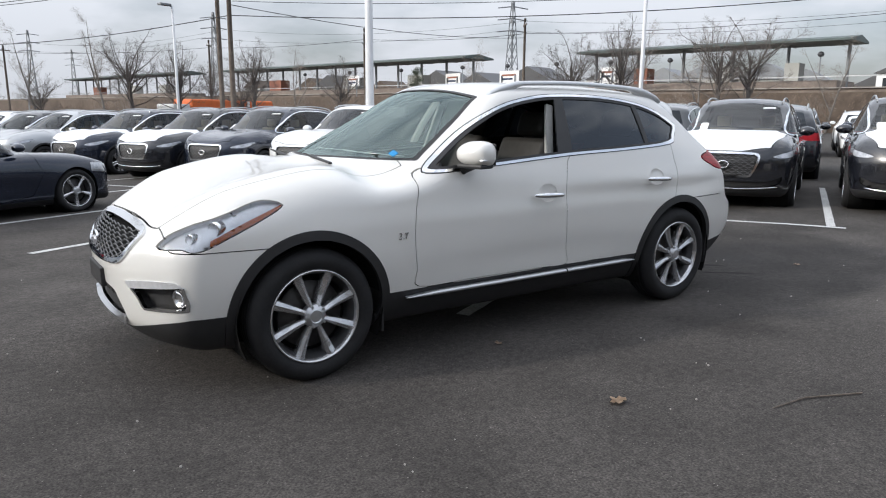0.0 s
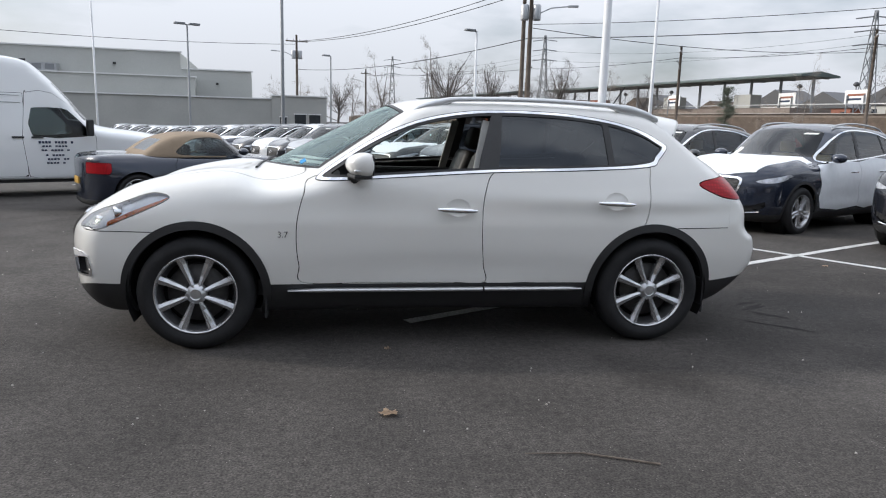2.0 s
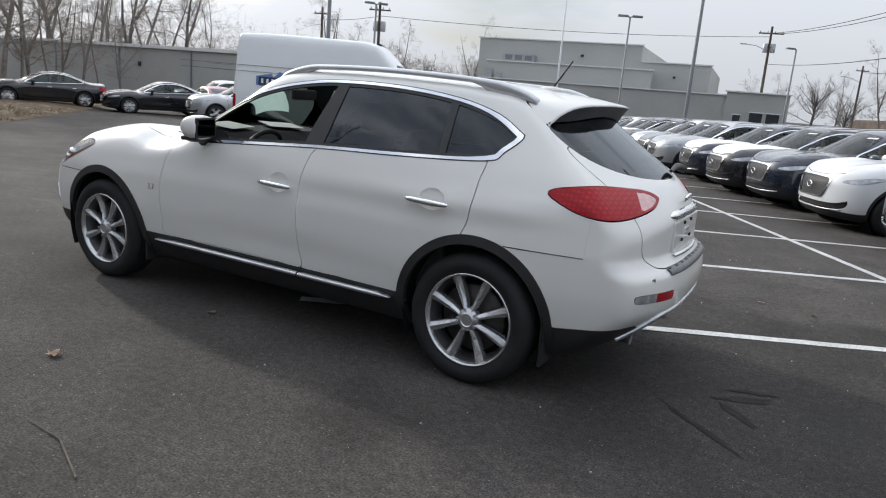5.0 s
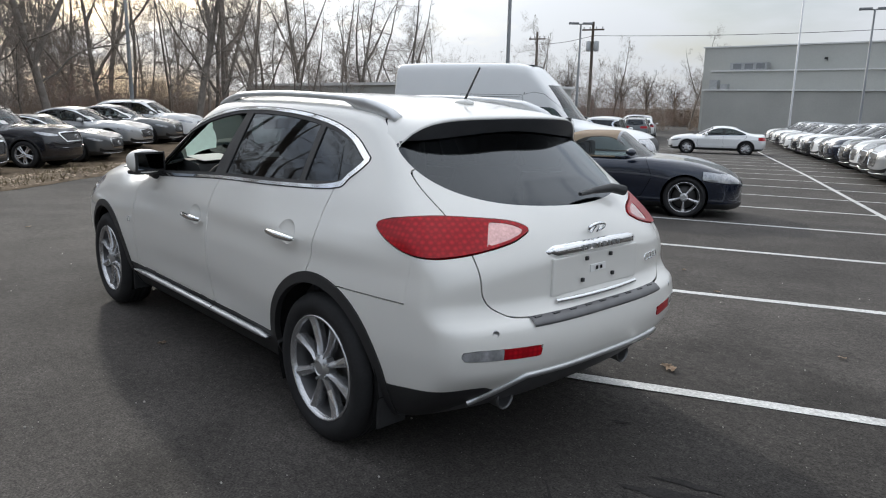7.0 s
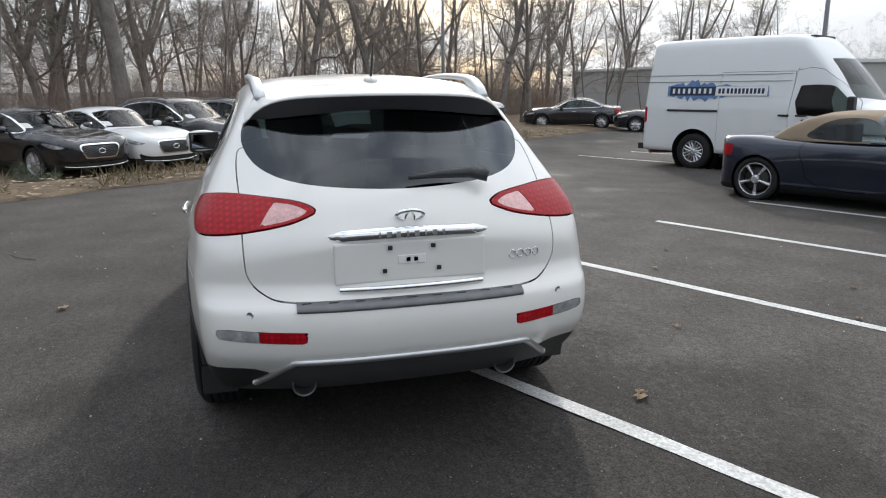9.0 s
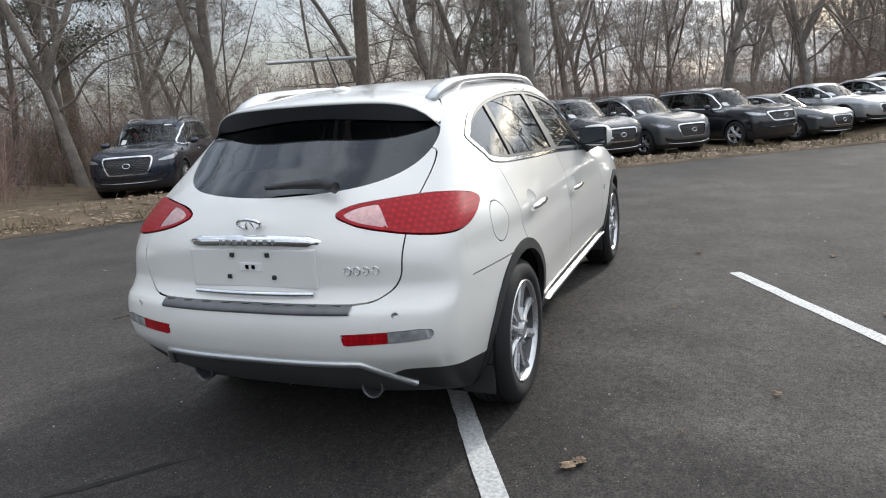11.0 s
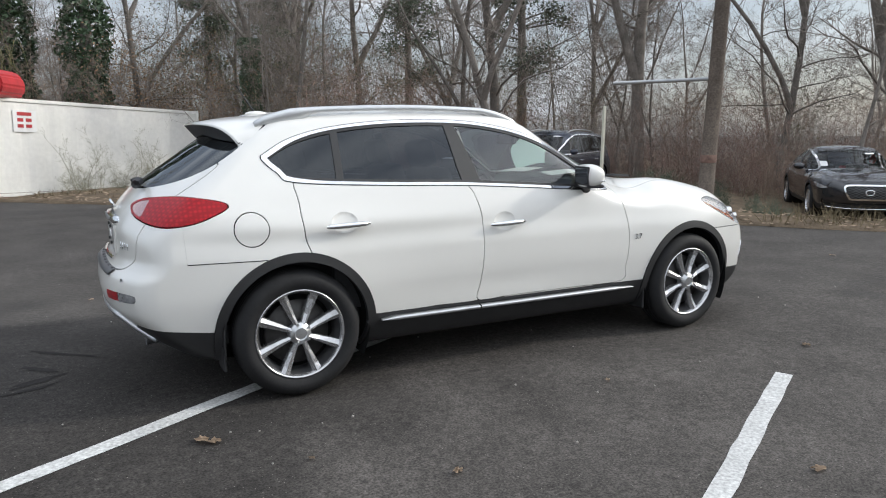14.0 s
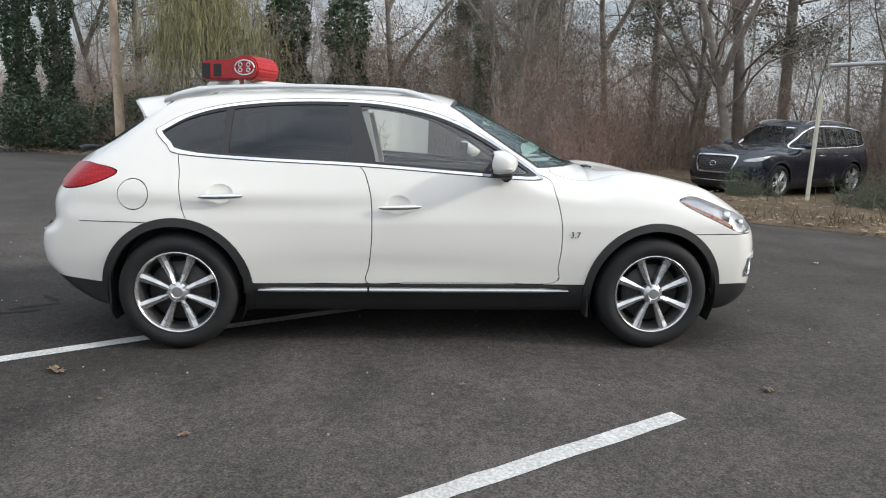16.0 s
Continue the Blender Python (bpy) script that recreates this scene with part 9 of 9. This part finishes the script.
def roadside():
    p = thing("wooden_pole", "thick weathered utility pole with a horizontal pipe arm", "utility pole", at(8.1, 4.95))
    bm = bmesh.new()
    tube(bm, [(0, 0, -0.2), (0.05, -0.05, 2.0), (0.30, -0.2, 11)], [0.15, 0.135, 0.115], 14)
    part("pole", bm, M_POLE, p, "", True)
    bm = bmesh.new()
    tube(bm, [(0.05, -0.05, 2.52), (-1.15, 1.35, 2.49)], 0.035, 8)
    part("pipe_arm", bm, M_STEEL, p, "grey horizontal pipe", True)
    bm = bmesh.new()
    lathe(bm, [(0.143, 0.98), (0.147, 0.99), (0.147, 1.12), (0.143, 1.13)], 16, "z")
    part("painted_band", bm, mat("faded_red_band", (0.20, 0.125, 0.10), 0.85, vary=0.4, scale=14), p, "faded reddish band", True).matrix_basis = Matrix.Translation((0.028, -0.028, 0))
    q = thing("marker_post", "pale square wooden marker post leaning slightly", "post", at(7.08, 6.72))
    boxed("post", -0.026, -0.026, -0.2, 0.026, 0.026, 1.98, M_POST, q, "", Matrix.Rotation(radians(1.2), 4, "Y"), 0.005)
    # grass tufts and weeds along the edge
    rng = random.Random(3)
    v, f = [], []
    for _ in range(9000):
        t = rng.uniform(-32, 24)
        w = 7.0 + abs(rng.gauss(0, 0.9))
        if noise.noise((t * 0.6, w * 0.8, 5)) < -0.05 + 0.25 * (t < -4):
            continue
        x, y = (w + t) / 1.414, (w - t) / 1.414
        h = rng.uniform(0.05, 0.22) * (1.6 if 0 < t < 6 else 1)
        a = rng.uniform(0, 6.28)
        b = len(v)
        z = floor_z(x, y) - 0.02
        c, s = 0.010 * math.cos(a), 0.010 * math.sin(a)
        lx, ly = rng.gauss(0, 0.5) * h, rng.gauss(0, 0.5) * h
        v += [(x - c, y - s, z), (x + c, y + s, z), (x + lx, y + ly, z + h)]
        f.append((b, b + 1, b + 2))
    tagged(arr("dry_grass", v, f, M_GRASS, smooth=False), "tufts of dry yellow grass along the asphalt", "grass", kind="stuff")
    v, f = [], []
    for _ in range(5200):
        t, w = rng.uniform(-32, 26), 6.9 + abs(rng.gauss(0, 1.6))
        x, y = (w + t) / 1.414, (w - t) / 1.414
        z, a, k = floor_z(x, y) + rng.uniform(0.0, 0.03), rng.uniform(0, 6.28), rng.uniform(0.03, 0.07)
        b = len(v)
        for q in range(4):
            v.append((x + k * (1 if q % 2 else 0.5) * math.cos(a + q * 1.57), y + k * (1 if q % 2 else 0.5) * math.sin(a + q * 1.57), z + rng.uniform(0, 0.025)))
        f.append((b, b + 1, b + 2, b + 3))
    tagged(arr("fallen_leaves", v, f, M_LEAF, smooth=False), "fallen brown leaves along the wooded edge", "leaves", kind="stuff")


roadside()
weed = Copies(brush(91, 1.6, M_WEED, 22, 0.45, "sparse green weeds against the container"))
for x, y in ((-2.2, 14.9), (-1.3, 15.4), (-0.6, 16.0)):
    weed.put(x, y, wr.uniform(0, 6), wr.uniform(0.7, 1.0))
low = Copies(brush(92, 0.7, M_PINE, 60, 0.6, "low green scrub by the marker post"))
for x, y in ((7.8, 6.0), (8.6, 5.4), (6.4, 7.4), (9.2, 4.4)):
    low.put(x, y, wr.uniform(0, 6), wr.uniform(0.6, 0.9))


# ---- stains and litter on the asphalt ----
def oil_stain(x, y, long, wide, turn, seed):
    """A thin, ragged dark patch lying on the asphalt."""
    rng = random.Random(seed)
    n, rows = 40, []
    for k in range(n):
        t = 2 * math.pi * k / n
        q = 0.75 + 0.5 * noise.noise((1.7 * math.cos(t) + seed, 1.7 * math.sin(t), seed * 0.37)) + rng.uniform(-0.08, 0.08)
        rows.append((long * q * math.cos(t), wide * q * math.sin(t)))
    m = Matrix.Rotation(turn, 2)
    pts = [m @ Vector(p) for p in rows]
    v = [(x, y, ground_z(x, y) + 0.003)] + [(x + p.x, y + p.y, ground_z(x + p.x, y + p.y) + 0.003) for p in pts]
    tagged(arr("oil_stain", v, [(0, 1 + k, 1 + (k + 1) % n) for k in range(n)], M_OIL, smooth=False), "dark oil stain soaked into the asphalt", "stain", "oil stains", "structure")


for k, (x, y, long, wide, turn) in enumerate(((-2.72, 0.30, 0.19, 0.032, 2.37), (-2.73, 0.08, 0.19, 0.05, 0.5), (-2.76, -0.06, 0.16, 0.034, 0.3), (-2.60, 0.59, 0.36, 0.024, 2.43), (-2.24, -0.35, 0.05, 0.014, 0.5))):
    oil_stain(x, y, long, wide, turn, k + 3)



def leaf(x, y, size, turn, seed):
    """One lobed dry leaf, curled, on the asphalt."""
    rng = random.Random(seed)
    bm = bmesh.new()
    c = bm.verts.new((0, 0, 0.012))
    rim = []
    n = 18
    for k in range(n):
        t = 2 * math.pi * k / n
        r = size * (0.55 + 0.45 * abs(math.cos(2.5 * t))) * rng.uniform(0.85, 1.1)
        rim.append(bm.verts.new((r * math.cos(t), 0.75 * r * math.sin(t), 0.006 + rng.uniform(0, 0.3) * size)))
    for k in range(n):
        bm.faces.new((c, rim[k], rim[(k + 1) % n]))
    bmesh.ops.solidify(bm, geom=bm.faces[:], thickness=0.0015)
    ob = part("dry_leaf", bm, M_LEAF)
    ob.matrix_basis = at(x, y, turn, 0.004)
    tagged(ob, "curled brown fallen leaf lying on the asphalt", "leaf", "fallen leaves")


for k, (x, y, size) in enumerate(((0.357, 1.936, 0.075), (0.294, 0.949, 0.05), (-4.631, -1.6, 0.06), (-2.02, -1.20, 0.07), (-1.97, -1.235, 0.06), (-1.25, -3.3, 0.055), (-1.1, -2.0, 0.05), (1.9, -2.6, 0.06), (0.2, -1.45, 0.035), (-1.62, -1.6, 0.03), (1.85, -1.55, 0.06), (0.3, -2.7, 0.06), (-3.4, 0.75, 0.05), (-2.6, -2.3, 0.045), (-0.6, -3.9, 0.05), (0.9, -3.2, 0.05), (-3.0, -2.2, 0.05), (4.2, 1.8, 0.06), (5.4, 0.6, 0.06), (-2.4, 2.2, 0.04), (3.1, -3.2, 0.05))):
    leaf(x, y, size * 0.66, k * 1.7, k)
bm = bmesh.new()
rg = random.Random(8)
for _ in range(150):
    x, y, r = rg.uniform(-5, 4), rg.uniform(-4.5, 4.5), rg.uniform(0.003, 0.007)
    bmesh.ops.create_icosphere(bm, subdivisions=1, radius=r, matrix=Matrix.Translation((x, y, ground_z(x, y) + r * 0.5)))
tagged(part("grit", bm, M_CONCRETE), "pale scattered grit and pebbles on the asphalt", "gravel", kind="stuff")
for pts in (((-0.75, 2.55), (-0.45, 2.42), (-0.2, 2.40)), ((2.05, 2.55), (2.2, 2.75), (2.42, 2.88))):
    bm = bmesh.new()
    tube(bm, [(x, y, ground_z(x, y) + 0.008) for x, y in pts], [0.0045, 0.004, 0.002], 5)
    tagged(part("twig", bm, M_POLE), "thin dry twig lying on the asphalt", "twig")
